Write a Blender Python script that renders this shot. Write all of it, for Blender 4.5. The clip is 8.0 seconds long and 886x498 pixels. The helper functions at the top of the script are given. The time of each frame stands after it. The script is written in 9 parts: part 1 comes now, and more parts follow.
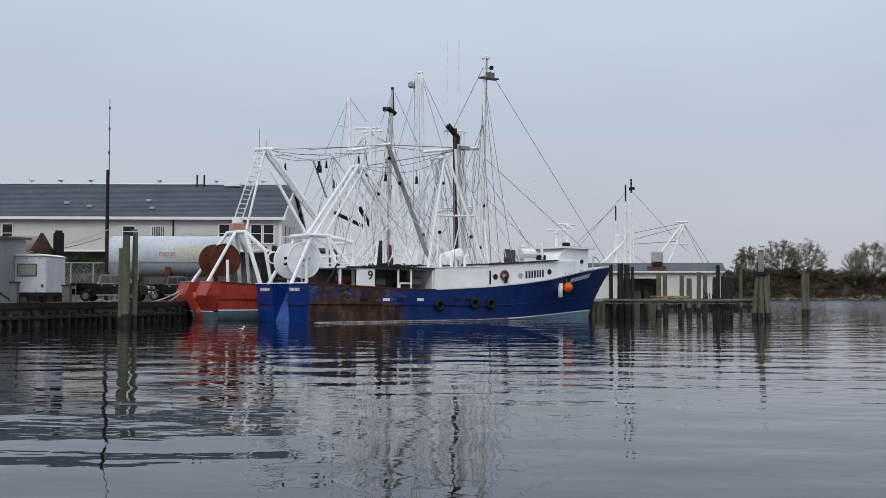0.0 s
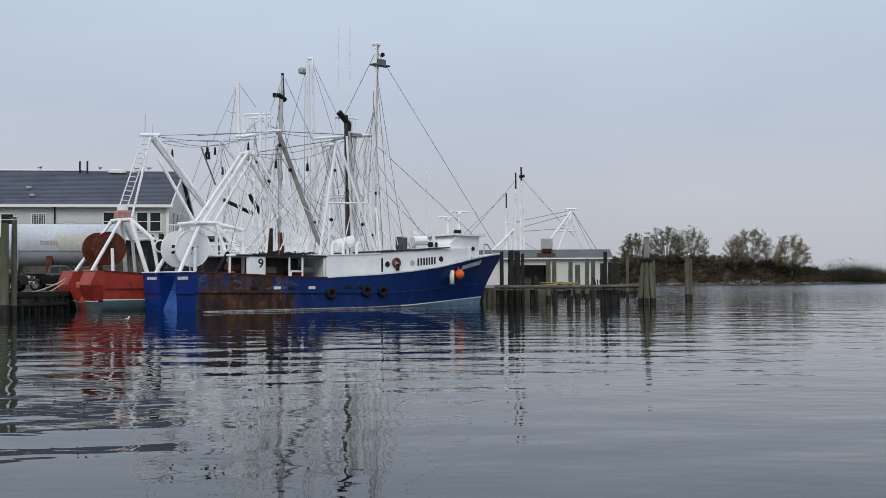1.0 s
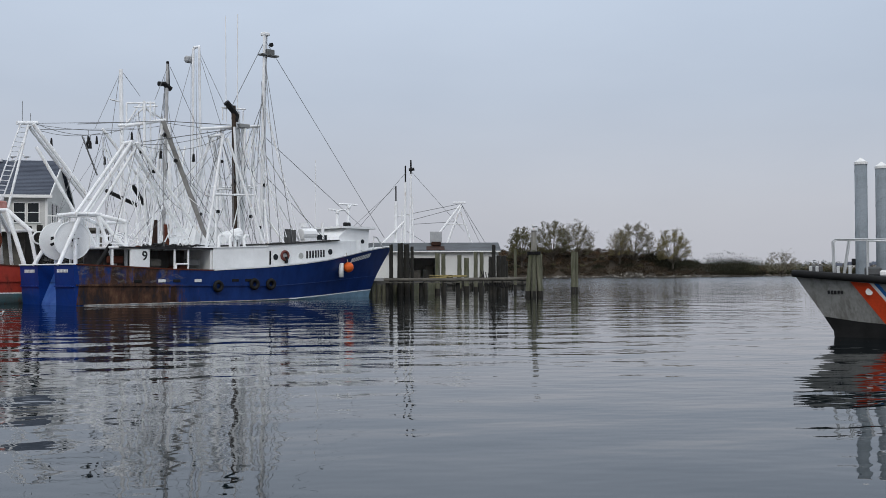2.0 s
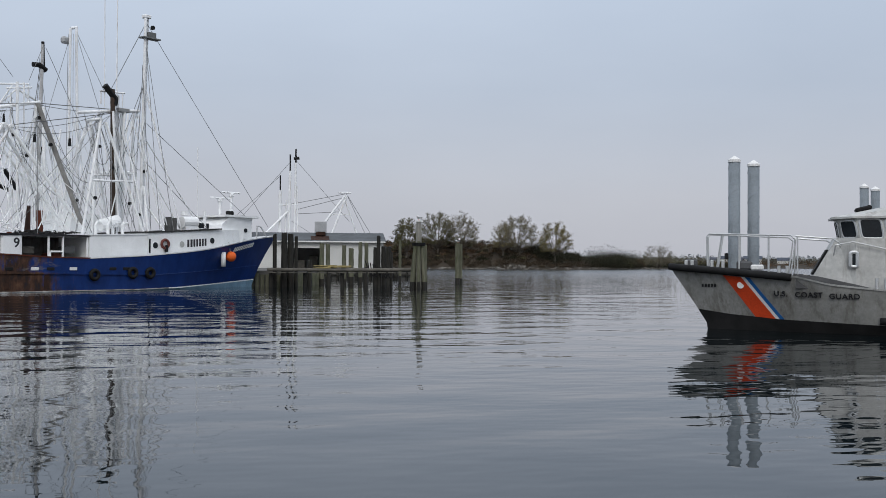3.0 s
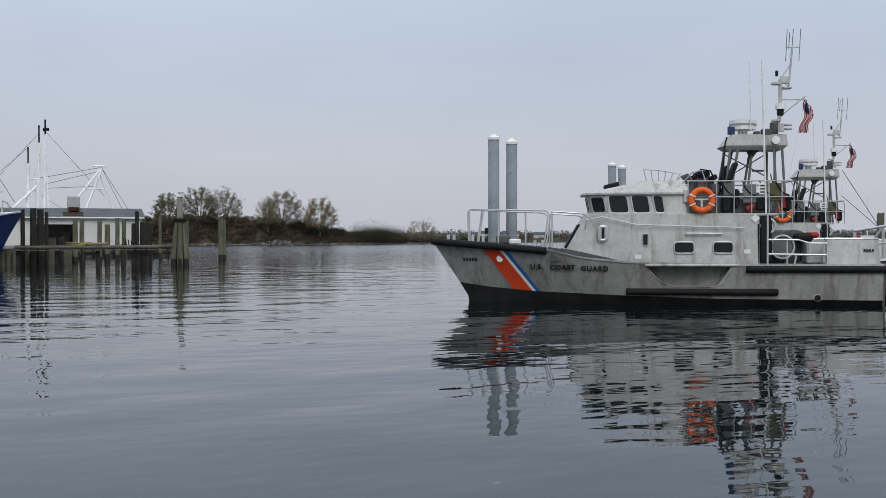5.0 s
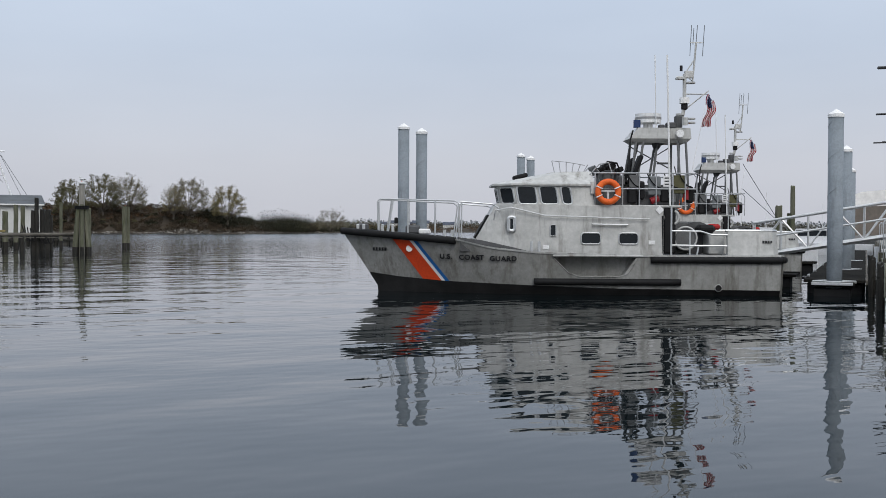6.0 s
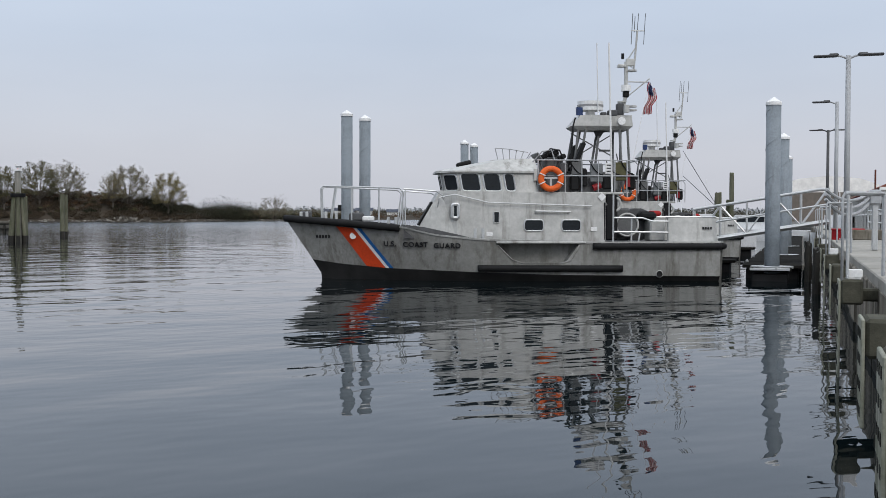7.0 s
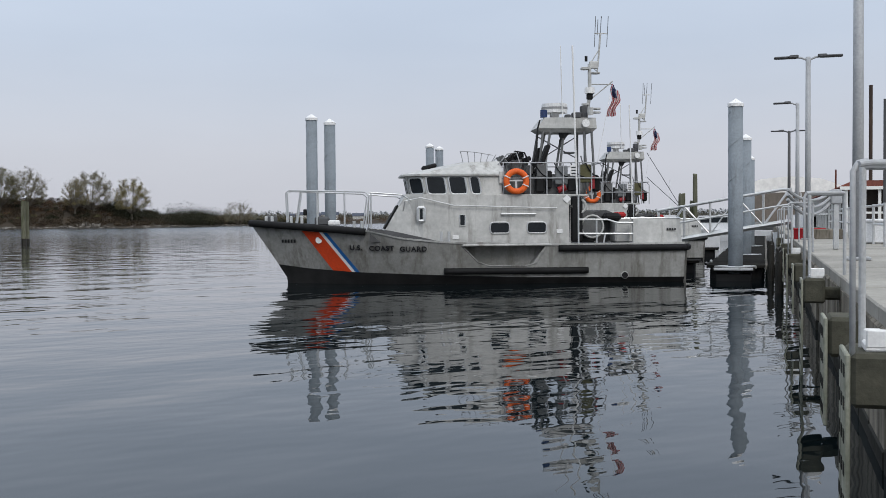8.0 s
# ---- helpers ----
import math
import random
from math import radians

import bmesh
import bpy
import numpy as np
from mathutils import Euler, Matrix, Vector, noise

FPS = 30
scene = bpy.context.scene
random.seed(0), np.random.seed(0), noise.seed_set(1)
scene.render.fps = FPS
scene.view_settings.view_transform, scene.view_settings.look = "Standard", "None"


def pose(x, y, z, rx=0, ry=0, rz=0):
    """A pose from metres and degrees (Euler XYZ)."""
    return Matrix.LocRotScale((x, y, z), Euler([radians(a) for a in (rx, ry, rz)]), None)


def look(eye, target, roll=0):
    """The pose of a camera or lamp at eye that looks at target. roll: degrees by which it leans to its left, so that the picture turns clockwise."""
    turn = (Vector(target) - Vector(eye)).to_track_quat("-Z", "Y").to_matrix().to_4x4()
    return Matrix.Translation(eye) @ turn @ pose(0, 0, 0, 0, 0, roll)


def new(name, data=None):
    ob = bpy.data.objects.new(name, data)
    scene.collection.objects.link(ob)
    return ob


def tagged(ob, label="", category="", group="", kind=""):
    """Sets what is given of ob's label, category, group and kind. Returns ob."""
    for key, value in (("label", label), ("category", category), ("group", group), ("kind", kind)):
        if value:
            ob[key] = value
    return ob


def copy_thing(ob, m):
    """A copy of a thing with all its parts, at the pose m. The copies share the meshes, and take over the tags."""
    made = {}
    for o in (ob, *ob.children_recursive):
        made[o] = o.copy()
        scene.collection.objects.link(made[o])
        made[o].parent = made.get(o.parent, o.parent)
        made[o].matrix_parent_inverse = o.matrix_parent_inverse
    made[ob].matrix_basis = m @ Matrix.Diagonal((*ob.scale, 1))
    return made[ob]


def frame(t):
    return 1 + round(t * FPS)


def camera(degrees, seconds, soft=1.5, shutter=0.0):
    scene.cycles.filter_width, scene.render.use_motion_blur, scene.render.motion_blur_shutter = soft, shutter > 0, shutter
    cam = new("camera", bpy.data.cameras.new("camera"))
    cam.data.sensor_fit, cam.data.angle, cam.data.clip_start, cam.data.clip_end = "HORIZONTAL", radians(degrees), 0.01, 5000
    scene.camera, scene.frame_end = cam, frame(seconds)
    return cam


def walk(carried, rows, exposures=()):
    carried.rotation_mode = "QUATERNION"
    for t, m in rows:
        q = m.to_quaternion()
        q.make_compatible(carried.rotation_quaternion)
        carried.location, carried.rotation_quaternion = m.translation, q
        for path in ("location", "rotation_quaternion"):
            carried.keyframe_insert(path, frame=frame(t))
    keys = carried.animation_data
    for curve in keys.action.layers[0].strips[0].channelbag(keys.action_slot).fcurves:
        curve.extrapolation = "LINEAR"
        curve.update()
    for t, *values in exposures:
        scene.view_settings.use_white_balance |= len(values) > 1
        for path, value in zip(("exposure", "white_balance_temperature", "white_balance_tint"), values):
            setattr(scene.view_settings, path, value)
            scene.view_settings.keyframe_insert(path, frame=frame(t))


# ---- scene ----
cam = camera(44.87, 8.0, soft=0.75)
walk(cam, [
    (0, pose(0, 0, 2.0, 92.323, -0.166, 0.000)),
    (0.5, pose(0, 0, 2.0, 91.944, 0.194, -2.807)),
    (1, pose(0, 0, 2.0, 91.648, 0.237, -5.758)),
    (1.5, pose(0, 0, 2.0, 91.457, 0.317, -8.716)),
    (3, pose(0, 0, 2.0, 90.759, -0.313, -17.805)),
    (3.5, pose(0, 0, 2.0, 90.476, -0.411, -21.030)),
    (4, pose(0, 0, 2.0, 90.189, -0.137, -23.912)),
    (4.5, pose(0, 0, 2.0, 89.830, 0.116, -26.975)),
    (5, pose(0, 0, 2.0, 89.479, 0.049, -30.280)),
    (6.5, pose(0, 0, 2.0, 88.629, -0.322, -36.792)),
    (7, pose(0, 0, 2.0, 88.266, -0.152, -38.100)),
    (7.5, pose(0, 0, 2.0, 88.150, 0.091, -38.792)),
    (8, pose(0, 0, 2.0, 88.437, 0.393, -39.919))],
    exposures=[(0, 0.12), (1.5, 0.1), (3.5, 0.1), (4.5, 0.12), (6.5, 0.3), (8.0, 0.3)])

# ---- world and light: an overcast afternoon ----
SUN_EL, SUN_AZ = radians(38), radians(200)
world = bpy.data.worlds.new("overcast")
scene.world = world
world.use_nodes = True


def link(nt, a, b):
    nt.links.new(a, b)


def node(nt, kind, **values):
    n = nt.nodes.new(kind)
    for key, value in values.items():
        n.inputs[key].default_value = value
    return n


def ramp(nt, stops, src):
    r = nt.nodes.new("ShaderNodeValToRGB")
    els = r.color_ramp.elements
    while len(els) < len(stops):
        els.new(0.5)
    for e, (pos, col) in zip(els, stops):
        e.position = pos
        e.color = (*col, 1) if len(col) == 3 else col
    link(nt, src, r.inputs[0])
    return r.outputs[0]


def mixrgb(nt, fac, a, b, mode="MIX"):
    m = nt.nodes.new("ShaderNodeMix")
    m.data_type, m.blend_type = "RGBA", mode
    for sock, v in ((m.inputs[0], fac), (m.inputs[6], a), (m.inputs[7], b)):
        if hasattr(v, "is_linked"):
            link(nt, v, sock)
        elif isinstance(v, (int, float)):
            sock.default_value = v
        else:
            sock.default_value = (*v, 1)
    return m.outputs[2]


def mathn(nt, op, a, b=0.0, c=0.0, clamp=False):
    m = nt.nodes.new("ShaderNodeMath")
    m.operation, m.use_clamp = op, clamp
    for sock, v in zip(m.inputs, (a, b, c)):
        if isinstance(v, (int, float)):
            sock.default_value = v
        else:
            link(nt, v, sock)
    return m.outputs[0]


def build_world():
    nt = world.node_tree
    nt.nodes.clear()
    out = nt.nodes.new("ShaderNodeOutputWorld")
    bg = node(nt, "ShaderNodeBackground", Strength=1.0)
    sky = nt.nodes.new("ShaderNodeTexSky")
    sky.sky_type, sky.sun_disc = "NISHITA", False
    sky.sun_elevation, sky.sun_rotation = SUN_EL, SUN_AZ
    sky.dust_density = 4.0
    tc = nt.nodes.new("ShaderNodeTexCoord")
    sep = nt.nodes.new("ShaderNodeSeparateXYZ")
    link(nt, tc.outputs["Generated"], sep.inputs[0])
    # cloud deck: paler and faintly pink low down, blue-grey higher, brightest overhead
    deck = ramp(nt, [(0.0, (0.513, 0.525, 0.578)), (0.06, (0.52, 0.54, 0.603)), (0.16, (0.49, 0.55, 0.652)),
                     (0.30, (0.567, 0.66, 0.795)), (1.0, (1.30, 1.36, 1.46))], sep.outputs[2])
    mp = nt.nodes.new("ShaderNodeMapping")
    mp.inputs["Scale"].default_value = (1, 1, 3.2)
    link(nt, tc.outputs["Generated"], mp.inputs[0])
    cl = node(nt, "ShaderNodeTexNoise", Scale=2.3, Detail=5.0, Roughness=0.5)
    link(nt, mp.outputs[0], cl.inputs["Vector"])
    soft = ramp(nt, [(0.3, (0.93, 0.935, 0.945)), (0.7, (1.05, 1.045, 1.04))], cl.outputs[0])
    deck = mixrgb(nt, 1.0, deck, soft, "MULTIPLY")
    thin = mixrgb(nt, 1.0, sky.outputs[0], (0.09, 0.09, 0.09), "MULTIPLY")
    col = mixrgb(nt, 0.12, deck, thin)
    link(nt, col, bg.inputs[0])
    link(nt, bg.outputs[0], out.inputs[0])


build_world()
sun_data = bpy.data.lights.new("sun", "SUN")
sun_data.energy, sun_data.angle, sun_data.color = 0.9, radians(25), (1.0, 0.97, 0.93)
sun = new("sun", sun_data)
sun.matrix_world = look((80 * math.sin(SUN_AZ) * math.cos(SUN_EL), 80 * math.cos(SUN_AZ) * math.cos(SUN_EL), 80 * math.sin(SUN_EL)), (0, 0, 0))

# ---- materials ----
def surface(name, col, col2=None, scale=1.0, rough=0.6, metal=0.0, bump=0.15, fine=14.0, stain=None, stain_amt=0.45, stretch=(1, 1, 1), ior=1.45, island=0.0, spec=0.22):
    """A worn surface: two tones over metres, grain over centimetres, optional stains that run along one axis."""
    m = bpy.data.materials.new(name)
    m.use_nodes = True
    nt = m.node_tree
    b = nt.nodes["Principled BSDF"]
    tc = nt.nodes.new("ShaderNodeTexCoord")
    mp = nt.nodes.new("ShaderNodeMapping")
    mp.inputs["Scale"].default_value = stretch
    link(nt, tc.outputs["Object"], mp.inputs[0])
    big = node(nt, "ShaderNodeTexNoise", Scale=scale, Detail=6.0, Roughness=0.62)
    small = node(nt, "ShaderNodeTexNoise", Scale=scale * fine, Detail=4.0, Roughness=0.6)
    for n in (big, small):
        link(nt, mp.outputs[0], n.inputs["Vector"])
    c2 = col2 or tuple(c * 0.72 for c in col)
    base = ramp(nt, [(0.32, c2), (0.66, col)], big.outputs[0])
    grain = ramp(nt, [(0.25, (0.82, 0.82, 0.82)), (0.75, (1.12, 1.12, 1.12))], small.outputs[0])
    base = mixrgb(nt, 1.0, base, grain, "MULTIPLY")
    if stain:
        mp2 = nt.nodes.new("ShaderNodeMapping")
        mp2.inputs["Scale"].default_value = (1, 1, 0.16)
        link(nt, tc.outputs["Object"], mp2.inputs[0])
        st = node(nt, "ShaderNodeTexNoise", Scale=scale * 3.0, Detail=7.0, Roughness=0.68)
        link(nt, mp2.outputs[0], st.inputs["Vector"])
        k = ramp(nt, [(0.66 - stain_amt * 0.3, (0, 0, 0)), (0.80 - stain_amt * 0.2, (1, 1, 1))], st.outputs[0])
        base = mixrgb(nt, k, base, stain)
    if island:
        geo = nt.nodes.new("ShaderNodeNewGeometry")
        tone = ramp(nt, [(0, (1 - island,) * 3), (1, (1 + island,) * 3)], geo.outputs["Random Per Island"])
        base = mixrgb(nt, 1.0, base, tone, "MULTIPLY")
    link(nt, base, b.inputs["Base Color"])
    rr = nt.nodes.new("ShaderNodeMapRange")
    rr.inputs["To Min"].default_value, rr.inputs["To Max"].default_value = max(0.03, rough - 0.12), min(1.0, rough + 0.12)
    link(nt, small.outputs[0], rr.inputs[0])
    link(nt, rr.outputs[0], b.inputs["Roughness"])
    b.inputs["Metallic"].default_value = metal
    b.inputs["IOR"].default_value = ior
    b.inputs["Specular IOR Level"].default_value = spec
    if bump:
        bp = node(nt, "ShaderNodeBump", Strength=bump, Distance=0.02)
        link(nt, small.outputs[0], bp.inputs["Height"])
        link(nt, bp.outputs[0], b.inputs["Normal"])
    return m


def plain(name, col, rough=0.5, metal=0.0, alpha=None):
    m = bpy.data.materials.new(name)
    m.use_nodes = True
    b = m.node_tree.nodes["Principled BSDF"]
    b.inputs["Base Color"].default_value = (*col, 1)
    b.inputs["Roughness"].default_value = rough
    b.inputs["Metallic"].default_value = metal
    return m


def rust_hull(name, paint, x_full, x_none, seed, floor_amt=0.0):
    """Ship's paint, rusted through in patches and streaks, most of all between the stern and x_none."""
    m = bpy.data.materials.new(name)
    m.use_nodes = True
    nt = m.node_tree
    b = nt.nodes["Principled BSDF"]
    tc = nt.nodes.new("ShaderNodeTexCoord")
    sep = nt.nodes.new("ShaderNodeSeparateXYZ")
    link(nt, tc.outputs["Object"], sep.inputs[0])
    off = nt.nodes.new("ShaderNodeMapping")
    off.inputs["Location"].default_value = (seed, seed * 2, 0)
    link(nt, tc.outputs["Object"], off.inputs[0])
    patch = node(nt, "ShaderNodeTexNoise", Scale=0.42, Detail=8.0, Roughness=0.66)
    link(nt, off.outputs[0], patch.inputs["Vector"])
    st = nt.nodes.new("ShaderNodeMapping")
    st.inputs["Scale"].default_value = (1.0, 1.0, 0.15)
    link(nt, off.outputs[0], st.inputs[0])
    streak = node(nt, "ShaderNodeTexNoise", Scale=2.6, Detail=6.0, Roughness=0.7)
    link(nt, st.outputs[0], streak.inputs["Vector"])
    tone = node(nt, "ShaderNodeTexNoise", Scale=1.5, Detail=9.0, Roughness=0.72)
    tm = nt.nodes.new("ShaderNodeMapping")
    tm.inputs["Scale"].default_value = (1.0, 1.0, 0.4)
    link(nt, off.outputs[0], tm.inputs[0])
    link(nt, tm.outputs[0], tone.inputs["Vector"])
    zone = nt.nodes.new("ShaderNodeMapRange")
    for key, v in (("From Min", x_full), ("From Max", x_none), ("To Min", 0.27), ("To Max", 0.0)):
        zone.inputs[key].default_value = v
    zone.interpolation_type = "SMOOTHSTEP"
    link(nt, sep.outputs[0], zone.inputs[0])
    a = mathn(nt, "MULTIPLY", patch.outputs[0], 0.62)
    a = mathn(nt, "MULTIPLY_ADD", streak.outputs[0], 0.42, a)
    a = mathn(nt, "ADD", a, zone.outputs[0])
    a = mathn(nt, "ADD", a, floor_amt)
    # the strake above the rubbing band has kept more of its paint, with pale scrapes
    upper = nt.nodes.new("ShaderNodeMapRange")
    for key, v in (("From Min", 1.2), ("From Max", 1.4), ("To Min", 0.05), ("To Max", -0.045)):
        upper.inputs[key].default_value = v
    link(nt, sep.outputs[2], upper.inputs[0])
    a = mathn(nt, "ADD", a, mathn(nt, "MULTIPLY", upper.outputs[0], mathn(nt, "MULTIPLY", zone.outputs[0], 3.7)))
    k = ramp(nt, [(0.66, (0, 0, 0)), (0.76, (1, 1, 1))], a)
    sm = nt.nodes.new("ShaderNodeMapping")
    sm.inputs["Scale"].default_value = (0.5, 1.0, 1.4)
    link(nt, off.outputs[0], sm.inputs[0])
    scrape = node(nt, "ShaderNodeTexNoise", Scale=1.1, Detail=9.0, Roughness=0.75, Distortion=0.6)
    link(nt, sm.outputs[0], scrape.inputs["Vector"])
    bare = mathn(nt, "MULTIPLY_ADD", zone.outputs[0], 0.75, scrape.outputs[0])
    bare = ramp(nt, [(0.815, (0, 0, 0)), (0.90, (0.7,) * 3)], mathn(nt, "SUBTRACT", bare, upper.outputs[0]))
    b.inputs["Specular IOR Level"].default_value = 0.25
    rust = ramp(nt, [(0.33, (0.010, 0.014, 0.028)), (0.44, (0.034, 0.02, 0.015)), (0.54, (0.07, 0.034, 0.021)), (0.64, (0.115, 0.06, 0.035)), (0.74, (0.2, 0.15, 0.11))], tone.outputs[0])
    worn = ramp(nt, [(0.3, tuple(c * 0.62 for c in paint)), (0.7, tuple(min(1, c * 1.15 + 0.004) for c in paint))], tone.outputs[0])
    link(nt, mixrgb(nt, bare, mixrgb(nt, k, worn, rust), (0.17, 0.15, 0.13)), b.inputs["Base Color"])
    link(nt, ramp(nt, [(0, (0.42,) * 3), (1, (0.85,) * 3)], k), b.inputs["Roughness"])
    bp = node(nt, "ShaderNodeBump", Strength=0.35, Distance=0.03)
    link(nt, a, bp.inputs["Height"])
    link(nt, bp.outputs[0], b.inputs["Normal"])
    return m


def water_material():
    m = bpy.data.materials.new("harbour_water")
    m.use_nodes = True
    nt = m.node_tree
    b = nt.nodes["Principled BSDF"]
    b.inputs["Base Color"].default_value = (0.003, 0.0065, 0.008, 1)
    b.inputs["Roughness"].default_value = 0.015
    b.inputs["IOR"].default_value = 1.333
    tc = nt.nodes.new("ShaderNodeTexCoord")

    def waves(scale, stretch, detail, rot):
        mp = nt.nodes.new("ShaderNodeMapping")
        mp.inputs["Scale"].default_value = stretch
        mp.inputs["Rotation"].default_value = (0, 0, radians(rot))
        link(nt, tc.outputs["Object"], mp.inputs[0])
        n = node(nt, "ShaderNodeTexNoise", Scale=scale, Detail=detail, Roughness=0.45)
        link(nt, mp.outputs[0], n.inputs["Vector"])
        return n.outputs[0]

    swell = waves(0.62, (0.6, 1, 1), 0.4, 20)
    ripple = waves(2.5, (0.55, 1, 1), 1.4, 26)
    chop = waves(5.5, (0.5, 1, 1), 1.0, 14)
    # breeze: patches where the ripples stand higher
    breeze = waves(0.035, (0.5, 1, 1), 2.0, 10)
    lift = ramp(nt, [(0.36, (0.25,) * 3), (0.62, (0.9,) * 3)], breeze)
    # the basin is sheltered; out in the channel the wind ruffles the surface
    along = nt.nodes.new("ShaderNodeVectorMath")
    along.operation = "DOT_PRODUCT"
    along.inputs[1].default_value = (0.42, 0.91, 0)
    link(nt, tc.outputs["Object"], along.inputs[0])
    wind = nt.nodes.new("ShaderNodeMapRange")
    wind.interpolation_type = "SMOOTHSTEP"
    for key, v in (("From Min", 40.0), ("From Max", 300.0), ("To Min", 0.0), ("To Max", 1.0)):
        wind.inputs[key].default_value = v
    link(nt, along.outputs["Value"], wind.inputs[0])
    fine = mathn(nt, "MULTIPLY", ripple, mathn(nt, "MULTIPLY_ADD", wind.outputs[0], 4.0, lift))
    fine = mathn(nt, "MULTIPLY_ADD", chop, mathn(nt, "MULTIPLY", wind.outputs[0], 0.8), fine)
    h = mathn(nt, "MULTIPLY_ADD", swell, 2.3, fine)
    # ripples too small to tell apart roughen the windy water
    link(nt, mathn(nt, "MULTIPLY_ADD", wind.outputs[0], 0.13, 0.012), b.inputs["Roughness"])
    bp = node(nt, "ShaderNodeBump", Strength=1.0, Distance=0.018)
    link(nt, h, bp.inputs["Height"])
    link(nt, bp.outputs[0], b.inputs["Normal"])
    return m


def foliage(name, dark, light):
    m = bpy.data.materials.new(name)
    m.use_nodes = True
    nt = m.node_tree
    b = nt.nodes["Principled BSDF"]
    geo = nt.nodes.new("ShaderNodeNewGeometry")
    c = ramp(nt, [(0, dark), (1, light)], geo.outputs["Random Per Island"])
    tc = nt.nodes.new("ShaderNodeTexCoord")
    n = node(nt, "ShaderNodeTexNoise", Scale=0.5, Detail=4.0)
    link(nt, tc.outputs["Object"], n.inputs["Vector"])
    t = ramp(nt, [(0.3, (0.7, 0.72, 0.7)), (0.7, (1.25, 1.15, 1.05))], n.outputs[0])
    link(nt, mixrgb(nt, 1.0, c, t, "MULTIPLY"), b.inputs["Base Color"])
    b.inputs["Roughness"].default_value = 0.85
    b.inputs["Specular IOR Level"].default_value = 0.1
    return m


def glass_material(name, tint=(0.02, 0.024, 0.028)):
    return surface(name, tint, tuple(c * 0.8 for c in tint), 1.0, 0.1, bump=0.0, spec=0.2)


WHITE = surface("white_ship_paint", (0.86, 0.87, 0.87), (0.76, 0.77, 0.77), 0.9, 0.45, bump=0.06, fine=60, stain=(0.42, 0.33, 0.25), stain_amt=0.12)
RIGWHITE = surface("white_rigging_paint", (0.88, 0.89, 0.90), (0.74, 0.75, 0.75), 1.3, 0.5, bump=0.08, stain=(0.35, 0.24, 0.17), stain_amt=0.25)
BLUE_HULL = rust_hull("rusted_blue_hull", (0.004, 0.028, 0.145), 5.5, 12.0, 3.0)
BLUE_PAINT = surface("blue_ship_paint", (0.005, 0.034, 0.20), (0.004, 0.024, 0.14), 0.8, 0.4, bump=0.08, stain=(0.05, 0.035, 0.03), stain_amt=0.15)
PALE_BLUE = surface("pale_blue_boot_paint", (0.22, 0.36, 0.48), (0.14, 0.24, 0.33), 1.2, 0.5, stain=(0.1, 0.07, 0.05), stain_amt=0.3)
RED_HULL = rust_hull("rusted_red_hull", (0.36, 0.045, 0.03), -8.0, 1.0, 8.0, 0.05)
RUST = surface("flaking_rust", (0.135, 0.042, 0.024), (0.065, 0.022, 0.016), 2.0, 0.85, bump=0.5, fine=9)
DARKPOLE = surface("tarred_wood_pole", (0.075, 0.05, 0.035), (0.03, 0.026, 0.024), 2.0, 0.75, bump=0.3, stretch=(1, 1, 0.15))
CABLE = plain("steel_cable", (0.16, 0.165, 0.17), 0.55, 0.4)
ROPE = surface("pale_rope", (0.5, 0.47, 0.4), (0.36, 0.33, 0.28), 6, 0.9)
BLACK = surface("black_rubber", (0.016, 0.016, 0.017), (0.009, 0.009, 0.009), 2.0, 0.65, bump=0.12, spec=0.18)
ALU = surface("weathered_aluminium", (0.52, 0.52, 0.50), (0.40, 0.40, 0.385), 0.7, 0.48, metal=0.2, bump=0.04, fine=9, stain=(0.2, 0.19, 0.17), stain_amt=0.45)
ALU_LIGHT = surface("brushed_aluminium", (0.60, 0.61, 0.61), (0.48, 0.49, 0.49), 2.5, 0.35, metal=0.55, bump=0.04)
BOTTOM = surface("black_bottom_paint", (0.024, 0.024, 0.024), (0.013, 0.013, 0.013), 1.5, 0.7, bump=0.12, spec=0.12)
# ALU darkened: the flared hull's shade is in its colour, plus grime streaks.
ALU_HULL = surface("shaded_streaked_hull_aluminium", (0.33, 0.33, 0.315), (0.22, 0.22, 0.205), 0.7, 0.55, metal=0.15, bump=0.05, stain=(0.11, 0.1, 0.085), stain_amt=0.55)
DARKALU = surface("grey_painted_alloy", (0.16, 0.165, 0.165), (0.1, 0.1, 0.1), 1.5, 0.55, bump=0.05)
GALV = surface("galvanised_steel", (0.40, 0.41, 0.42), (0.31, 0.32, 0.33), 1.6, 0.55, metal=0.1, bump=0.1, stain=(0.22, 0.23, 0.24), stain_amt=0.25)
PILESTEEL = surface("grey_coated_steel", (0.235, 0.265, 0.29), (0.17, 0.195, 0.215), 1.2, 0.7, bump=0.12, stain=(0.13, 0.145, 0.155), stain_amt=0.35)
PILE = surface("weathered_timber_pile", (0.165, 0.16, 0.12), (0.075, 0.08, 0.052), 1.6, 0.9, bump=0.6, fine=8, stretch=(1, 1, 0.16), stain=(0.07, 0.085, 0.035), stain_amt=0.5)
WETPILE = surface("wet_timber_pile", (0.035, 0.032, 0.027), (0.016, 0.016, 0.014), 1.6, 0.5, bump=0.5, fine=8, stretch=(1, 1, 0.2))
TIMBER = surface("grey_dock_timber", (0.15, 0.14, 0.12), (0.07, 0.066, 0.058), 1.2, 0.88, bump=0.4, fine=10)
CONCRETE = surface("stained_concrete", (0.36, 0.345, 0.31), (0.24, 0.23, 0.205), 0.5, 0.9, bump=0.3, fine=22)
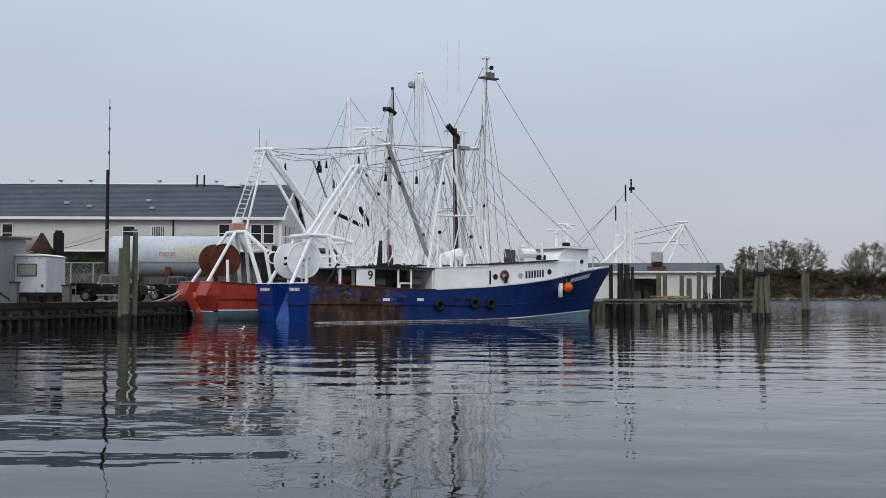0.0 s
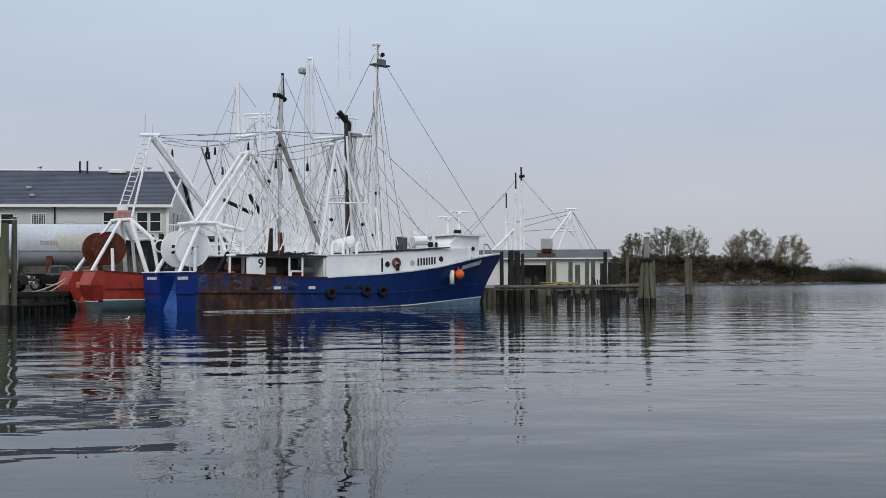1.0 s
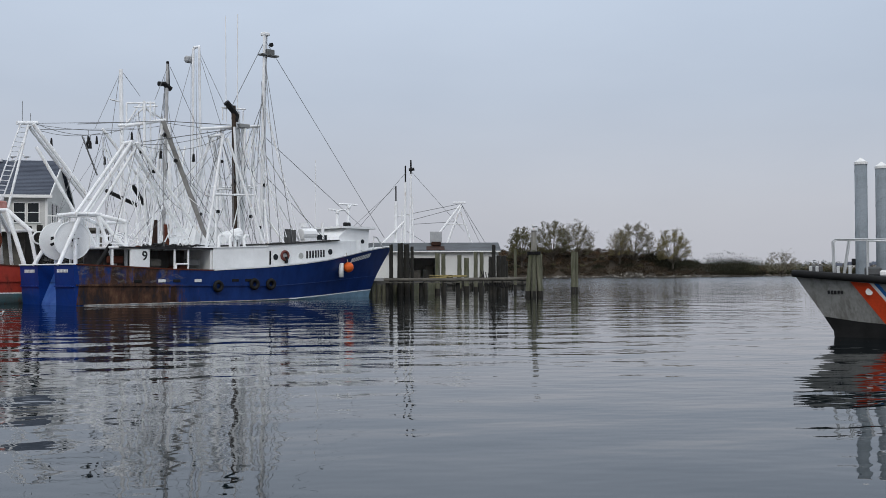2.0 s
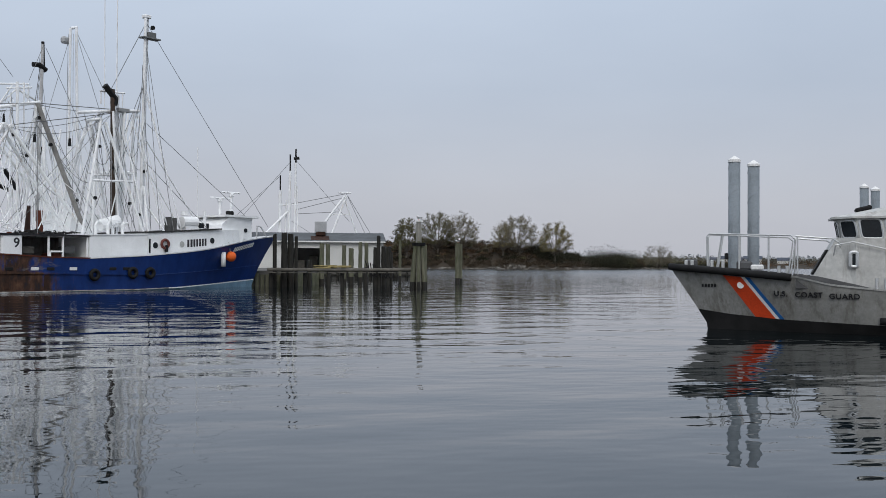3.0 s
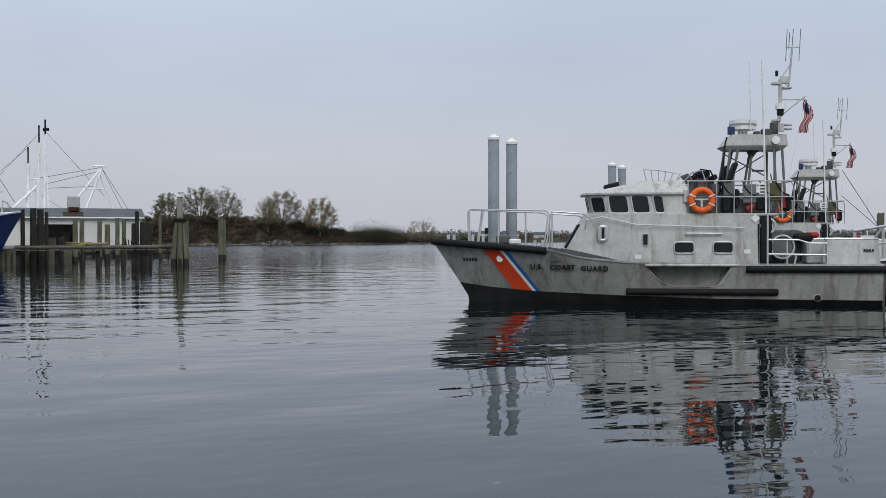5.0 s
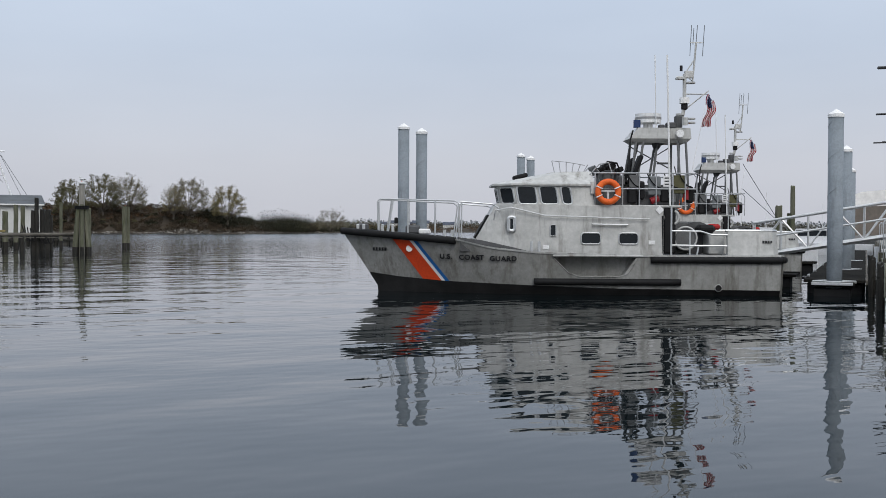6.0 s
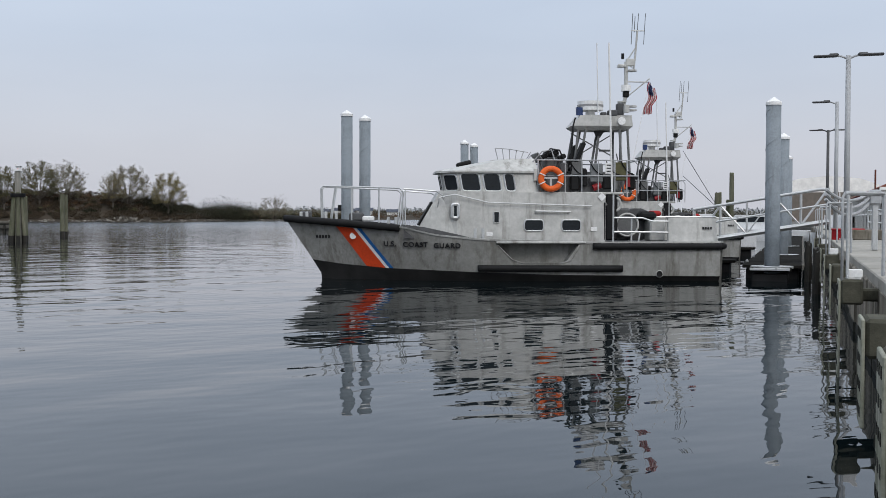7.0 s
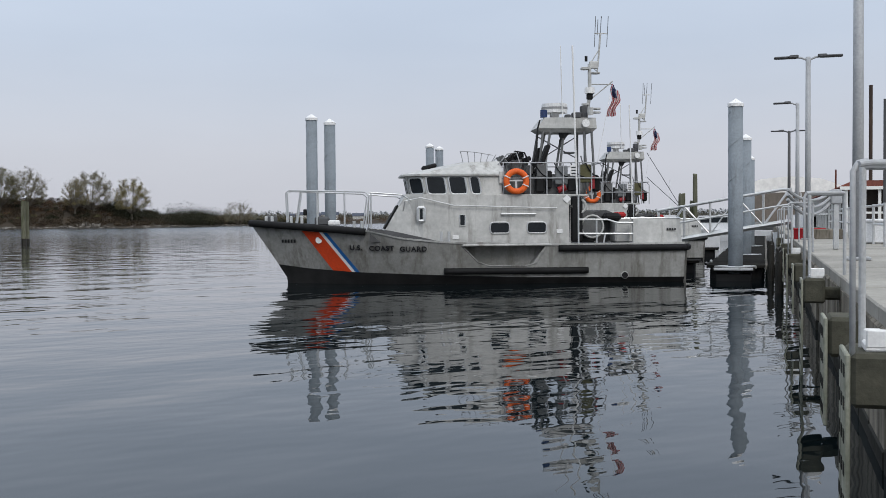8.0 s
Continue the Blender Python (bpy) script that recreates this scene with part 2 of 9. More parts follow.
CONCRETE_FACE = surface("streaked_concrete", (0.33, 0.30, 0.25), (0.14, 0.125, 0.10), 1.1, 0.9, bump=0.5, fine=12, stain=(0.05, 0.045, 0.033), stain_amt=0.75, stretch=(1, 1, 0.45))
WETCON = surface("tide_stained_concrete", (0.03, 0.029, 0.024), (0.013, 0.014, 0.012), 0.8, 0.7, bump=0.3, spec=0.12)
BULKPILE = surface("tarred_bulkhead_pile", (0.095, 0.088, 0.075), (0.02, 0.02, 0.018), 1.3, 0.9, bump=0.5, fine=8, stain=(0.01, 0.01, 0.009), stain_amt=0.8, spec=0.1)
BULKWALE = surface("black_bulkhead_timber", (0.042, 0.034, 0.028), (0.014, 0.013, 0.012), 0.9, 0.9, bump=0.5, stretch=(0.3, 1, 1), spec=0.08)
DARKRUST = surface("dark_rust_scale", (0.055, 0.026, 0.017), (0.022, 0.014, 0.012), 2.0, 0.85, bump=0.4)
ASPHALT = surface("worn_yard_surface", (0.14, 0.135, 0.125), (0.09, 0.088, 0.082), 0.5, 0.95, bump=0.25, fine=30)
SIDING = surface("white_clapboard", (0.60, 0.60, 0.575), (0.52, 0.52, 0.50), 0.3, 0.7, bump=0.05, fine=70, stain=(0.42, 0.41, 0.38), stain_amt=0.15)
SHINGLE = surface("slate_grey_shingles", (0.085, 0.098, 0.125), (0.058, 0.067, 0.088), 0.35, 0.9, bump=0.35, fine=20)
GLASS = glass_material("dark_window_glass")
TRIM = plain("white_trim", (0.72, 0.72, 0.70), 0.5)
TANKMAT = surface("pale_grey_tank_paint", (0.50, 0.54, 0.58), (0.42, 0.45, 0.49), 0.4, 0.5, bump=0.05, stain=(0.36, 0.33, 0.22), stain_amt=0.22)
ORANGE = surface("orange_vinyl", (0.80, 0.15, 0.03), (0.62, 0.10, 0.02), 3.0, 0.5, bump=0.05)
CG_RED = surface("orange_red_stripe", (0.68, 0.075, 0.022), (0.56, 0.06, 0.02), 1.5, 0.45, bump=0.04)
CG_BLUE = surface("blue_stripe", (0.022, 0.12, 0.34), (0.018, 0.09, 0.27), 1.5, 0.45, bump=0.04)
CG_WHITE = surface("white_stripe", (0.78, 0.78, 0.77), (0.66, 0.66, 0.65), 1.5, 0.5, bump=0.04)
INK = plain("black_lettering", (0.015, 0.015, 0.017), 0.5)
GREYDECK = surface("dark_grey_nonskid", (0.10, 0.102, 0.105), (0.07, 0.07, 0.072), 2.0, 0.92, bump=0.3)
WATER = water_material()
LEAF_GREEN = foliage("olive_leaves", (0.075, 0.078, 0.042), (0.135, 0.128, 0.07))
LEAF_YELLOW = foliage("yellowing_leaves", (0.12, 0.108, 0.055), (0.22, 0.19, 0.09))
LEAF_PALE = foliage("sparse_pale_leaves", (0.125, 0.118, 0.085), (0.20, 0.188, 0.135))
SCRUB = foliage("autumn_scrub", (0.040, 0.033, 0.025), (0.072, 0.057, 0.041))
SCRUB_RED = foliage("russet_scrub", (0.066, 0.045, 0.03), (0.115, 0.076, 0.048))
SCRUB_DARK = foliage("dark_evergreen_scrub", (0.018, 0.02, 0.014), (0.044, 0.046, 0.03))
BARK = surface("grey_bark", (0.12, 0.105, 0.085), (0.07, 0.06, 0.05), 2.0, 0.9, bump=0.4)
ROCKS = surface("shore_rocks", (0.20, 0.185, 0.165), (0.09, 0.085, 0.075), 0.5, 0.92, bump=0.3, island=0.5)
GRASS = surface("dry_bank_grass", (0.058, 0.046, 0.033), (0.032, 0.027, 0.020), 0.06, 1.0, bump=0.4, fine=40)
# Distance haze is mixed into these two base colours.
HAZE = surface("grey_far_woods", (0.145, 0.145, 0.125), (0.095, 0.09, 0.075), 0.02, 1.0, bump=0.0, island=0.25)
HAZE_PALE = surface("hazed_far_woods", (0.30, 0.31, 0.32), (0.25, 0.26, 0.265), 0.01, 1.0, bump=0.0, island=0.1)


# ---- mesh helpers ----
def part(name, bm, material, parent=None, label="", smooth=False):
    """Links a bmesh as one mesh object under a thing or a part."""
    me = bpy.data.meshes.new(name)
    if smooth:
        for f in bm.faces:
            f.smooth = True
    bm.to_mesh(me)
    bm.free()
    me.materials.append(material)
    ob = new(name, me)
    ob.parent = parent
    if label:
        ob["label"] = label
    return ob


def thing(name, label, category, m=None, group="", kind=""):
    ob = new(name)
    ob.empty_display_size = 0.3
    if m is not None:
        ob.matrix_world = m
    return tagged(ob, label, category, group, kind)


def share(ob, m, parent=None):
    """Another object on the same mesh."""
    o = ob.copy()
    scene.collection.objects.link(o)
    o.parent = parent if parent is not None else ob.parent
    o.matrix_basis = m
    return o


def box(bm, c, s, rot=None, bevel=0.0):
    r = bmesh.ops.create_cube(bm, size=1.0)
    vs = r["verts"]
    bmesh.ops.scale(bm, vec=s, verts=vs)
    if bevel:
        es = list({e for v in vs for e in v.link_edges})
        vs = bmesh.ops.bevel(bm, geom=es, offset=bevel, segments=1, affect="EDGES")["verts"]
        vs = list({v for v in vs})
    if rot is not None:
        bmesh.ops.rotate(bm, cent=(0, 0, 0), matrix=Euler([radians(a) for a in rot]).to_matrix(), verts=vs)
    bmesh.ops.translate(bm, vec=c, verts=vs)
    return vs


def boxes(*specs, bevel=0.0):
    bm = bmesh.new()
    for sp in specs:
        box(bm, sp[0], sp[1], sp[2] if len(sp) > 2 else None, bevel)
    return bm


def rings(bm, loops, close=True, caps=(True, True)):
    """Skin between rings of equal count."""
    vv = [[bm.verts.new(p) for p in lp] for lp in loops]
    n = len(vv[0])
    for a, b in zip(vv, vv[1:]):
        for i in range(n if close else n - 1):
            j = (i + 1) % n
            bm.faces.new((a[i], a[j], b[j], b[i]))
    if close and caps[0]:
        bm.faces.new(vv[0][::-1])
    if close and caps[1]:
        bm.faces.new(vv[-1])
    return vv


def pipe(bm, pts, r, seg=8, taper=1.0):
    """A round tube along a list of points."""
    pts = [Vector(p) for p in pts]
    loops = []
    ref = None
    for i, p in enumerate(pts):
        d = (pts[min(i + 1, len(pts) - 1)] - pts[max(i - 1, 0)]).normalized()
        if ref is None:
            ref = Vector((0, 0, 1)) if abs(d.z) < 0.9 else Vector((1, 0, 0))
        a = d.cross(ref).normalized()
        b = a.cross(d).normalized()
        ref = b
        rr = r * (1 + (taper - 1) * i / max(1, len(pts) - 1))
        loops.append([p + a * (rr * math.cos(t * math.tau / seg)) + b * (rr * math.sin(t * math.tau / seg)) for t in range(seg)])
    rings(bm, loops)
    return bm


def tube(p0, p1, r, seg=8, taper=1.0):
    return pipe(bmesh.new(), [p0, p1], r, seg, taper)


def sag(p0, p1, drop, n=8):
    p0, p1 = Vector(p0), Vector(p1)
    return [p0.lerp(p1, i / n) - Vector((0, 0, drop * 4 * (i / n) * (1 - i / n))) for i in range(n + 1)]


def prism(outline, axis, lo, hi, bm=None):
    """Extrudes a 2D outline along an axis: 'y' takes (x, z), 'z' takes (x, y), 'x' takes (y, z)."""
    bm = bm or bmesh.new()

    def at(p, k):
        return {"y": (p[0], k, p[1]), "z": (p[0], p[1], k), "x": (k, p[0], p[1])}[axis]

    rings(bm, [[at(p, lo) for p in outline], [at(p, hi) for p in outline]])
    bmesh.ops.recalc_face_normals(bm, faces=bm.faces)
    return bm


def torus(bm, c, R, r, axis="y", n=20, k=8, arc=1.0):
    loops = []
    steps = n if arc >= 1 else n + 1
    for i in range(steps):
        a = i / n * math.tau * arc
        lp = []
        for j in range(k):
            q = j / k * math.tau
            d, h = R + r * math.cos(q), r * math.sin(q)
            x, y = d * math.cos(a), d * math.sin(a)
            lp.append(Vector(c) + Vector({"y": (x, h, y), "z": (x, y, h), "x": (h, x, y)}[axis]))
        loops.append(lp)
    if arc >= 1:
        loops.append(loops[0])
        rings(bm, loops, caps=(False, False))
        bmesh.ops.remove_doubles(bm, verts=bm.verts, dist=1e-5)
    else:
        rings(bm, loops)
    return bm


def disc(c, r, t, axis="y", seg=24, bm=None):
    bm = bm or bmesh.new()
    d = {"y": Vector((0, t / 2, 0)), "z": Vector((0, 0, t / 2)), "x": Vector((t / 2, 0, 0))}[axis]
    pipe(bm, [Vector(c) - d, Vector(c) + d], r, seg)
    return bm


def interp(x, table):
    return float(np.interp(x, [a for a, _ in table], [b for _, b in table]))


def letters(text, size, material, parent, m, name="lettering", depth=0.006, shear=0.0, spacing=1.0):
    """Writing in the built-in font, as a mesh, standing in the x-z plane of m."""
    cu = bpy.data.curves.new(name, "FONT")
    cu.body, cu.size, cu.extrude, cu.shear, cu.space_character = text, size, depth, shear, spacing
    cu.offset = size * 0.018
    tmp = bpy.data.objects.new("tmp", cu)
    me = bpy.data.meshes.new_from_object(tmp)
    bpy.data.objects.remove(tmp)
    me.materials.clear()
    me.materials.append(material)
    ob = new(name, me)
    ob.parent = parent
    ob.matrix_basis = m @ pose(0, 0, 0, 90, 0, 0)
    return ob


class Hull:
    """A ship's shape: half-breadths at the waterline and the deck, sheer, and a raked stem. Side +1 is port."""

    def __init__(self, lwl, loa, sheer, bd, bw, rake=1.3, flare=1.3):
        self.lwl, self.loa, self.sheer_t, self.bd_t, self.bw_t, self.rake, self.flare = lwl, loa, sheer, bd, bw, rake, flare

    def sheer(self, s):
        return interp(s * self.loa, self.sheer_t)

    def at(self, s, z, side=1, out=0.0):
        k = max(0.0, z) / self.sheer(s)
        kk = min(k, 1.2)
        u = s * (self.lwl + (self.loa - self.lwl) * kk ** self.rake)
        w0, w1 = interp(s * self.lwl, self.bw_t), interp(s * self.loa, self.bd_t)
        w = w0 + (w1 - w0) * kk ** self.flare
        if z < 0:
            w *= max(0.0, 1 + z * 0.5)
        return Vector((u, side * (w + out), z))

    def s_of(self, u, z):
        lo, hi = 0.0, 1.0
        for _ in range(40):
            mid = (lo + hi) / 2
            lo, hi = (mid, hi) if self.at(mid, z).x < u else (lo, mid)
        return lo

    def strip(self, s0, s1, zl, zu, side, out=0.0, n=40, rows=6, bm=None):
        """A band of the hull's skin between two height functions of s."""
        bm = bm or bmesh.new()
        grid = []
        for i in range(n + 1):
            s = s0 + (s1 - s0) * i / n
            a, b = zl(s), zu(s)
            grid.append([bm.verts.new(self.at(s, a + (b - a) * j / rows, side, out)) for j in range(rows + 1)])
        for p, q in zip(grid, grid[1:]):
            for j in range(rows):
                f = (p[j], q[j], q[j + 1], p[j + 1])
                bm.faces.new(f if side < 0 else f[::-1])
        return bm

    def slab(self, s0, s1, z0, z1, side, out, thick, n=40):
        """A rubbing strake or rail that follows the hull."""
        bm = bmesh.new()
        loops = []
        for i in range(n + 1):
            s = s0 + (s1 - s0) * i / n
            a, b = z0(s), z1(s)
            loops.append([self.at(s, a, side, out), self.at(s, b, side, out), self.at(s, b, side, out - thick), self.at(s, a, side, out - thick)])
        rings(bm, loops)
        bmesh.ops.recalc_face_normals(bm, faces=bm.faces)
        return bm

    def deck(self, s0, s1, zf, inset=0.05, n=30):
        bm = bmesh.new()
        row = []
        for i in range(n + 1):
            s = s0 + (s1 - s0) * i / n
            p = self.at(s, zf(s), 1, -inset)
            y = max(0.01, p.y)
            row.append((bm.verts.new((p.x, y, p.z)), bm.verts.new((p.x, -y, p.z))))
        for a, b in zip(row, row[1:]):
            bm.faces.new((a[0], a[1], b[1], b[0]))
        return bm


# ---- water, land, far shore ----
def build_water():
    bm = bmesh.new()
    n, R = 24, 4200.0
    vs = [bm.verts.new((-R + 2 * R * i / n, -R + 2 * R * j / n, 0)) for j in range(n + 1) for i in range(n + 1)]
    for j in range(n):
        for i in range(n):
            a = j * (n + 1) + i
            bm.faces.new((vs[a], vs[a + 1], vs[a + n + 2], vs[a + n + 1]))
    ob = part("water", bm, WATER)
    return tagged(ob, "calm grey harbour water with small ripples", "water", kind="structure")


water = build_water()

YARD = [(-34, 33), (-23.8, 59.3), (-18.1, 74.2), (-19.6, 81), (8.0, 99.6), (12.3, 89.2), (15.2, 88.2), (19.5, 99), (19.0, 127), (37, 126), (38, 150), (20, 175), (-140, 175), (-140, 33)]


def build_yard():
    top = prism([(x, y) for x, y in YARD], "z", -2.0, 1.3)
    tagged(part("ground", top, ASPHALT), "worn asphalt and gravel boatyard behind the bulkhead", "ground", kind="structure")
    # timber bulkhead along the left basin
    bulk = thing("bulkhead", "dark timber bulkhead with weathered vertical piles", "bulkhead", kind="structure")

    def run(a, b, step, wale=True):
        a, b = Vector((*a, 0)), Vector((*b, 0))
        d = (b - a).normalized()
        nrm = Vector((d.y, -d.x, 0))
        L = (b - a).length
        ang = math.degrees(math.atan2(d.y, d.x))
        if wale:
            for z, h, o in ((1.18, 0.36, 0.2), (0.52, 0.2, 0.24)):
                bm = bmesh.new()
                box(bm, (0, 0, 0), (L, 0.2, h), bevel=0.02)
                w = part("wale", bm, BULKWALE if z > 1 else WETPILE, bulk)
                w.matrix_basis = Matrix.Translation(a.lerp(b, 0.5) + nrm * o + Vector((0, 0, z))) @ pose(0, 0, 0, 0, 0, ang)
        bm = bmesh.new()
        pipe(bm, [(0, 0, -1.5), (0, 0, 1.0)], 0.19, 8)
        first = part("pile", bm, BULKPILE if wale else PILE, bulk)
        k = int(L / step)
        for i in range(k):
            p = a.lerp(b, (i + 0.5 + random.uniform(-0.3, 0.3) * wale) / k) + nrm * (0.1 + 0.05 * random.random())
            m = Matrix.Translation(p + Vector((0, 0, random.uniform(-0.35, 0.0) if wale else random.uniform(-0.1, 0.1))))
            if i == 0:
                first.matrix_basis = m
            else:
                share(first, m)

    run((-34, 33), (-23.8, 59.3), 1.2)
    run((-23.8, 59.3), (-18.1, 74.2), 0.62)
    run((-18.1, 74.2), (-19.6, 81), 0.9)
    run((8.0, 99.6), (12.3, 89.2), 0.5, False)
    run((12.3, 89.2), (15.2, 88.2), 0.42, False)
    run((15.2, 88.2), (19.5, 99), 0.6, False)
    run((19.0, 127), (37, 126), 0.9)


build_yard()


def polar(az, d, z=0.0):
    return Vector((-math.sin(radians(az)) * d, math.cos(radians(az)) * d, z))


SHORE = [(-62, 900), (-45, 800), (-36, 640), (-31, 520), (-27.5, 420), (-24.5, 375), (-20, 370), (-14, 360), (-8, 350), (30, 340)]
BANK = [(-62, 2.5), (-36, 2.6), (-31, 2.8), (-27, 3.2), (-25, 4.6), (-23, 7.0), (-21, 9.2), (-14, 9.6), (30, 8.5)]


def build_shore():
    bm = bmesh.new()
    prof = [(-6, -1.0), (0, 0.1), (3, 0.55), (10, 0.24), (22, 0.66), (34, 1.0), (70, 1.0), (300, 0.6)]
    cols = []
    az = -62.0
    while az <= 30:
        d, h = interp(az, SHORE), interp(az, BANK)
        d += 3 * noise.noise(Vector((az * 0.9, 0, 0)))
        col = []
        for k, (off, f) in enumerate(prof):
            z = f if k < 3 else f * h
            if k >= 3:
                z += 0.5 * noise.noise(Vector((az * 1.5, off * 0.1, 3)))
            col.append(bm.verts.new(polar(az, d + off, z)))
        cols.append(col)
        az += 0.35
    for a, b in zip(cols, cols[1:]):
        for i in range(len(prof) - 1):
            bm.faces.new((a[i], a[i + 1], b[i + 1], b[i]))
    bmesh.ops.recalc_face_normals(bm, faces=bm.faces)
    tagged(part("bank", bm, GRASS, smooth=True), "low brown grassy bank along the far shore", "shore", kind="structure")
    # riprap at the water's edge
    rnd = random.Random(5)
    bm = bmesh.new()
    for _ in range(620):
        a = rnd.uniform(-34, -8)
        d = interp(a, SHORE)
        r = rnd.uniform(0.2, 0.55)
        p = polar(a, d + rnd.uniform(-1, 6), rnd.uniform(-0.1, 0.5))
        vs = bmesh.ops.create_icosphere(bm, subdivisions=1, radius=r)["verts"]
        for v in vs:
            v.co = Vector((v.co.x * 1.4, v.co.y, v.co.z * 0.7)) * rnd.uniform(0.8, 1.2) + p
    for a0, a1, z in ((-22.2, -20.6, 2.4), (-24.2, -22.6, 2.2)):
        for _ in range(34):
            p = polar(rnd.uniform(a0, a1), interp(a0, SHORE) + rnd.uniform(2, 9))
            vs = bmesh.ops.create_icosphere(bm, subdivisions=1, radius=rnd.uniform(0.3, 0.6))["verts"]
            for v in vs:
                v.co = v.co + p + Vector((0, 0, rnd.uniform(0.2, z * 0.6)))
    tagged(part("shore_rocks", bm, ROCKS), "pale boulders and rubble along the far waterline", "rocks", kind="stuff")


build_shore()


def clump(bm, c, size, n, rnd, leaf, flat=0.8):
    """Small ragged leaf blades scattered through an uneven ellipsoid."""
    for _ in range(n):
        d = Vector((rnd.gauss(0, 1), rnd.gauss(0, 1), rnd.gauss(0, 1))).normalized() * (rnd.random() ** 0.45)
        p = Vector(c) + Vector((d.x * size[0], d.y * size[1], d.z * size[2]))
        a = Vector((rnd.gauss(0, 1), rnd.gauss(0, 1), rnd.gauss(0, flat))).normalized()
        b = a.cross(Vector((rnd.gauss(0, 1), rnd.gauss(0, 1), rnd.gauss(0, 1)))).normalized()
        s = leaf * rnd.uniform(0.55, 1.3)
        q = [p + a * s, p + b * s * 0.6, p - a * s * 0.8, p - b * s * 0.5]
        bm.faces.new([bm.verts.new(v) for v in q])


def scrub(name, label, spans, material, leaf, count, seed):
    rnd = random.Random(seed)
    bm = bmesh.new()
    for a0, a1, off0, off1, h0, h1, num in spans:
        for _ in range(num):
            a = rnd.uniform(a0, a1)
            d0 = interp(a, SHORE)
            off = rnd.uniform(off0, off1)
            hb = interp(a, BANK)
            base = np.interp(off, [0, 10, 22, 34, 300], [0.3, 0.24 * hb, 0.66 * hb, hb, hb * 0.8])
            h = rnd.uniform(h0, h1)
            w = h * rnd.uniform(0.7, 1.5)
            clump(bm, polar(a, d0 + off, base + h * 0.45), (w, w, h * 0.6), count, rnd, leaf)
    return tagged(part(name, bm, material), label, "scrub", kind="stuff")


scrub("scrub", "brown and olive autumn scrub on the far bank", [(-25, -8, 2, 36, 0.9, 1.9, 700), (-34, -25, 5, 30, 0.9, 2.2, 200), (-8, 12, 7, 36, 0.9, 2.0, 200), (-62, -32, 6, 60, 1.5, 3.6, 120)], SCRUB, 0.24, 110, 11)
scrub("russet_scrub", "russet autumn shrubs on the far bank", [(-25, -8, 16, 36, 0.9, 1.8, 240), (-38, -26, 5, 30, 2.0, 4.4, 120)], SCRUB_RED, 0.22, 80, 12)
scrub("evergreen_scrub", "dark evergreen bushes on the far shore", [(-26.9, -25.5, 3, 12, 3.6, 8.6, 26), (-24.3, -24.05, 6, 12, 5.0, 7.6, 5), (-23.1, -22.7, 20, 26, 4.4, 6.0, 7), (-25.0, -22.8, 14, 30, 1.6, 3.2, 36), (-27.8, -26.5, 3, 12, 4.5, 7.2, 26), (-33, -27.4, 3, 16, 1.2, 2.6, 70), (-22.4, 8, 8, 24, 0.9, 1.9, 120)], SCRUB_DARK, 0.24, 230, 13)
scrub("olive_scrub", "olive bushes on the far shore", [(-32.5, -26.8, 6, 20, 2.6, 5.4, 50), (-23, -9, 12, 36, 0.8, 1.4, 40)], LEAF_GREEN, 0.22, 110, 14)


def tree(name, label, base, height, spread, material, seed, leaves=2600, leaf=0.34, gap=0.25):
    rnd = random.Random(seed)
    t = thing(name, label, "tree", Matrix.Translation(base), group="trees on the far bank")
    bm = bmesh.new()
    tips = []
    fork = height * 0.1
    pipe(bm, [(0, 0, -0.5), (0.1, 0, fork * 0.6), (0.15, 0.05, fork)], height * 0.026, 7, 0.8)
    low = height * 0.5
    for i in range(44):
        a = i * 2.4 + rnd.uniform(-0.3, 0.3)
        tilt = math.acos(1 - 1.55 * (i + 0.5) / 44)
        lump = 1 + 0.22 * noise.noise(Vector((math.cos(a) * 1.3, math.sin(a) * 1.3 + seed * 4.7, tilt * 1.4)))
        out = spread * math.sin(tilt) * lump
        end = Vector((math.cos(a) * out, math.sin(a) * out, low + (height - low) * math.cos(tilt) * lump))
        start = Vector((0.12, 0.04, fork * rnd.uniform(0.75, 1.05)))
        knee = start.lerp(end, 0.5) + Vector((0, 0, height * 0.05))
        pipe(bm, [start, knee, end], height * 0.0055, 5, 0.3)
        for _ in range(9):
            f = rnd.uniform(0.35, 0.97)
            q = knee.lerp(end, f)
            e = q + Vector((rnd.gauss(0, 1), rnd.gauss(0, 1), rnd.uniform(-0.1, 1.2))) * spread * 0.15
            pipe(bm, [q, e], height * 0.0036, 3, 0.3)
            tips += [e, q.lerp(e, 0.5)]
        tips += [end, knee.lerp(end, 0.7), knee.lerp(end, 0.4)]
    part("trunk", bm, BARK, t)
    bm = bmesh.new()
    per = leaves * 5.0 / len(tips)
    for p in tips:
        if rnd.random() < gap * 0.5:
            continue
        w = spread * rnd.uniform(0.07, 0.17)
        clump(bm, p, (w, w, w * 0.85), int(per * rnd.uniform(0.4, 1.6)), rnd, leaf * 0.5)
    part("crown", bm, material, t)
    return t


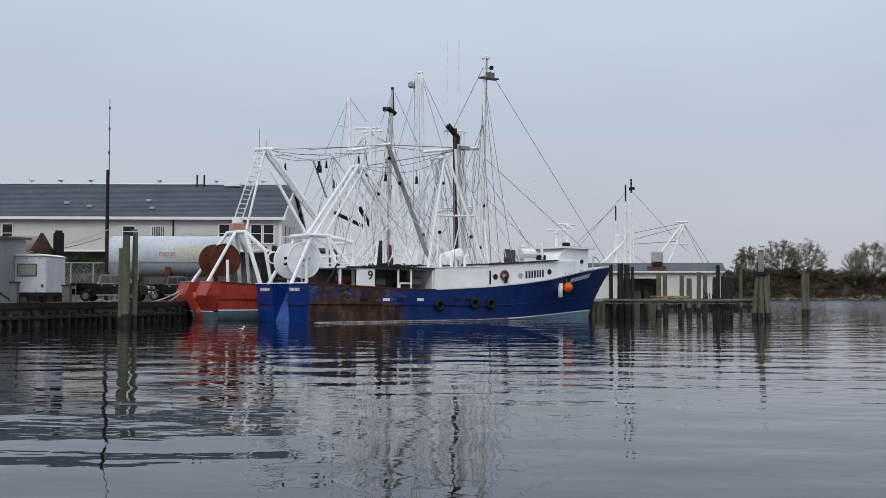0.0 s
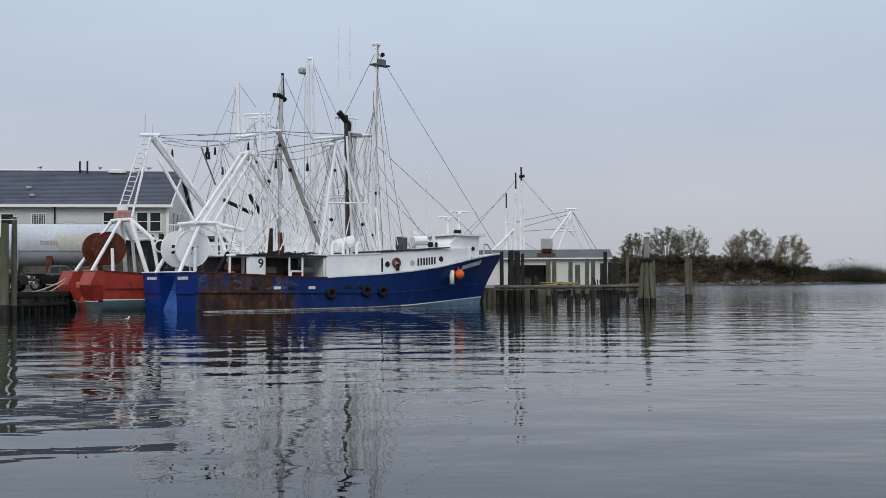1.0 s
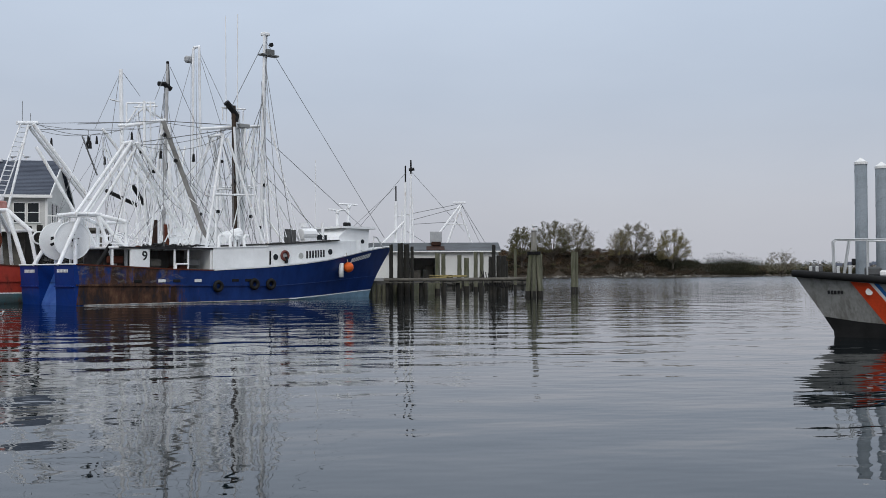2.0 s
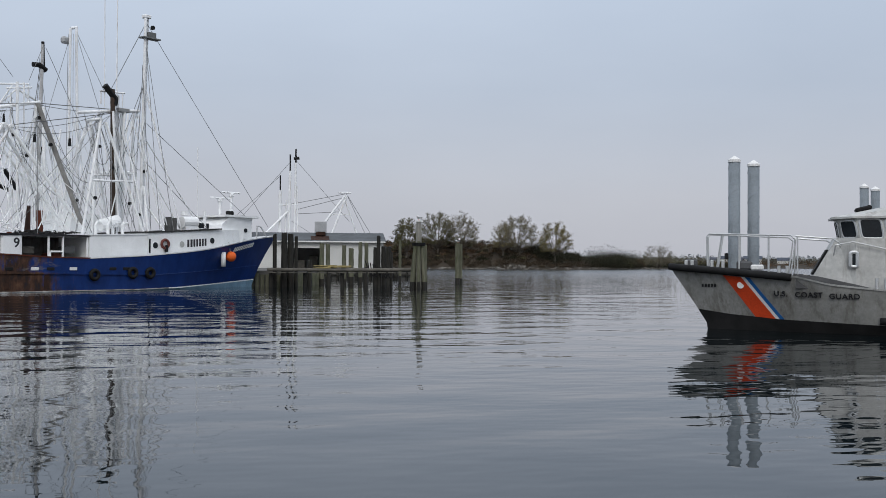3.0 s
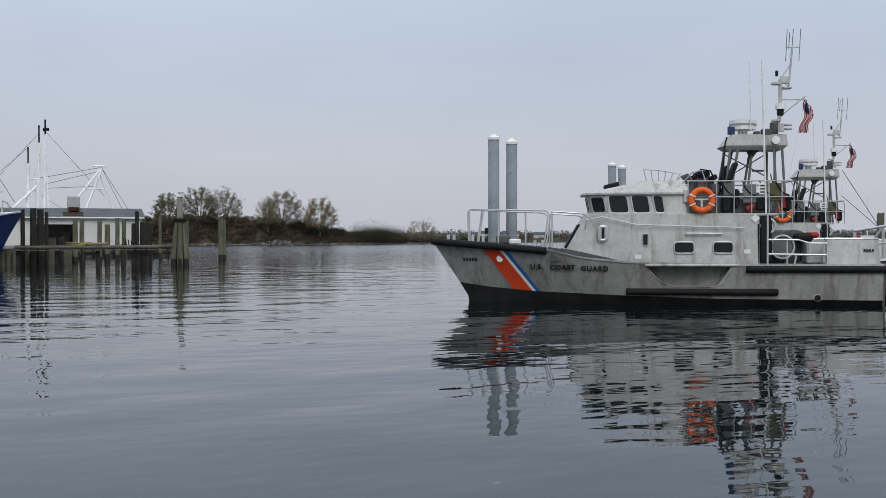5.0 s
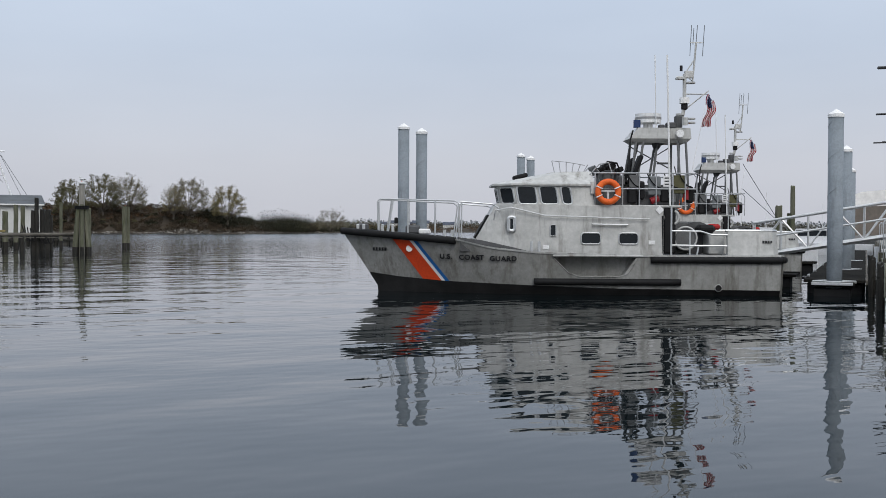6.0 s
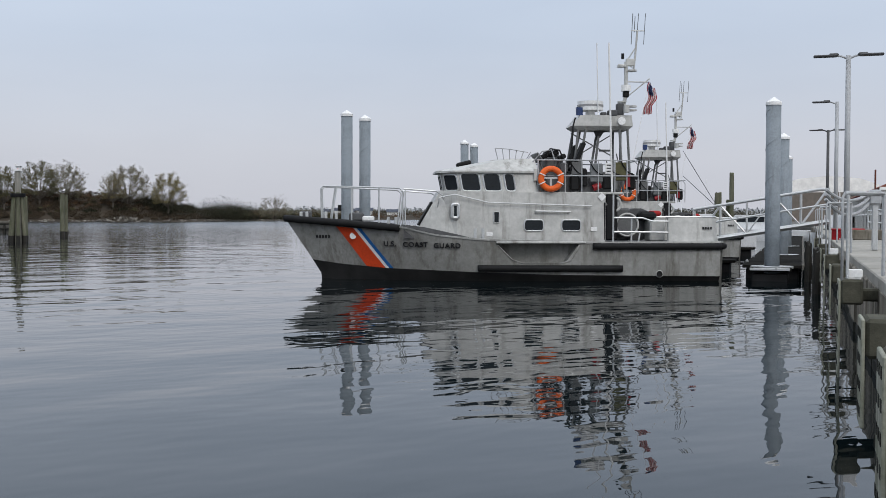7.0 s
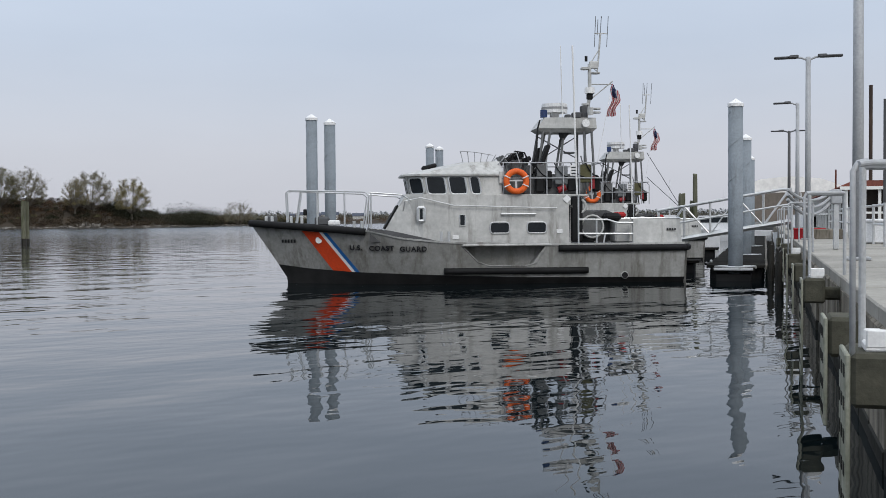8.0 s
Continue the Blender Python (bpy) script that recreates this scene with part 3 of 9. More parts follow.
for nm, az, d, zb, hh, sp, mt, sd, lv, lbl in (
        ("tree", -15.85, 372, 6.5, 11.5, 4.2, LEAF_GREEN, 1, 4200, "leafy olive-green tree on the far bank"),
        ("tree", -17.5, 385, 8.0, 12.4, 5.6, LEAF_GREEN, 2, 4200, "broad thinning olive tree on the far bank"),
        ("tree", -18.75, 388, 8.0, 11.8, 5.6, LEAF_PALE, 3, 3600, "broad thinning olive tree on the far bank"),
        ("tree", -21.75, 392, 6.5, 13.6, 6.0, LEAF_PALE, 4, 4200, "pale half-bare tree with a rounded crown"),
        ("tree", -21.0, 385, 7.5, 9.5, 3.6, LEAF_YELLOW, 9, 1200, "small yellow-green tree on the far bank"),
        ("tree", -23.75, 385, 5.5, 11.6, 5.0, LEAF_YELLOW, 5, 3600, "yellowing round-headed tree on the far bank"),
        ("tree", -29.15, 430, 2.0, 7.6, 5.0, LEAF_PALE, 6, 1200, "low pale umbrella-shaped tree on the far shore")):
    tree(nm, lbl, polar(az, d, zb - 2.2), hh + 2.0, sp * 1.2, mt, sd, lv, 0.27)


def build_far_woods():
    rnd = random.Random(21)
    for nm, mat, d0, d1, h0, h1, num, lf, lbl in (("far_woods", HAZE, 880, 1000, 3, 8, 620, 1.3, "grey-brown treeline across the distant water"), ("hazed_woods", HAZE_PALE, 1500, 1700, 8, 15, 500, 2.4, "woods on the horizon, paled by haze in their colour")):
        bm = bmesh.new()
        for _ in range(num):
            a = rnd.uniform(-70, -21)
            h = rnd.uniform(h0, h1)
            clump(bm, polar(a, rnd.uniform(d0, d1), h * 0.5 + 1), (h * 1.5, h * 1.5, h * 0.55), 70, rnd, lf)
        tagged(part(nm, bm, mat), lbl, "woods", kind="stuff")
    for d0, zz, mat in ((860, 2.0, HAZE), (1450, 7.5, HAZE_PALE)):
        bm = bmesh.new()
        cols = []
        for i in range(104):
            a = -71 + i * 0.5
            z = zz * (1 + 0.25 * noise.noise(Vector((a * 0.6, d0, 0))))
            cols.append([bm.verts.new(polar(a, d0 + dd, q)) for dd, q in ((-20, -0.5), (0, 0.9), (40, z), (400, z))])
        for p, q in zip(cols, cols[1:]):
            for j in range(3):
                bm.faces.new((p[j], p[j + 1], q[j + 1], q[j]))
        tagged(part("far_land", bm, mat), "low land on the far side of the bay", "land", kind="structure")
    # a few white houses on the far shore
    for a, w, h in ((-32.6, 9, 5), (-33.3, 6, 4), (-33.9, 12, 5), (-35.4, 8, 4), (-31.9, 5, 4)):
        t = thing("far_house", "small white house on the distant shore", "house", Matrix.Translation(polar(a, 780, 1.0)) @ pose(0, 0, 0, 0, 0, a), group="houses on the far shore")
        part("wall", boxes(((0, 0, h / 2), (w, 6, h))), SIDING, t)
        part("roof", prism([(-3.4, h), (3.4, h), (0, h + 2.2)], "x", -w / 2 - 0.4, w / 2 + 0.4), SHINGLE, t)


build_far_woods()


# ---- timber piles and the slip's end ----
def timber_pile(base, top, r, label="weathered grey-green timber pile standing in the water", lean=(0, 0), group="timber piles", cap=False, dark=False):
    t = thing("timber_pile", label, "pile", Matrix.Translation((base[0], base[1], 0)), group)
    rnd = random.Random(int(base[0] * 100) + int(base[1] * 7))
    wet = rnd.uniform(0.45, 0.75)
    bm = bmesh.new()
    pts = [(0, 0, -2), (lean[0] * 0.2, lean[1] * 0.2, 0.0), (lean[0] * 0.35, lean[1] * 0.35, wet)]
    pipe(bm, pts, r * 1.04, 10)
    part("wet_foot", bm, WETPILE, t, "dark wet foot of the pile")
    bm = bmesh.new()
    n = 7
    loops = []
    for i in range(n + 1):
        f = i / n
        z = wet + (top - wet) * f
        k = 0.35 + 0.65 * f
        lp = []
        for j in range(12):
            a = j / 12 * math.tau
            rr = r * (1 - 0.1 * f) * (1 + 0.07 * rnd.uniform(-1, 1))
            lp.append((lean[0] * k + rr * math.cos(a), lean[1] * k + rr * math.sin(a), z + (rnd.uniform(-0.05, 0.08) if i == n else 0)))
        loops.append(lp)
    rings(bm, loops)
    part("shaft", bm, WETPILE if dark else PILE, t)
    if cap:
        part("cap", boxes(((lean[0], lean[1], top + 0.08), (r * 2.3, r * 2.3, 0.14)), bevel=0.03), CG_WHITE, t, "pale worn pile cap")
    return t


def ring_band(parent, c, r, z, name="rope_lashing", material=None, k=0.05, turns=3):
    bm = bmesh.new()
    for i in range(turns):
        torus(bm, (c[0], c[1], z + i * k * 1.7), r, k, "z", 16, 6)
    return part(name, bm, material or BLACK, parent)


def build_piles():
    timber_pile((-18.7, 63.3), 5.3, 0.24, "tall green-stained timber mooring pile beside the bulkhead")
    timber_pile((-19.2, 64.1), 4.55, 0.2, "shorter green-stained timber mooring pile beside the bulkhead")
    timber_pile((-18.35, 63.9), 5.5, 0.17, "grey timber mooring pile beside the bulkhead")
    timber_pile((33.4, 99.4), 3.95, 0.22, "lone stout timber pile in open water")
    timber_pile((33.82, 99.7), 3.85, 0.2, "lone stout timber pile in open water")
    # dolphin with a gull's perch
    d = thing("dolphin", "cluster of leaning timber piles lashed with rope", "dolphin", Matrix.Translation((24.45, 82.5, 0)))
    for i in range(7):
        a = i / 7 * math.tau
        bx, by = 0.6 * math.cos(a), 0.46 * math.sin(a)
        bm = bmesh.new()
        pipe(bm, [(bx, by, -2), (bx * 0.97, by * 0.97, 0.5)], 0.15, 9)
        p = part("pile", bm, WETPILE, d)
        bm = bmesh.new()
        pipe(bm, [(bx * 0.97, by * 0.97, 0.5), (bx * 0.5, by * 0.5, 3.5 + 0.12 * (i % 3))], 0.145, 9, 0.9)
        part("shaft", bm, PILE, p)
    bm = bmesh.new()
    pipe(bm, [(0, 0, -1), (0, 0, 5.3)], 0.23, 10, 0.92)
    part("centre_post", bm, surface("bleached_timber", (0.30, 0.29, 0.26), (0.18, 0.175, 0.15), 2, 0.9, bump=0.4, stretch=(1, 1, 0.2)), d)
    ring_band(d, (0, 0), 0.5, 3.42, turns=3, k=0.05)
    part("cap", disc((0, 0, 5.36), 0.32, 0.1, "z", 14), CG_WHITE, d, "white painted cap")
    timber_pile((27.1, 90.8), 3.7, 0.24, "stout timber pile behind the dolphin")
    timber_pile((27.6, 91.2), 3.55, 0.2, "stout timber pile behind the dolphin")
    for x, y, z, r in ((19.7, 98, 3.75, 0.34), (20.3, 98.2, 3.7, 0.3), (21.7, 97.6, 3.6, 0.3), (22.35, 97.5, 3.3, 0.36), (24.3, 102, 3.95, 0.3), (24.95, 102.2, 3.9, 0.3), (29.0, 104.5, 4.3, 0.22)):
        timber_pile((x, y), z, r * 0.7, "timber pile with a ragged top in the slip")
    for x, y, z, r in ((13.75, 87.9, 4.3, 0.26), (14.5, 87.75, 4.4, 0.4), (15.05, 87.9, 4.35, 0.4), (15.55, 88.1, 4.1, 0.22), (24.3, 94.9, 4.45, 0.3), (24.05, 95.0, 3.4, 0.34), (24.85, 95.2, 3.5, 0.36), (27.5, 103.5, 3.6, 0.5), (17.6, 93, 2.2, 0.3), (22.4, 92, 1.6, 0.3), (19.2, 92.5, 1.5, 0.3), (25.6, 95.2, 3.0, 0.2)):
        timber_pile((x, y), z, r * 0.66, "dark creosoted timber pile in the slip", dark=True)
    # log boom and catwalk across the slip
    c = thing("catwalk", "narrow weathered timber catwalk on low piles", "catwalk")
    a, b = Vector((12.9, 86.3, 1.42)), Vector((24.4, 82.9, 1.47))
    part("log", pipe(bmesh.new(), [a, a.lerp(b, 0.5) + Vector((0, 0, -0.05)), b], 0.12, 9), TIMBER, c)
    nrm = Vector((0.28, 0.96, 0)) * 0.9
    part("log", pipe(bmesh.new(), [a + nrm, b + nrm], 0.11, 9), TIMBER, c)
    for i in range(15):
        p = a.lerp(b, (i + 0.5) / 15) + nrm * 0.5
        bm = boxes(((0, 0, -0.25), (0.62, 1.2, 0.06), (0, 0, -16.5)))
        o = part("plank", bm, TIMBER, c)
        o.location = p
    for f in (0.02, 0.25, 0.5, 0.75):
        p = a.lerp(b, f) + nrm * 0.5
        part("post", tube((p.x, p.y, -1.5), (p.x, p.y, 1.15), 0.17, 8), WETPILE, c)
    bm = bmesh.new()
    rnd = random.Random(4)
    for i in range(16):
        p = Vector((18.2 + rnd.uniform(-1.2, 1.2), 86.0 + rnd.uniform(-0.3, 0.3), 1.5 + rnd.uniform(0, 0.25)))
        torus(bm, p, rnd.uniform(0.3, 0.6), 0.05, "z", 12, 5)
    tagged(part("rope_heap", bm, surface("yellow_rope", (0.31, 0.25, 0.10), (0.17, 0.14, 0.07), 5, 0.9)), "heap of yellow mooring rope on the catwalk", "rope")
    bm = bmesh.new()
    for i in range(10):
        x = 23.0 + i * 0.22
        pipe(bm, sag((x, 94.6 - i * 0.05, 2.2 - i * 0.1), (x + rnd.uniform(0.3, 1.0), 94.4, 1.0), 0.6), 0.05, 5)
    tagged(part("net_heap", bm, BLACK), "dark tangle of old rope hanging on the piles", "rope")


build_piles()


# ---- buildings ----
def build_shed():
    h = thing("shed", "low white dockside shed with a dark roof and an open bay", "shed", pose(14.4, 134.2, 1.3, 0, 0, -10.3))
    L, Hw, Dp = 20.0, 3.4, 9.0
    door0, door1 = 8.3, 12.1
    wall = boxes(((-5 + door0 / 2 - 1, 0.1, Hw / 2), (door0 + 10 - 2 + 2, 0.2, Hw)), ((door1 + (L - door1) / 2, 0.1, Hw / 2), (L - door1, 0.2, Hw)),
                 (((door0 - 0.5 + door1) / 2, 0.1, Hw - 0.45), (door1 - door0 + 1.4, 0.19, 0.9)), ((L - 0.1, Dp / 2, Hw / 2), (0.2, Dp - 0.4, Hw)), ((5, Dp, Hw / 2), (30, 0.2, Hw)))
    part("wall", wall, SIDING, h)
    bm = prism([(-0.5, Hw), (Dp / 2, Hw + 1.15), (Dp + 0.5, Hw), (Dp + 0.5, Hw - 0.12), (Dp / 2, Hw + 1.0), (-0.5, Hw - 0.12)], "x", -10.0, L + 0.3)
    part("roof", bm, surface("tarred_roof", (0.11, 0.12, 0.13), (0.07, 0.075, 0.08), 0.5, 0.85, bump=0.2), h)
    part("fascia", boxes(((5, -0.53, Hw - 0.1), (30.4, 0.08, 0.16))), TRIM, h)
    part("roof_vent", boxes(((12.2, 2.2, Hw + 0.95), (1.2, 1.0, 0.5)), ((12.1, 0.9, Hw + 0.34), (2.3, 2.2, 0.1), (14, 0, 0)), bevel=0.04), DARKRUST, h, "rusted roof vent")
    part("duct", boxes(((12.2, 3.6, Hw + 1.8), (1.5, 0.9, 1.5)), bevel=0.05), GALV, h)
    part("roof_box", boxes(((2.0, 3.0, Hw + 1.9), (2.3, 1.6, 1.7)), bevel=0.05), surface("dark_cooling_unit", (0.06, 0.06, 0.065), (0.03, 0.03, 0.032), 2, 0.7), h, "dark cooling unit on the roof")
    part("floor_pallet", boxes(((door0 + 1.2, 3, 0.5), (1.4, 1.2, 1.0)), ((door1 - 0.8, 4, 0.8), (1.0, 1.2, 1.6)), bevel=0.03), TIMBER, h)


build_shed()


def build_house():
    """A long clapboard building: local x runs along its front from its right-hand corner, y runs back."""
    h = thing("building", "long white clapboard building with a slate-grey shingle roof", "building", pose(-15.0, 98.9, 1.3, 0, 0, 180))
    # front is the side y = 0 facing the water; x grows away from the gable
    L, D, z0, z1, zr = 62.0, 15.0, 4.5, 7.42, 11.25
    n = int((z1 - z0) / 0.2)
    part("wall", boxes(((L / 2, -D / 2, (z0 + z1) / 2), (L, D, z1 - z0))), SIDING, h)
    part("ground_floor", boxes(((L / 2 + 1, -D / 2 - 1, z0 / 2), (L - 2, D - 2, z0))), TIMBER, h)
    for i in range(n):
        z = z0 + 0.2 * i
        bm = prism([(0.0, z + 0.2), (0.035, z + 0.005), (0.035, z), (0.0, z)], "x", 0.02, L)
        part("clapboard", bm, SIDING, h)
        bm = prism([(z + 0.2, 0), (z + 0.005, -0.035), (z, -0.035), (z, 0)], "y", -D, -0.02)
        for v in bm.verts:
            v.co = Vector((v.co.z, v.co.y, v.co.x))
        part("clapboard", bm, SIDING, h)
    bm = bmesh.new()
    prism([(0, z1), (-D, z1), (-D / 2, zr - 0.15)], "x", 0.0, 0.18, bm)
    part("gable", bm, SIDING, h)
    # roof in shingle courses
    rows = 26
    ov = 0.55
    for side in (1, -1):
        slope = part("roof", boxes(((L / 2, -D / 2 + side * 0.4, zr - 0.35), (L, 0.5, 0.3))), SHINGLE, h)
        for r in range(rows):
            bm = bmesh.new()
            f0, f1 = r / rows, (r + 1) / rows
            ya, yb = (ov * (1 - f0) + (-D / 2) * f0), (ov * (1 - f1) + (-D / 2) * f1)
            za, zb = z1 + 0.1 + (zr - z1) * f0, z1 + 0.1 + (zr - z1) * f1
            if side < 0:
                ya, yb = -D - ya, -D - yb
            prism([(ya, za + 0.05), (yb, zb + 0.012), (yb, zb - 0.08), (ya, za - 0.05)], "x", -0.32, L, bm)
            part("shingle_course", bm, SHINGLE, slope)
    part("ridge_cap", boxes(((L / 2 + 4.4, -D / 2, zr + 0.14), (L - 9, 0.4, 0.12)), bevel=0.03), TRIM, h, "pale ridge cap")
    part("fascia", boxes(((L / 2 - 0.3, ov + 0.06, z1 + 0.03), (L + 0.5, 0.08, 0.26))), TRIM, h)
    for a, b in (((-0.35, ov, z1), (-0.35, -D / 2, zr)), ((-0.35, -D - ov, z1), (-0.35, -D / 2, zr))):
        bm = bmesh.new()
        rings(bm, [[(p[0] - 0.04, p[1], p[2] - 0.12), (p[0] + 0.04, p[1], p[2] - 0.12), (p[0] + 0.04, p[1], p[2] + 0.14), (p[0] - 0.04, p[1], p[2] + 0.14)] for p in (a, b)])
        part("bargeboard", bm, TRIM, h)
    part("bottom_trim", boxes(((L / 2, 0.05, z0 - 0.02), (L, 0.1, 0.2))), TRIM, h)
    part("corner_board", boxes(((0.02, 0.03, (z0 + z1) / 2), (0.22, 0.09, z1 - z0))), TRIM, h)

    def window(x, z, w, hh, grid=False):
        f = part("window", boxes(((x - w / 2, 0.06, z), (0.1, 0.1, hh)), ((x + w / 2, 0.06, z), (0.1, 0.1, hh)), ((x, 0.06, z + hh / 2), (w + 0.1, 0.1, 0.1)),
                                  ((x, 0.06, z - hh / 2), (w + 0.2, 0.14, 0.1))), TRIM, h)
        part("pane", boxes(((x, 0.045, z), (w - 0.08, 0.03, hh - 0.08))), GLASS, f)
        if grid:
            part("lattice", boxes(*[((x - w / 2 + w * k / 6, 0.07, z), (0.04, 0.03, hh)) for k in range(1, 6)], *[((x, 0.072, z - hh / 2 + hh * k / 6), (w, 0.03, 0.04)) for k in range(1, 6)]), TRIM, f)
        else:
            part("mullion", boxes(((x, 0.07, z + 0.02), (w, 0.05, 0.06))), TRIM, f)

    for x, w, g in ((1.1, 1.0, False), (2.25, 1.0, False), (11.3, 1.25, True), (14.0, 1.15, False), (5.2, 1.0, False), (25.2, 1.0, False), (26.4, 1.0, False), (30, 1.0, False)):
        window(x, 6.05 if w < 1.1 else 6.2, w, 1.75 if w < 1.1 else 1.1, g)
    part("downpipe", tube((9.9, 0.12, z0), (9.9, 0.12, z1), 0.07), GLASS, h)
    for x in (9.35, 8.65):
        part("vent_pipe", tube((x, -D / 2 + 0.6, zr - 0.4), (x, -D / 2 + 0.6, zr + 1.0), 0.09, 8), GLASS, h, "dark roof vent pipe")
    for x, y in ((13.0, -3.0), (18.2, -1.6), (20.6, -2.4), (12.2, -1.2)):
        z = z1 + 0.15 + (zr - z1) * (-y + ov) / (D / 2 + ov)
        part("roof_vent", boxes(((x, y, z + 0.1), (0.45, 0.45, 0.25)), bevel=0.04), GALV, h)
    part("skylight_hatch", boxes(((5.8, -D / 2 + 0.6, zr + 0.02), (1.6, 0.8, 0.35)), bevel=0.04), TRIM, h)
    # gable windows and the balcony
    for y in (-3.4, -6.0):
        part("gable_window", boxes(((-0.03, y, 6.0), (0.1, 1.2, 2.0))), GLASS, h)
    b = part("balcony", boxes(((-2.4, -3.0, z0 + 0.1), (4.8, 7.5, 0.25))), TIMBER, h)
    part("rail", boxes(((-2.4, 0.7, z0 + 1.25), (4.8, 0.08, 0.1)), ((-4.8, -3.0, z0 + 1.25), (0.08, 7.5, 0.1))), TRIM, b)
    for i in range(24):
        part("baluster", boxes(((-0.1 - 0.2 * i, 0.7, z0 + 0.72), (0.05, 0.05, 1.0))), TRIM, b)
    for x, y in ((-4.6, 0.5), (-4.6, -6.5), (-2.3, 0.5)):
        part("post", boxes(((x, y, z0 / 2), (0.2, 0.2, z0))), TIMBER, b)


build_house()


# ---- fishing boats ----
def spar(parent, rows, material, seg=8, name="spar", taper=1.0):
    """Round bars from rows of two end points and a radius."""
    for x0, y0, z0, x1, y1, z1, r in rows:
        part(name, tube((x0, y0, z0), (x1, y1, z1), r, seg, taper), material, parent, smooth=False)


def ladder(parent, p0, p1, w, rungs, r=0.04, across=(0, 1, 0)):
    p0, p1, ac = Vector(p0), Vector(p1), Vector(across).normalized() * w / 2
    lad = part("ladder", tube(p0 - ac, p1 - ac, r), RIGWHITE, parent)
    part("rail", tube(p0 + ac, p1 + ac, r), RIGWHITE, lad)
    for i in range(rungs):
        q = p0.lerp(p1, (i + 0.5) / rungs)
        part("rung", tube(q - ac, q + ac, r * 0.7, 6), RIGWHITE, lad)
    return lad


def running_rigging(parent, heads, u0, u1, half, z, n, seed, material, r):
    """Thin lines from the mastheads and spars down to the deck edge."""
    rnd = random.Random(seed)
    for _ in range(n):
        x, y, zz = heads[rnd.randrange(len(heads))]
        u = min(u1, max(u0, x + rnd.gauss(0, 2.6)))
        e = (u, rnd.choice((-1, 1)) * half * rnd.uniform(0.3, 1.0), z + rnd.uniform(0, 0.8))
        part("running_line", tube((x + rnd.uniform(-0.3, 0.3), y, zz - rnd.uniform(0, 1.5)), e, r * rnd.uniform(0.7, 1.5), 5), material, parent)


def slack_lines(parent, lines, material, r=0.02):
    """Lines that hang in a bow between two points; a last number above zero hangs a block on a pendant there."""
    for x0, z0, x1, z1, y, drop, hang in lines:
        pts = sag((x0, y, z0), (x1, y * 0.6, z1), drop, 10)
        part("slack_line", pipe(bmesh.new(), pts, r, 5), material, parent)
        if hang:
            p = pts[int(10 * hang)]
            part("pendant", tube(p, p - Vector((0, 0, 0.5)), 0.02, 5), material, parent)
            part("block", pipe(bmesh.new(), [p - Vector((0, 0, 0.45)), p - Vector((0, 0, 0.6)), p - Vector((0, 0, 0.95)), p - Vector((0, 0, 1.0))], 0.07, 8, 2.0), BLACK, parent, "black hanging rigging block")


def net_drum(parent, c, r, w, material, flange_mat):
    d = part("net_drum", pipe(bmesh.new(), [(c[0], c[1] - w / 2, c[2]), (c[0], c[1] + w / 2, c[2])], r * 0.3, 18), material, parent)
    part("net_roll", clumpy((c[0], c[1], c[2]), (r * 0.3, w * 0.2, r * 0.3), 60, 2), BLACK if flange_mat is not RUST else RUST, d, "remains of netting on the drum")
    for s in (-1, 1):
        bm = bmesh.new()
        y = c[1] + s * w / 2
        prof = [(0.0, 0.05), (r * 0.2, 0.05), (r * 0.22, 0.02), (r * 0.94, 0.02), (r * 0.95, 0.06), (r, 0.06), (r, -0.06), (0.0, -0.06)]
        loops = []
        for i in range(28):
            a = i / 28 * math.tau
            loops.append([(c[0] + q * math.cos(a), y + s * h, c[2] + q * math.sin(a)) for q, h in prof])
        loops.append(loops[0])
        rings(bm, loops, close=False)
        bmesh.ops.remove_doubles(bm, verts=bm.verts, dist=1e-4)
        bmesh.ops.recalc_face_normals(bm, faces=bm.faces)
        f = part("flange", bm, flange_mat, d)
        for k in range(6):
            a = k / 6 * math.tau + 0.3
            part("bolt", disc((c[0] + r * 0.3 * math.cos(a), y + s * 0.07, c[2] + r * 0.3 * math.sin(a)), 0.04, 0.05, "y", 6), BLACK, f)
    part("axle", tube((c[0], c[1] - w / 2 - 0.25, c[2]), (c[0], c[1] + w / 2 + 0.25, c[2]), 0.1, 10), BLACK, d)
    return d


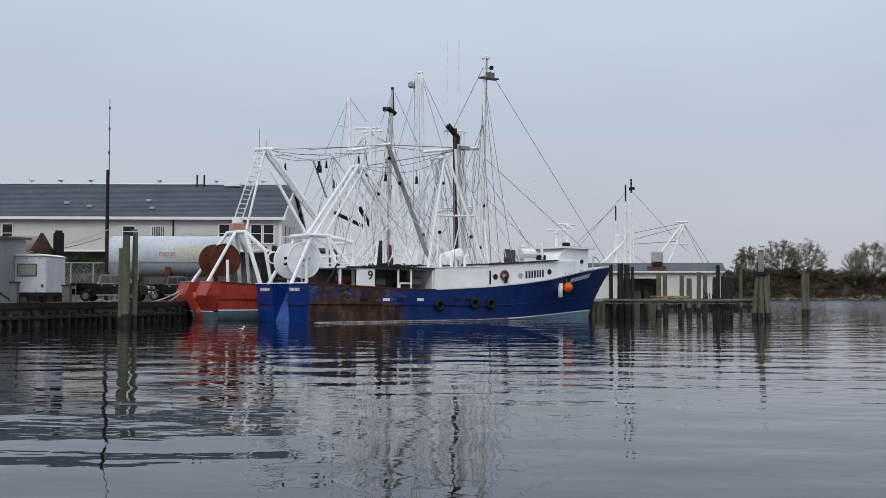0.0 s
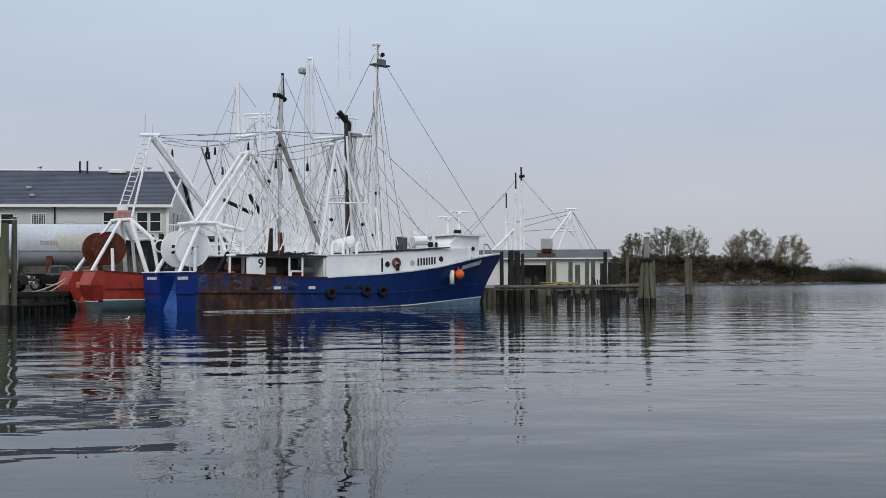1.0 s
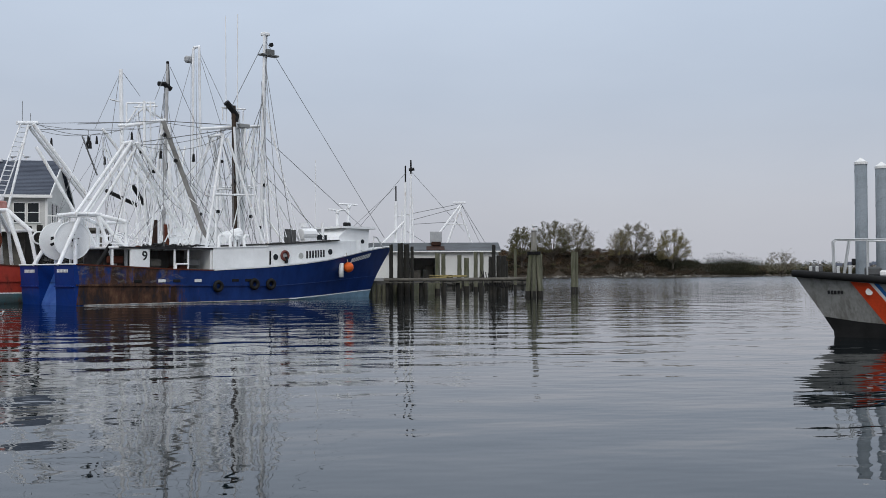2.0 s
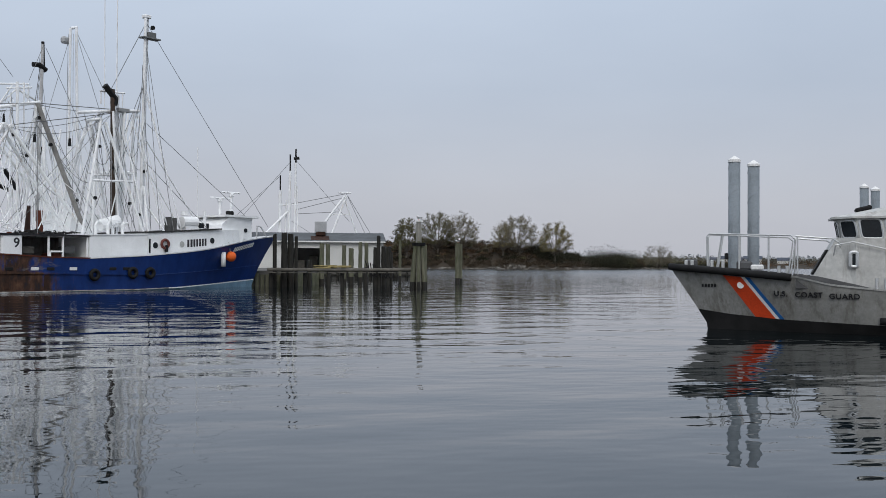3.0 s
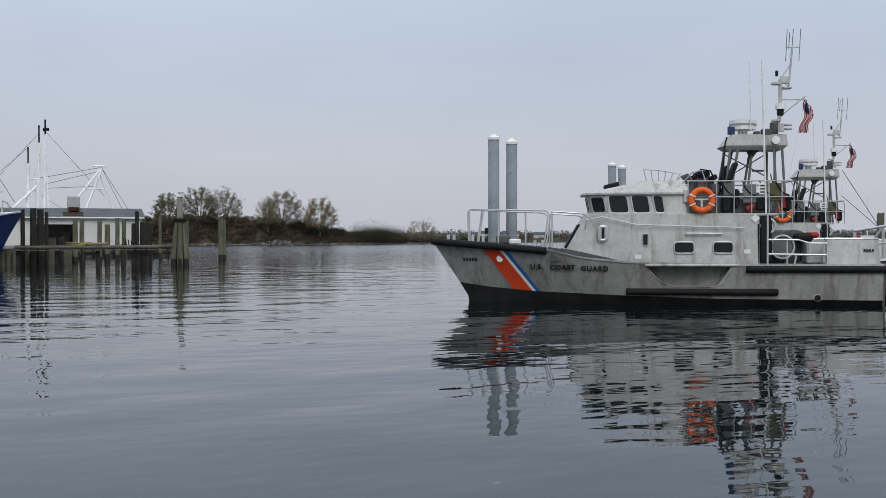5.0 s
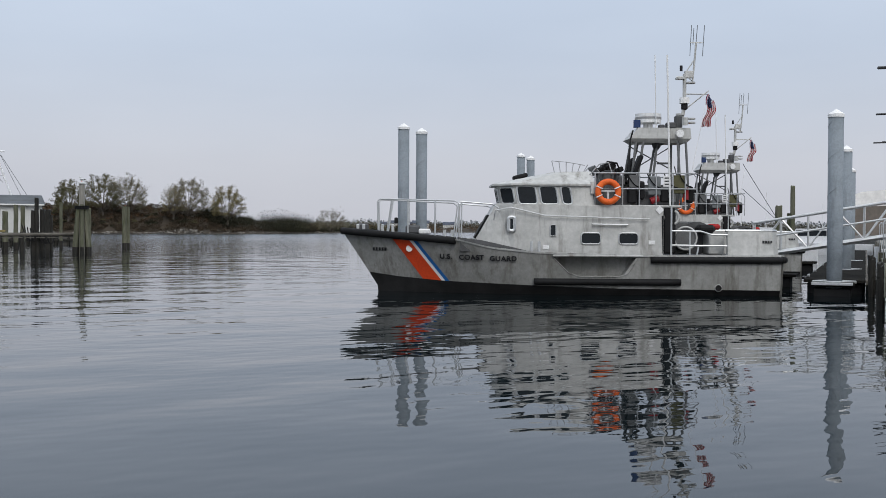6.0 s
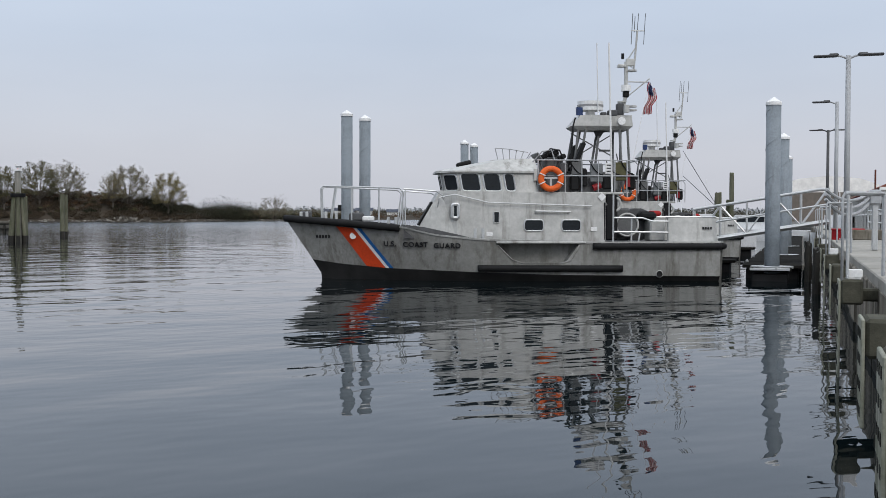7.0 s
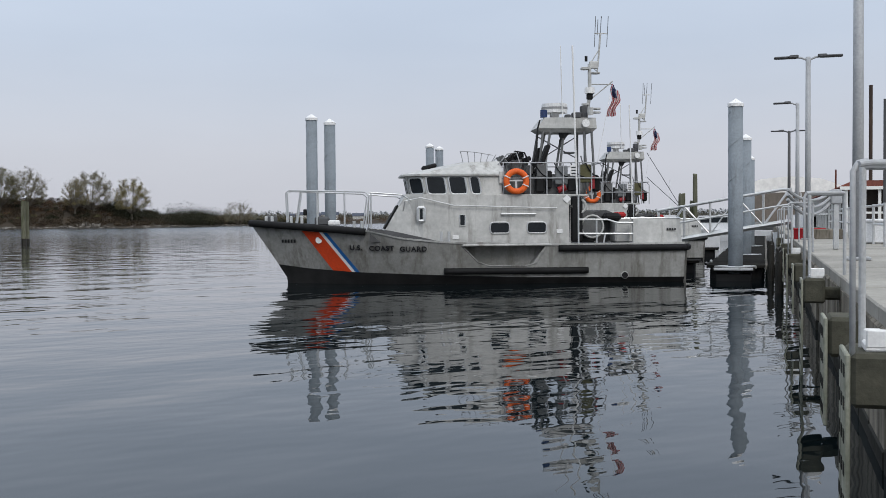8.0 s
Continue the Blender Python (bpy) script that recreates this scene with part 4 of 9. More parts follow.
def stern(boat, hull, material, pale, w_in=1.15, depth=1.3, top=2.56, bottom=-0.6, rake=0.2, base=0.0):
    """A transom with two quarter panels and a recessed ramp between them."""
    for s in (1, -1):
        lo = hull.at(0, 0, s)
        hi = hull.at(0, top, s)
        bm = bmesh.new()
        mid = base + (rake - base) * 0.45
        a = [(lo.x - base, s * w_in, bottom), (lo.x - base, lo.y * 0.98, bottom), (lo.x - base, lo.y, 0), (hi.x - mid, (lo.y + hi.y) / 2 + s * 0.02, top * 0.45), (hi.x - rake, hi.y + s * 0.02, top), (hi.x - rake, s * w_in, top), (lo.x - mid, s * w_in, top * 0.45)]
        b = [(depth, s * w_in, bottom), (depth, lo.y * 0.9, bottom), (depth, lo.y * 0.95, 0), (depth, (lo.y + hi.y) / 2 * 0.96, top * 0.45), (depth, hi.y * 0.97, top - 0.02), (depth, s * w_in, top - 0.02), (depth, s * w_in, top * 0.45)]
        rings(bm, [a, b])
        bmesh.ops.recalc_face_normals(bm, faces=bm.faces)
        part("quarter_panel", bm, material, boat)
        part("panel_ledge", boxes(((-0.04 - mid, s * (w_in + hi.y * s) / 2, 1.2), (0.12, abs(hi.y) - w_in, 0.08))), material, boat)
    bm = prism([(-0.02, bottom), (depth, bottom), (depth, top), (depth - 0.15, top), (0.1, 0.15)], "y", -w_in + 0.01, w_in - 0.01)
    part("stern_ramp", bm, pale, boat, "paler stern ramp between the quarters")
    part("taffrail", boxes(((0.05 - rake, 0, top + 0.03), (0.28, hull.at(0, top).y * 2, 0.08)), bevel=0.02), WHITE, boat)


def tyre(parent, hull, u, z, side, R=0.42):
    p = hull.at(hull.s_of(u, z), z, side, 0.14)
    bm = torus(bmesh.new(), p, R * 0.7, R * 0.32, "y", 18, 8)
    return part("tyre_fender", bm, BLACK, parent, "black tyre fender", smooth=True)


def bars(parent, material, x0, x1, z0, z1, n, face, slope=0.0, lean=0.0, fill=0.62):
    """Unreadable or private writing as plain upright bars; face(x, z) gives the surface point."""
    w = (x1 - x0) / n
    for i in range(n):
        xa = x0 + w * (i + (1 - fill) / 2)
        xb = xa + w * fill
        dz = slope * (xa - x0)
        q = [face(xa, z0 + dz), face(xb, z0 + dz), face(xb + lean, z1 + dz), face(xa + lean, z1 + dz)]
        nrm = (q[1] - q[0]).cross(q[3] - q[0]).normalized() * 0.012
        bm = bmesh.new()
        rings(bm, [[p - nrm for p in q], [p + nrm for p in q]])
        part("letter_bar", bm, material, parent)


PALEWEAR = surface("scuffed_white_stripe", (0.6, 0.6, 0.58), (0.16, 0.12, 0.1), 1.4, 0.7, stain=(0.12, 0.08, 0.06), stain_amt=0.5)
BLUE_AT = pose(-10.875, 72.545, 0, 0, 0, 34.0)
blue_hull = Hull(27.4, 30.04,
                 [(0, 2.56), (2.7, 2.47), (6.85, 2.26), (10, 2.2), (14.6, 2.42), (18, 2.68), (20.5, 2.95), (22.7, 3.3), (25, 3.66), (27.5, 3.95), (30.04, 4.16)],
                 [(0, 3.75), (3, 3.7), (16, 3.5), (19, 3.35), (22, 2.95), (24.5, 2.3), (27, 1.4), (29, 0.55), (30.04, 0.06)],
                 [(0, 3.7), (3, 3.62), (14, 3.35), (18, 2.75), (21, 1.95), (24, 1.0), (26, 0.4), (27.4, 0.03)])


def fishing_boat_blue():
    H = blue_hull
    b = thing("fishing_boat", "blue steel trawler with a rusted quarter and white deckhouse", "fishing boat", BLUE_AT)
    boot = [(0, 0.06), (0.5, 0.08), (0.65, 0.15), (0.8, 0.34), (1, 0.62)]
    for side in (-1, 1):
        part("side_plating", H.strip(0, 1, lambda s: interp(s, boot), H.sheer, side, n=60, rows=8), BLUE_HULL, b, "blue topsides, rusted brown towards the stern", smooth=True)
        part("boot_top", H.strip(0, 1, lambda s: -0.7, lambda s: interp(s, boot) - 0.05, side, n=40, rows=3), PALE_BLUE, b, "pale blue boot topping", smooth=True)
        part("waterline_stripe", H.slab(0.02, 1, lambda s: interp(s, boot) - 0.05, lambda s: interp(s, boot) + 0.01, side, 0.012, 0.05), PALEWEAR, b, "thin white waterline stripe")
        part("waterline_stripe", H.slab(0.62, 1, lambda s: interp(s, boot) - 0.06, lambda s: interp(s, boot) + 0.02, side, 0.016, 0.05), WHITE, b, "white waterline stripe")
        part("rubbing_strake", H.slab(0, 0.52, lambda s: 1.24 - 0.35 * s, lambda s: 1.36 - 0.35 * s, side, 0.09, 0.14), BLUE_HULL, b)
        # Moulding's lighter blue paints in the highlight along the knuckle.
        part("moulding", H.slab(0.52, 0.985, lambda s: 1.06 + 1.75 * max(0, (s - 0.55)) ** 1.15, lambda s: 1.11 + 1.75 * max(0, (s - 0.55)) ** 1.15, side, 0.05, 0.08), surface("highlight_blue_moulding", (0.045, 0.085, 0.24), (0.02, 0.05, 0.18), 1.5, 0.5), b)
        part("bulwark_cap", H.slab(0.335, 0.998, lambda s: H.sheer(s) - 0.03, lambda s: H.sheer(s) + 0.07, side, 0.05, 0.2, 50), WHITE, b, "white bulwark cap rail")
        part("bulwark_cap", H.slab(0, 0.335, lambda s: H.sheer(s) - 0.03, lambda s: H.sheer(s) + 0.05, side, 0.05, 0.2), RUST, b, "rusted bulwark cap rail")
        part("inner_bulwark", H.strip(0, 0.99, lambda s: 1.3, H.sheer, side, -0.1, rows=1), WHITE, b)
    part("deck", H.deck(0.02, 0.97, lambda s: 1.45 + 1.9 * max(0, s - 0.4)), GREYDECK, b)
    stern(b, H, BLUE_PAINT, surface("scuffed_pale_blue", (0.05, 0.12, 0.36), (0.02, 0.06, 0.27), 1.2, 0.5), top=2.56)
    for y in (2.3, -2.3):
        bars(b, CG_WHITE, -y - 0.75, -y + 0.75, 2.08, 2.28, 8, lambda x, z: Vector((-0.2, -x, z)))
    # freeing ports and scuppers
    for u, mat in ((4.28, BLACK), (6.04, CG_WHITE), (7.17, BLACK), (8.83, CG_WHITE), (13.0, BLACK), (11.9, BLACK)):
        p = H.at(H.s_of(u, 1.5), 1.5, -1, 0.0)
        part("freeing_port", boxes(((p.x, p.y, 1.5), (0.55, 0.06, 0.2)), bevel=0.02), mat, b)
    for u in (4.15, 6.9):
        p = H.at(H.s_of(u, 0.6), 0.6, -1, 0.01)
        part("drain_plate", boxes(((p.x, p.y, 0.65), (0.34, 0.05, 0.9)), bevel=0.02), DARKRUST, b, "rusted overboard chute")
    for u, z in ((10.4, 1.1), (13.46, 1.22), (14.95, 1.2)):
        tyre(b, H, u, z, -1)
    # shelter over the working deck
    part("shelter_roof", boxes(((6.6, 0, 3.68), (7.8, 5.9, 0.14)), bevel=0.03), WHITE, b)
    part("shelter_edge", boxes(((6.9, -2.97, 3.69), (7.2, 0.06, 0.13))), surface("dark_shelter_edge", (0.03, 0.03, 0.034), (0.014, 0.014, 0.015), 2, 0.7), b)
    part("panel", boxes(((4.85, -2.9, 2.95), (1.2, 0.1, 1.5)), bevel=0.02), WHITE, b, "white side panel")
    letters("9", 0.85, INK, b, pose(4.95, -2.957, 2.88), "numeral")
    for x in (2.9, 4.2, 5.5, 7.45, 8.5, 10.3):
        for y in (-2.85, 2.85):
            part("shelter_post", boxes(((x, y, 2.5), (0.12, 0.12, 2.3)), bevel=0.015), WHITE, b)
    # Grey is darkened to paint the shelter's inner shade; brown stains overlay it.
    part("inner_wall", boxes(((6.5, 0.6, 2.5), (7.6, 0.15, 2.2))), surface("shaded_stained_grey_paint", (0.17, 0.165, 0.16), (0.07, 0.065, 0.06), 1.0, 0.7, stain=(0.06, 0.035, 0.025), stain_amt=0.6), b)
    part("winch", pipe(bmesh.new(), [(8.8, -1.8, 2.1), (8.8, -0.3, 2.1)], 0.45, 14), RUST, b, "rusty trawl winch")
    part("rail_hoop", pipe(bmesh.new(), [(7.5, -2.95, 2.3), (7.55, -2.95, 2.62), (8.4, -2.95, 2.62), (8.45, -2.95, 2.3)], 0.07, 8), WHITE, b)
    part("chute", tube((2.0, -2.6, 2.5), (2.9, -2.6, 3.9), 0.13), BLACK, b)
    part("post", tube((3.15, -2.3, 2.3), (3.1, -2.3, 4.0), 0.07), WHITE, b)
    part("shelf", boxes(((3.3, -2.2, 3.95), (1.4, 0.9, 0.08))), WHITE, b)
    part("net_heap", clumpy((7.9, -1.4, 3.8), (1.7, 0.8, 0.08), 80, 3), BLACK, b, "dark netting on the shelter roof")
    # deckhouse
    part("deckhouse", prism([(10.4, 1.6), (10.4, 3.74), (15.06, 3.9), (15.06, 1.6)], "y", -3.0, 3.0), WHITE, b, "plain white after deckhouse")
    part("deckhouse_edge", prism([(10.3, 3.74), (10.3, 3.8), (15.1, 3.97), (15.1, 3.9)], "y", -3.06, 3.06), WHITE, b)
    bm = bmesh.new()
    rings(bm, [[(15.06, -3.03, 1.7), (15.06, -3.03, 4.02), (15.06, 3.03, 4.02), (15.06, 3.03, 1.7)],
               [(19.0, -2.98, 2.0), (19.0, -2.98, 4.25), (19.0, 2.98, 4.25), (19.0, 2.98, 2.0)],
               [(22.4, -2.5, 3.1), (22.4, -2.5, 4.45), (22.4, 2.5, 4.45), (22.4, 2.5, 3.1)],
               [(24.6, -1.7, 3.5), (24.6, -1.7, 4.5), (24.6, 1.7, 4.5), (24.6, 1.7, 3.5)]])
    part("forecastle_house", bm, WHITE, b, "white forward deckhouse")
    bm = bmesh.new()
    rings(bm, [[(15.0, -3.12, 4.02), (15.0, -3.12, 4.12), (15.0, 3.12, 4.12), (15.0, 3.12, 4.02)],
               [(19.0, -3.08, 4.25), (19.0, -3.08, 4.35), (19.0, 3.08, 4.35), (19.0, 3.08, 4.25)],
               [(22.0, -2.76, 4.45), (22.0, -2.76, 4.55), (22.0, 2.76, 4.55), (22.0, 2.76, 4.45)]])
    part("roof_edge", bm, surface("dark_roof_edge", (0.05, 0.05, 0.05), (0.03, 0.03, 0.03), 2, 0.7), b, "dark roof edging")
    part("door", boxes(((15.22, -3.04, 3.1), (0.12, 0.06, 1.0))), BLACK, b)

    def side_y(u):
        return -interp(u, [(15, 3.03), (19, 2.98), (22.4, 2.5), (24.6, 1.7)])

    for u, z, mat in ((15.7, 3.16, GLASS), (18.05, 3.27, surface("blanked_port", (0.45, 0.46, 0.44), (0.35, 0.36, 0.34), 3, 0.6)), (21.1, 3.6, GLASS)):
        y = side_y(u)
        p = part("porthole", torus(bmesh.new(), (u, y, z), 0.22, 0.04, "y", 18, 6), RIGWHITE, b)
        part("pane", disc((u, y - 0.01, z), 0.22, 0.05, "y", 18), mat, p)
    lb = part("life_ring", torus(bmesh.new(), (16.5, side_y(16.5) - 0.1, 3.27), 0.3, 0.1, "y", 20, 8), surface("faded_red_ring", (0.17, 0.055, 0.045), (0.10, 0.035, 0.03), 3, 0.7), b, "faded red life ring", smooth=True)
    part("ring_light", boxes(((16.6, side_y(16.5) - 0.12, 2.95), (0.22, 0.2, 0.5)), bevel=0.04), BLACK, lb)
    bars(b, INK, 18.5, 20.55, 3.07, 3.62, 7, lambda x, z: Vector((x, side_y(x) - 0.005, z)), slope=0.07)
    # wheelhouse
    bm = bmesh.new()
    rings(bm, [[(22.5, -2.0, 4.4), (26.3, -1.25, 3.6), (26.3, 1.25, 3.6), (22.5, 2.0, 4.4)],
               [(22.65, -1.98, 4.85), (26.35, -1.22, 4.85), (26.35, 1.22, 4.85), (22.65, 1.98, 4.85)],
               [(23.5, -1.85, 5.5), (26.4, -1.2, 5.5), (26.4, 1.2, 5.5), (23.5, 1.85, 5.5)]])
    part("wheelhouse", bm, WHITE, b, "small white wheelhouse")
    part("wheelhouse_roof", prism([(22.9, -2.05), (26.9, -1.45), (26.9, 1.45), (22.9, 2.05)], "z", 5.5, 5.66), WHITE, b)
    part("wheelhouse_port", disc((25.5, -1.44, 4.5), 0.17, 0.06, "y", 14), GLASS, b)
    part("after_window", boxes(((21.2, -1.2, 4.75), (1.6, 0.1, 0.4)), bevel=0.03), GLASS, b)
    part("door_frame", boxes(((24.9, -1.6, 4.1), (0.5, 0.05, 1.0)), bevel=0.02), WHITE, b)
    for x0, z0 in ((27.0, 3.95), (28.0, 4.05)):
        part("bow_rail", pipe(bmesh.new(), [(26.6, -1.5, 3.9), (26.7, -1.45, 4.9), (27.4, -1.1, 4.85), (28.2, -0.9, 4.1)], 0.05, 6), RIGWHITE, b)
    part("raft", pipe(bmesh.new(), [(19.3, -1.4, 4.95), (20.6, -1.4, 5.0)], 0.42, 12), WHITE, b, "white life raft canister")
    part("raft_cradle", boxes(((20.0, -1.4, 4.5), (1.2, 0.7, 0.3))), RIGWHITE, b)
    for x, h, r in ((18.2, 5.3, 0.28), (18.7, 5.25, 0.24)):
        part("vent_drum", tube((x, -1.2, 4.3), (x, -1.2, h), r, 10), surface("grey_drum", (0.12, 0.12, 0.12), (0.06, 0.06, 0.06), 2, 0.6), b)
    part("searchlight", tube((21.6, -1.2, 4.6), (21.6, -1.2, 5.9), 0.12), RIGWHITE, b)
    part("dome", disc((19.9, -1.0, 5.65), 0.32, 0.3, "z", 14), RIGWHITE, b)
    for x, z, base in ((24.1, 7.02, 5.66), (25.25, 7.5, 5.66)):
        r = part("radar_mast", tube((x, 0, base), (x, 0, z), 0.12), RIGWHITE, b)
        part("scanner", boxes(((x, 0, z + 0.03), (1.9, 0.2, 0.14)), bevel=0.05), RIGWHITE, r, "white radar scanner bar")
        part("gearbox", boxes(((x, 0, z - 0.15), (0.35, 0.35, 0.3)), bevel=0.06), RIGWHITE, r)
    part("horn", boxes(((24.5, -0.7, 5.85), (0.7, 0.3, 0.35)), bevel=0.08), BLACK, b)
    # buoy and name on the bow
    p = H.at(H.s_of(22.75, 2.4), 2.4, -1, 0.3)
    bm = bmesh.new()
    bmesh.ops.create_uvsphere(bm, u_segments=16, v_segments=10, radius=0.4)
    bmesh.ops.translate(bm, vec=p + Vector((0.3, 0, 0.02)), verts=bm.verts)
    part("buoy", bm, ORANGE, b, "orange inflatable buoy hung on the bow", smooth=True)
    part("fender", pipe(bmesh.new(), [p + Vector((-0.45, 0, -0.75)), p + Vector((-0.45, 0, 0.35))], 0.19, 12), WHITE, b, "white cylinder fender", smooth=True)
    for dx in (-0.45, 0.25):
        part("lanyard", tube(p + Vector((dx, 0, 0.3)), p + Vector((dx - 0.1, 0.1, 1.15)), 0.025, 5), ROPE, b)
    bars(b, CG_WHITE, 23.5, 26.3, 2.78, 3.12, 11, lambda x, z: H.at(H.s_of(x, z), z, -1, 0.02), slope=0.17, lean=0.1)
    part("bow_boards", H.strip(0.945, 1, lambda s: 2.9, H.sheer, 1, 0.02, n=8, rows=3), WHITE, b)
    for x, z, mat, nm in ((3.6, 2.9, RUST, "fish_tote"), (6.4, 2.7, TIMBER, "crate"), (9.4, 2.75, DARKALU, "crate")):
        part(nm, boxes(((x, -1.9, z), (0.9, 0.7, 0.5)), bevel=0.08), mat, b)
    for x, y in ((11.4, -2.2), (12.3, -2.3), (12.9, -2.0), (13.4, -2.4)):
        part("vent_pipe", pipe(bmesh.new(), [(x, y, 3.8), (x, y, 4.5), (x + 0.12, y, 4.7), (x + 0.35, y, 4.65)], 0.11, 8), WHITE, b)
    part("davit_drum", pipe(bmesh.new(), [(12.5, -1.0, 4.5), (14.0, -1.0, 4.9)], 0.42, 14), WHITE, b, "white cylinder on the deckhouse roof", smooth=False)
    # net drum and stern gantry
    net_drum(b, (1.15, 0.1, 4.15), 1.24, 2.1, WHITE, WHITE)
    rows = []
    for s in (-1, 1):
        y = s * 1.75
        rows += [(-0.2, y, 2.5, 1.6, s * 1.2, 5.85, 0.13), (3.8, y, 2.3, 2.7, s * 1.2, 5.85, 0.13), (1.2, s * 1.35, 5.85, 3.0, s * 1.2, 5.85, 0.13), (4.3, s * 1.9, 3.7, 2.8, s * 1.2, 5.75, 0.13),
                 (1.15, s * 1.35, 2.3, 1.15, s * 1.3, 4.2, 0.13), (4.4, s * 1.9, 2.4, 4.4, s * 1.9, 5.4, 0.12), (2.9, s * 1.2, 5.8, 4.4, s * 1.9, 5.4, 0.14)]
    rows += [(1.3, -1.25, 5.85, 1.3, 1.25, 5.85, 0.13), (2.8, -1.25, 5.85, 2.8, 1.25, 5.85, 0.13), (4.4, -1.9, 5.4, 4.4, 1.9, 5.4, 0.12)]
    spar(b, rows, RIGWHITE, name="gantry_leg")
    # inclined gallows: two parallel beams and their props
    spar(b, [(2.1, -0.6, 5.9, 5.6, -0.45, 10.9, 0.12), (2.1, 0.6, 5.9, 5.6, 0.45, 10.9, 0.12), (2.9, -0.6, 5.9, 6.1, -0.45, 10.8, 0.1), (2.9, 0.6, 5.9, 6.1, 0.45, 10.8, 0.1),
             (5.6, -0.7, 10.9, 5.6, 0.7, 10.9, 0.13), (6.1, -0.7, 10.85, 6.1, 0.7, 10.85, 0.12),
             (6.0, -0.5, 10.8, 11.2, -1.2, 4.0, 0.12), (6.0, 0.5, 10.8, 11.2, 1.2, 4.0, 0.12)], RIGWHITE, name="gallows_beam")
    # main mast: two legs with a ladder between them
    spar(b, [(16.45, -0.25, 3.9, 16.85, -0.12, 20.0, 0.14), (16.9, 0.25, 3.9, 17.2, 0.12, 20.0, 0.12)], RIGWHITE, name="mast", taper=0.75)
    for i in range(30):
        f = (i + 0.5) / 30
        part("rung", tube((16.45 + 0.4 * f, -0.25 + 0.13 * f, 3.9 + 16.1 * f), (16.9 + 0.3 * f, 0.25 - 0.13 * f, 3.9 + 16.1 * f), 0.03, 5), RIGWHITE, b)
    part("masthead", boxes(((17.0, 0, 20.1), (0.55, 0.5, 0.25)), bevel=0.04), RIGWHITE, b)
    part("lamp_bracket", boxes(((17.25, -0.1, 18.5), (1.6, 0.6, 0.12)), ((17.3, -0.1, 18.75), (0.7, 0.5, 0.4)), bevel=0.03), surface("grey_floodlight", (0.16, 0.17, 0.17), (0.1, 0.1, 0.1), 2, 0.5), b, "grey floodlight bracket")
    part("block", disc((17.35, -0.3, 19.3), 0.16, 0.15), BLACK, b, "black cargo block")
    # second mast, tarred, with a crosstree and aerials
    part("mast", tube((14.1, -0.3, 2.5), (13.95, -0.3, 14.3), 0.2, 10, 0.8), DARKPOLE, b, "dark wooden mast")
    spar(b, [(14.75, 0.3, 3.9, 14.75, 0.3, 14.0, 0.16), (15.3, 0.5, 3.9, 15.3, 0.5, 12.9, 0.12), (12.9, 0.5, 3.9, 13.3, 0.4, 12.6, 0.11)], RIGWHITE, name="mast")
    spar(b, [(11.4, 0.2, 12.4, 13.9, 0, 12.75, 0.11), (13.9, 0, 12.75, 16.4, -0.1, 13.05, 0.1), (13.1, 0, 14.1, 15.2, 0, 14.2, 0.06), (15.1, 0, 4.6, 15.1, 0, 13, 0.07)], RIGWHITE, name="crosstree")
    part("lamp", boxes(((14.9, -0.2, 12.9), (0.9, 0.4, 0.3)), bevel=0.04), surface("grey_deck_lamp", (0.3, 0.31, 0.31), (0.2, 0.2, 0.2), 2, 0.5), b)
    part("furled_line", pipe(bmesh.new(), [(13.3, -0.3, 14.5), (13.7, -0.3, 14.1), (14.2, -0.3, 13.6), (14.1, -0.3, 13.2)], 0.22, 7), BLACK, b, "black bundle at the masthead")
    spar(b, [(14.5, 0, 13.0, 14.5, 0, 21.2, 0.045), (13.5, 0, 13.0, 13.45, 0, 20.9, 0.035), (22.1, 0.3, 4.6, 22.1, 0.3, 10.9, 0.035), (13.2, 0, 14.1, 13.2, 0, 13.2, 0.05), (14.0, 0, 14.2, 14.0, 0, 13.2, 0.05), (15.0, 0, 14.2, 15.0, 0, 13.2, 0.05)], RIGWHITE, 5, name="aerial")
    # grey derrick boom and props
    part("boom", tube((8.45, 0.3, 12.7), (11.5, -0.6, 4.3), 0.17, 10), surface("grey_boom", (0.27, 0.265, 0.25), (0.18, 0.17, 0.16), 1.5, 0.6), b, "grey derrick boom")
    spar(b, [(8.45, 0.3, 12.7, 8.3, 1.8, 3.7, 0.1), (12.7, 0.8, 12.0, 10.5, 1.6, 3.8, 0.1), (12.7, -0.8, 12.0, 10.6, -1.8, 3.8, 0.1), (13.0, -0.9, 11.8, 15.4, -2.1, 4.0, 0.1),
             (13.0, 0.9, 11.8, 15.4, 2.1, 4.0, 0.1), (12.6, -0.9, 12.0, 12.6, 0.9, 12.0, 0.1), (11.6, -1.4, 7.6, 14.9, -1.4, 7.7, 0.08), (15.9, -1.9, 4.0, 16.7, -0.3, 7.5, 0.09),
             (17.5, -1.7, 4.2, 16.8, -0.2, 6.4, 0.08), (19.6, -1.0, 4.3, 17.0, -0.2, 8.8, 0.05), (22.2, 0.0, 4.6, 17.1, 0, 10.9, 0.05)], RIGWHITE, name="prop")
    spar(b, [(13.8, -0.6, 12.7, 14.3, -0.6, 4.9, 0.09), (15.0, -0.3, 12.9, 14.4, -0.3, 4.9, 0.09), (14.7, 0.0, 11.3, 15.9, 0.0, 6.2, 0.07), (12.8, 0.3, 8.1, 16.1, 0.3, 8.4, 0.07), (16.4, 0.6, 13.0, 16.0, 0.6, 5.4, 0.08), (16.2, -0.6, 11.3, 17.1, -0.6, 5.3, 0.05)], RIGWHITE, name="prop")
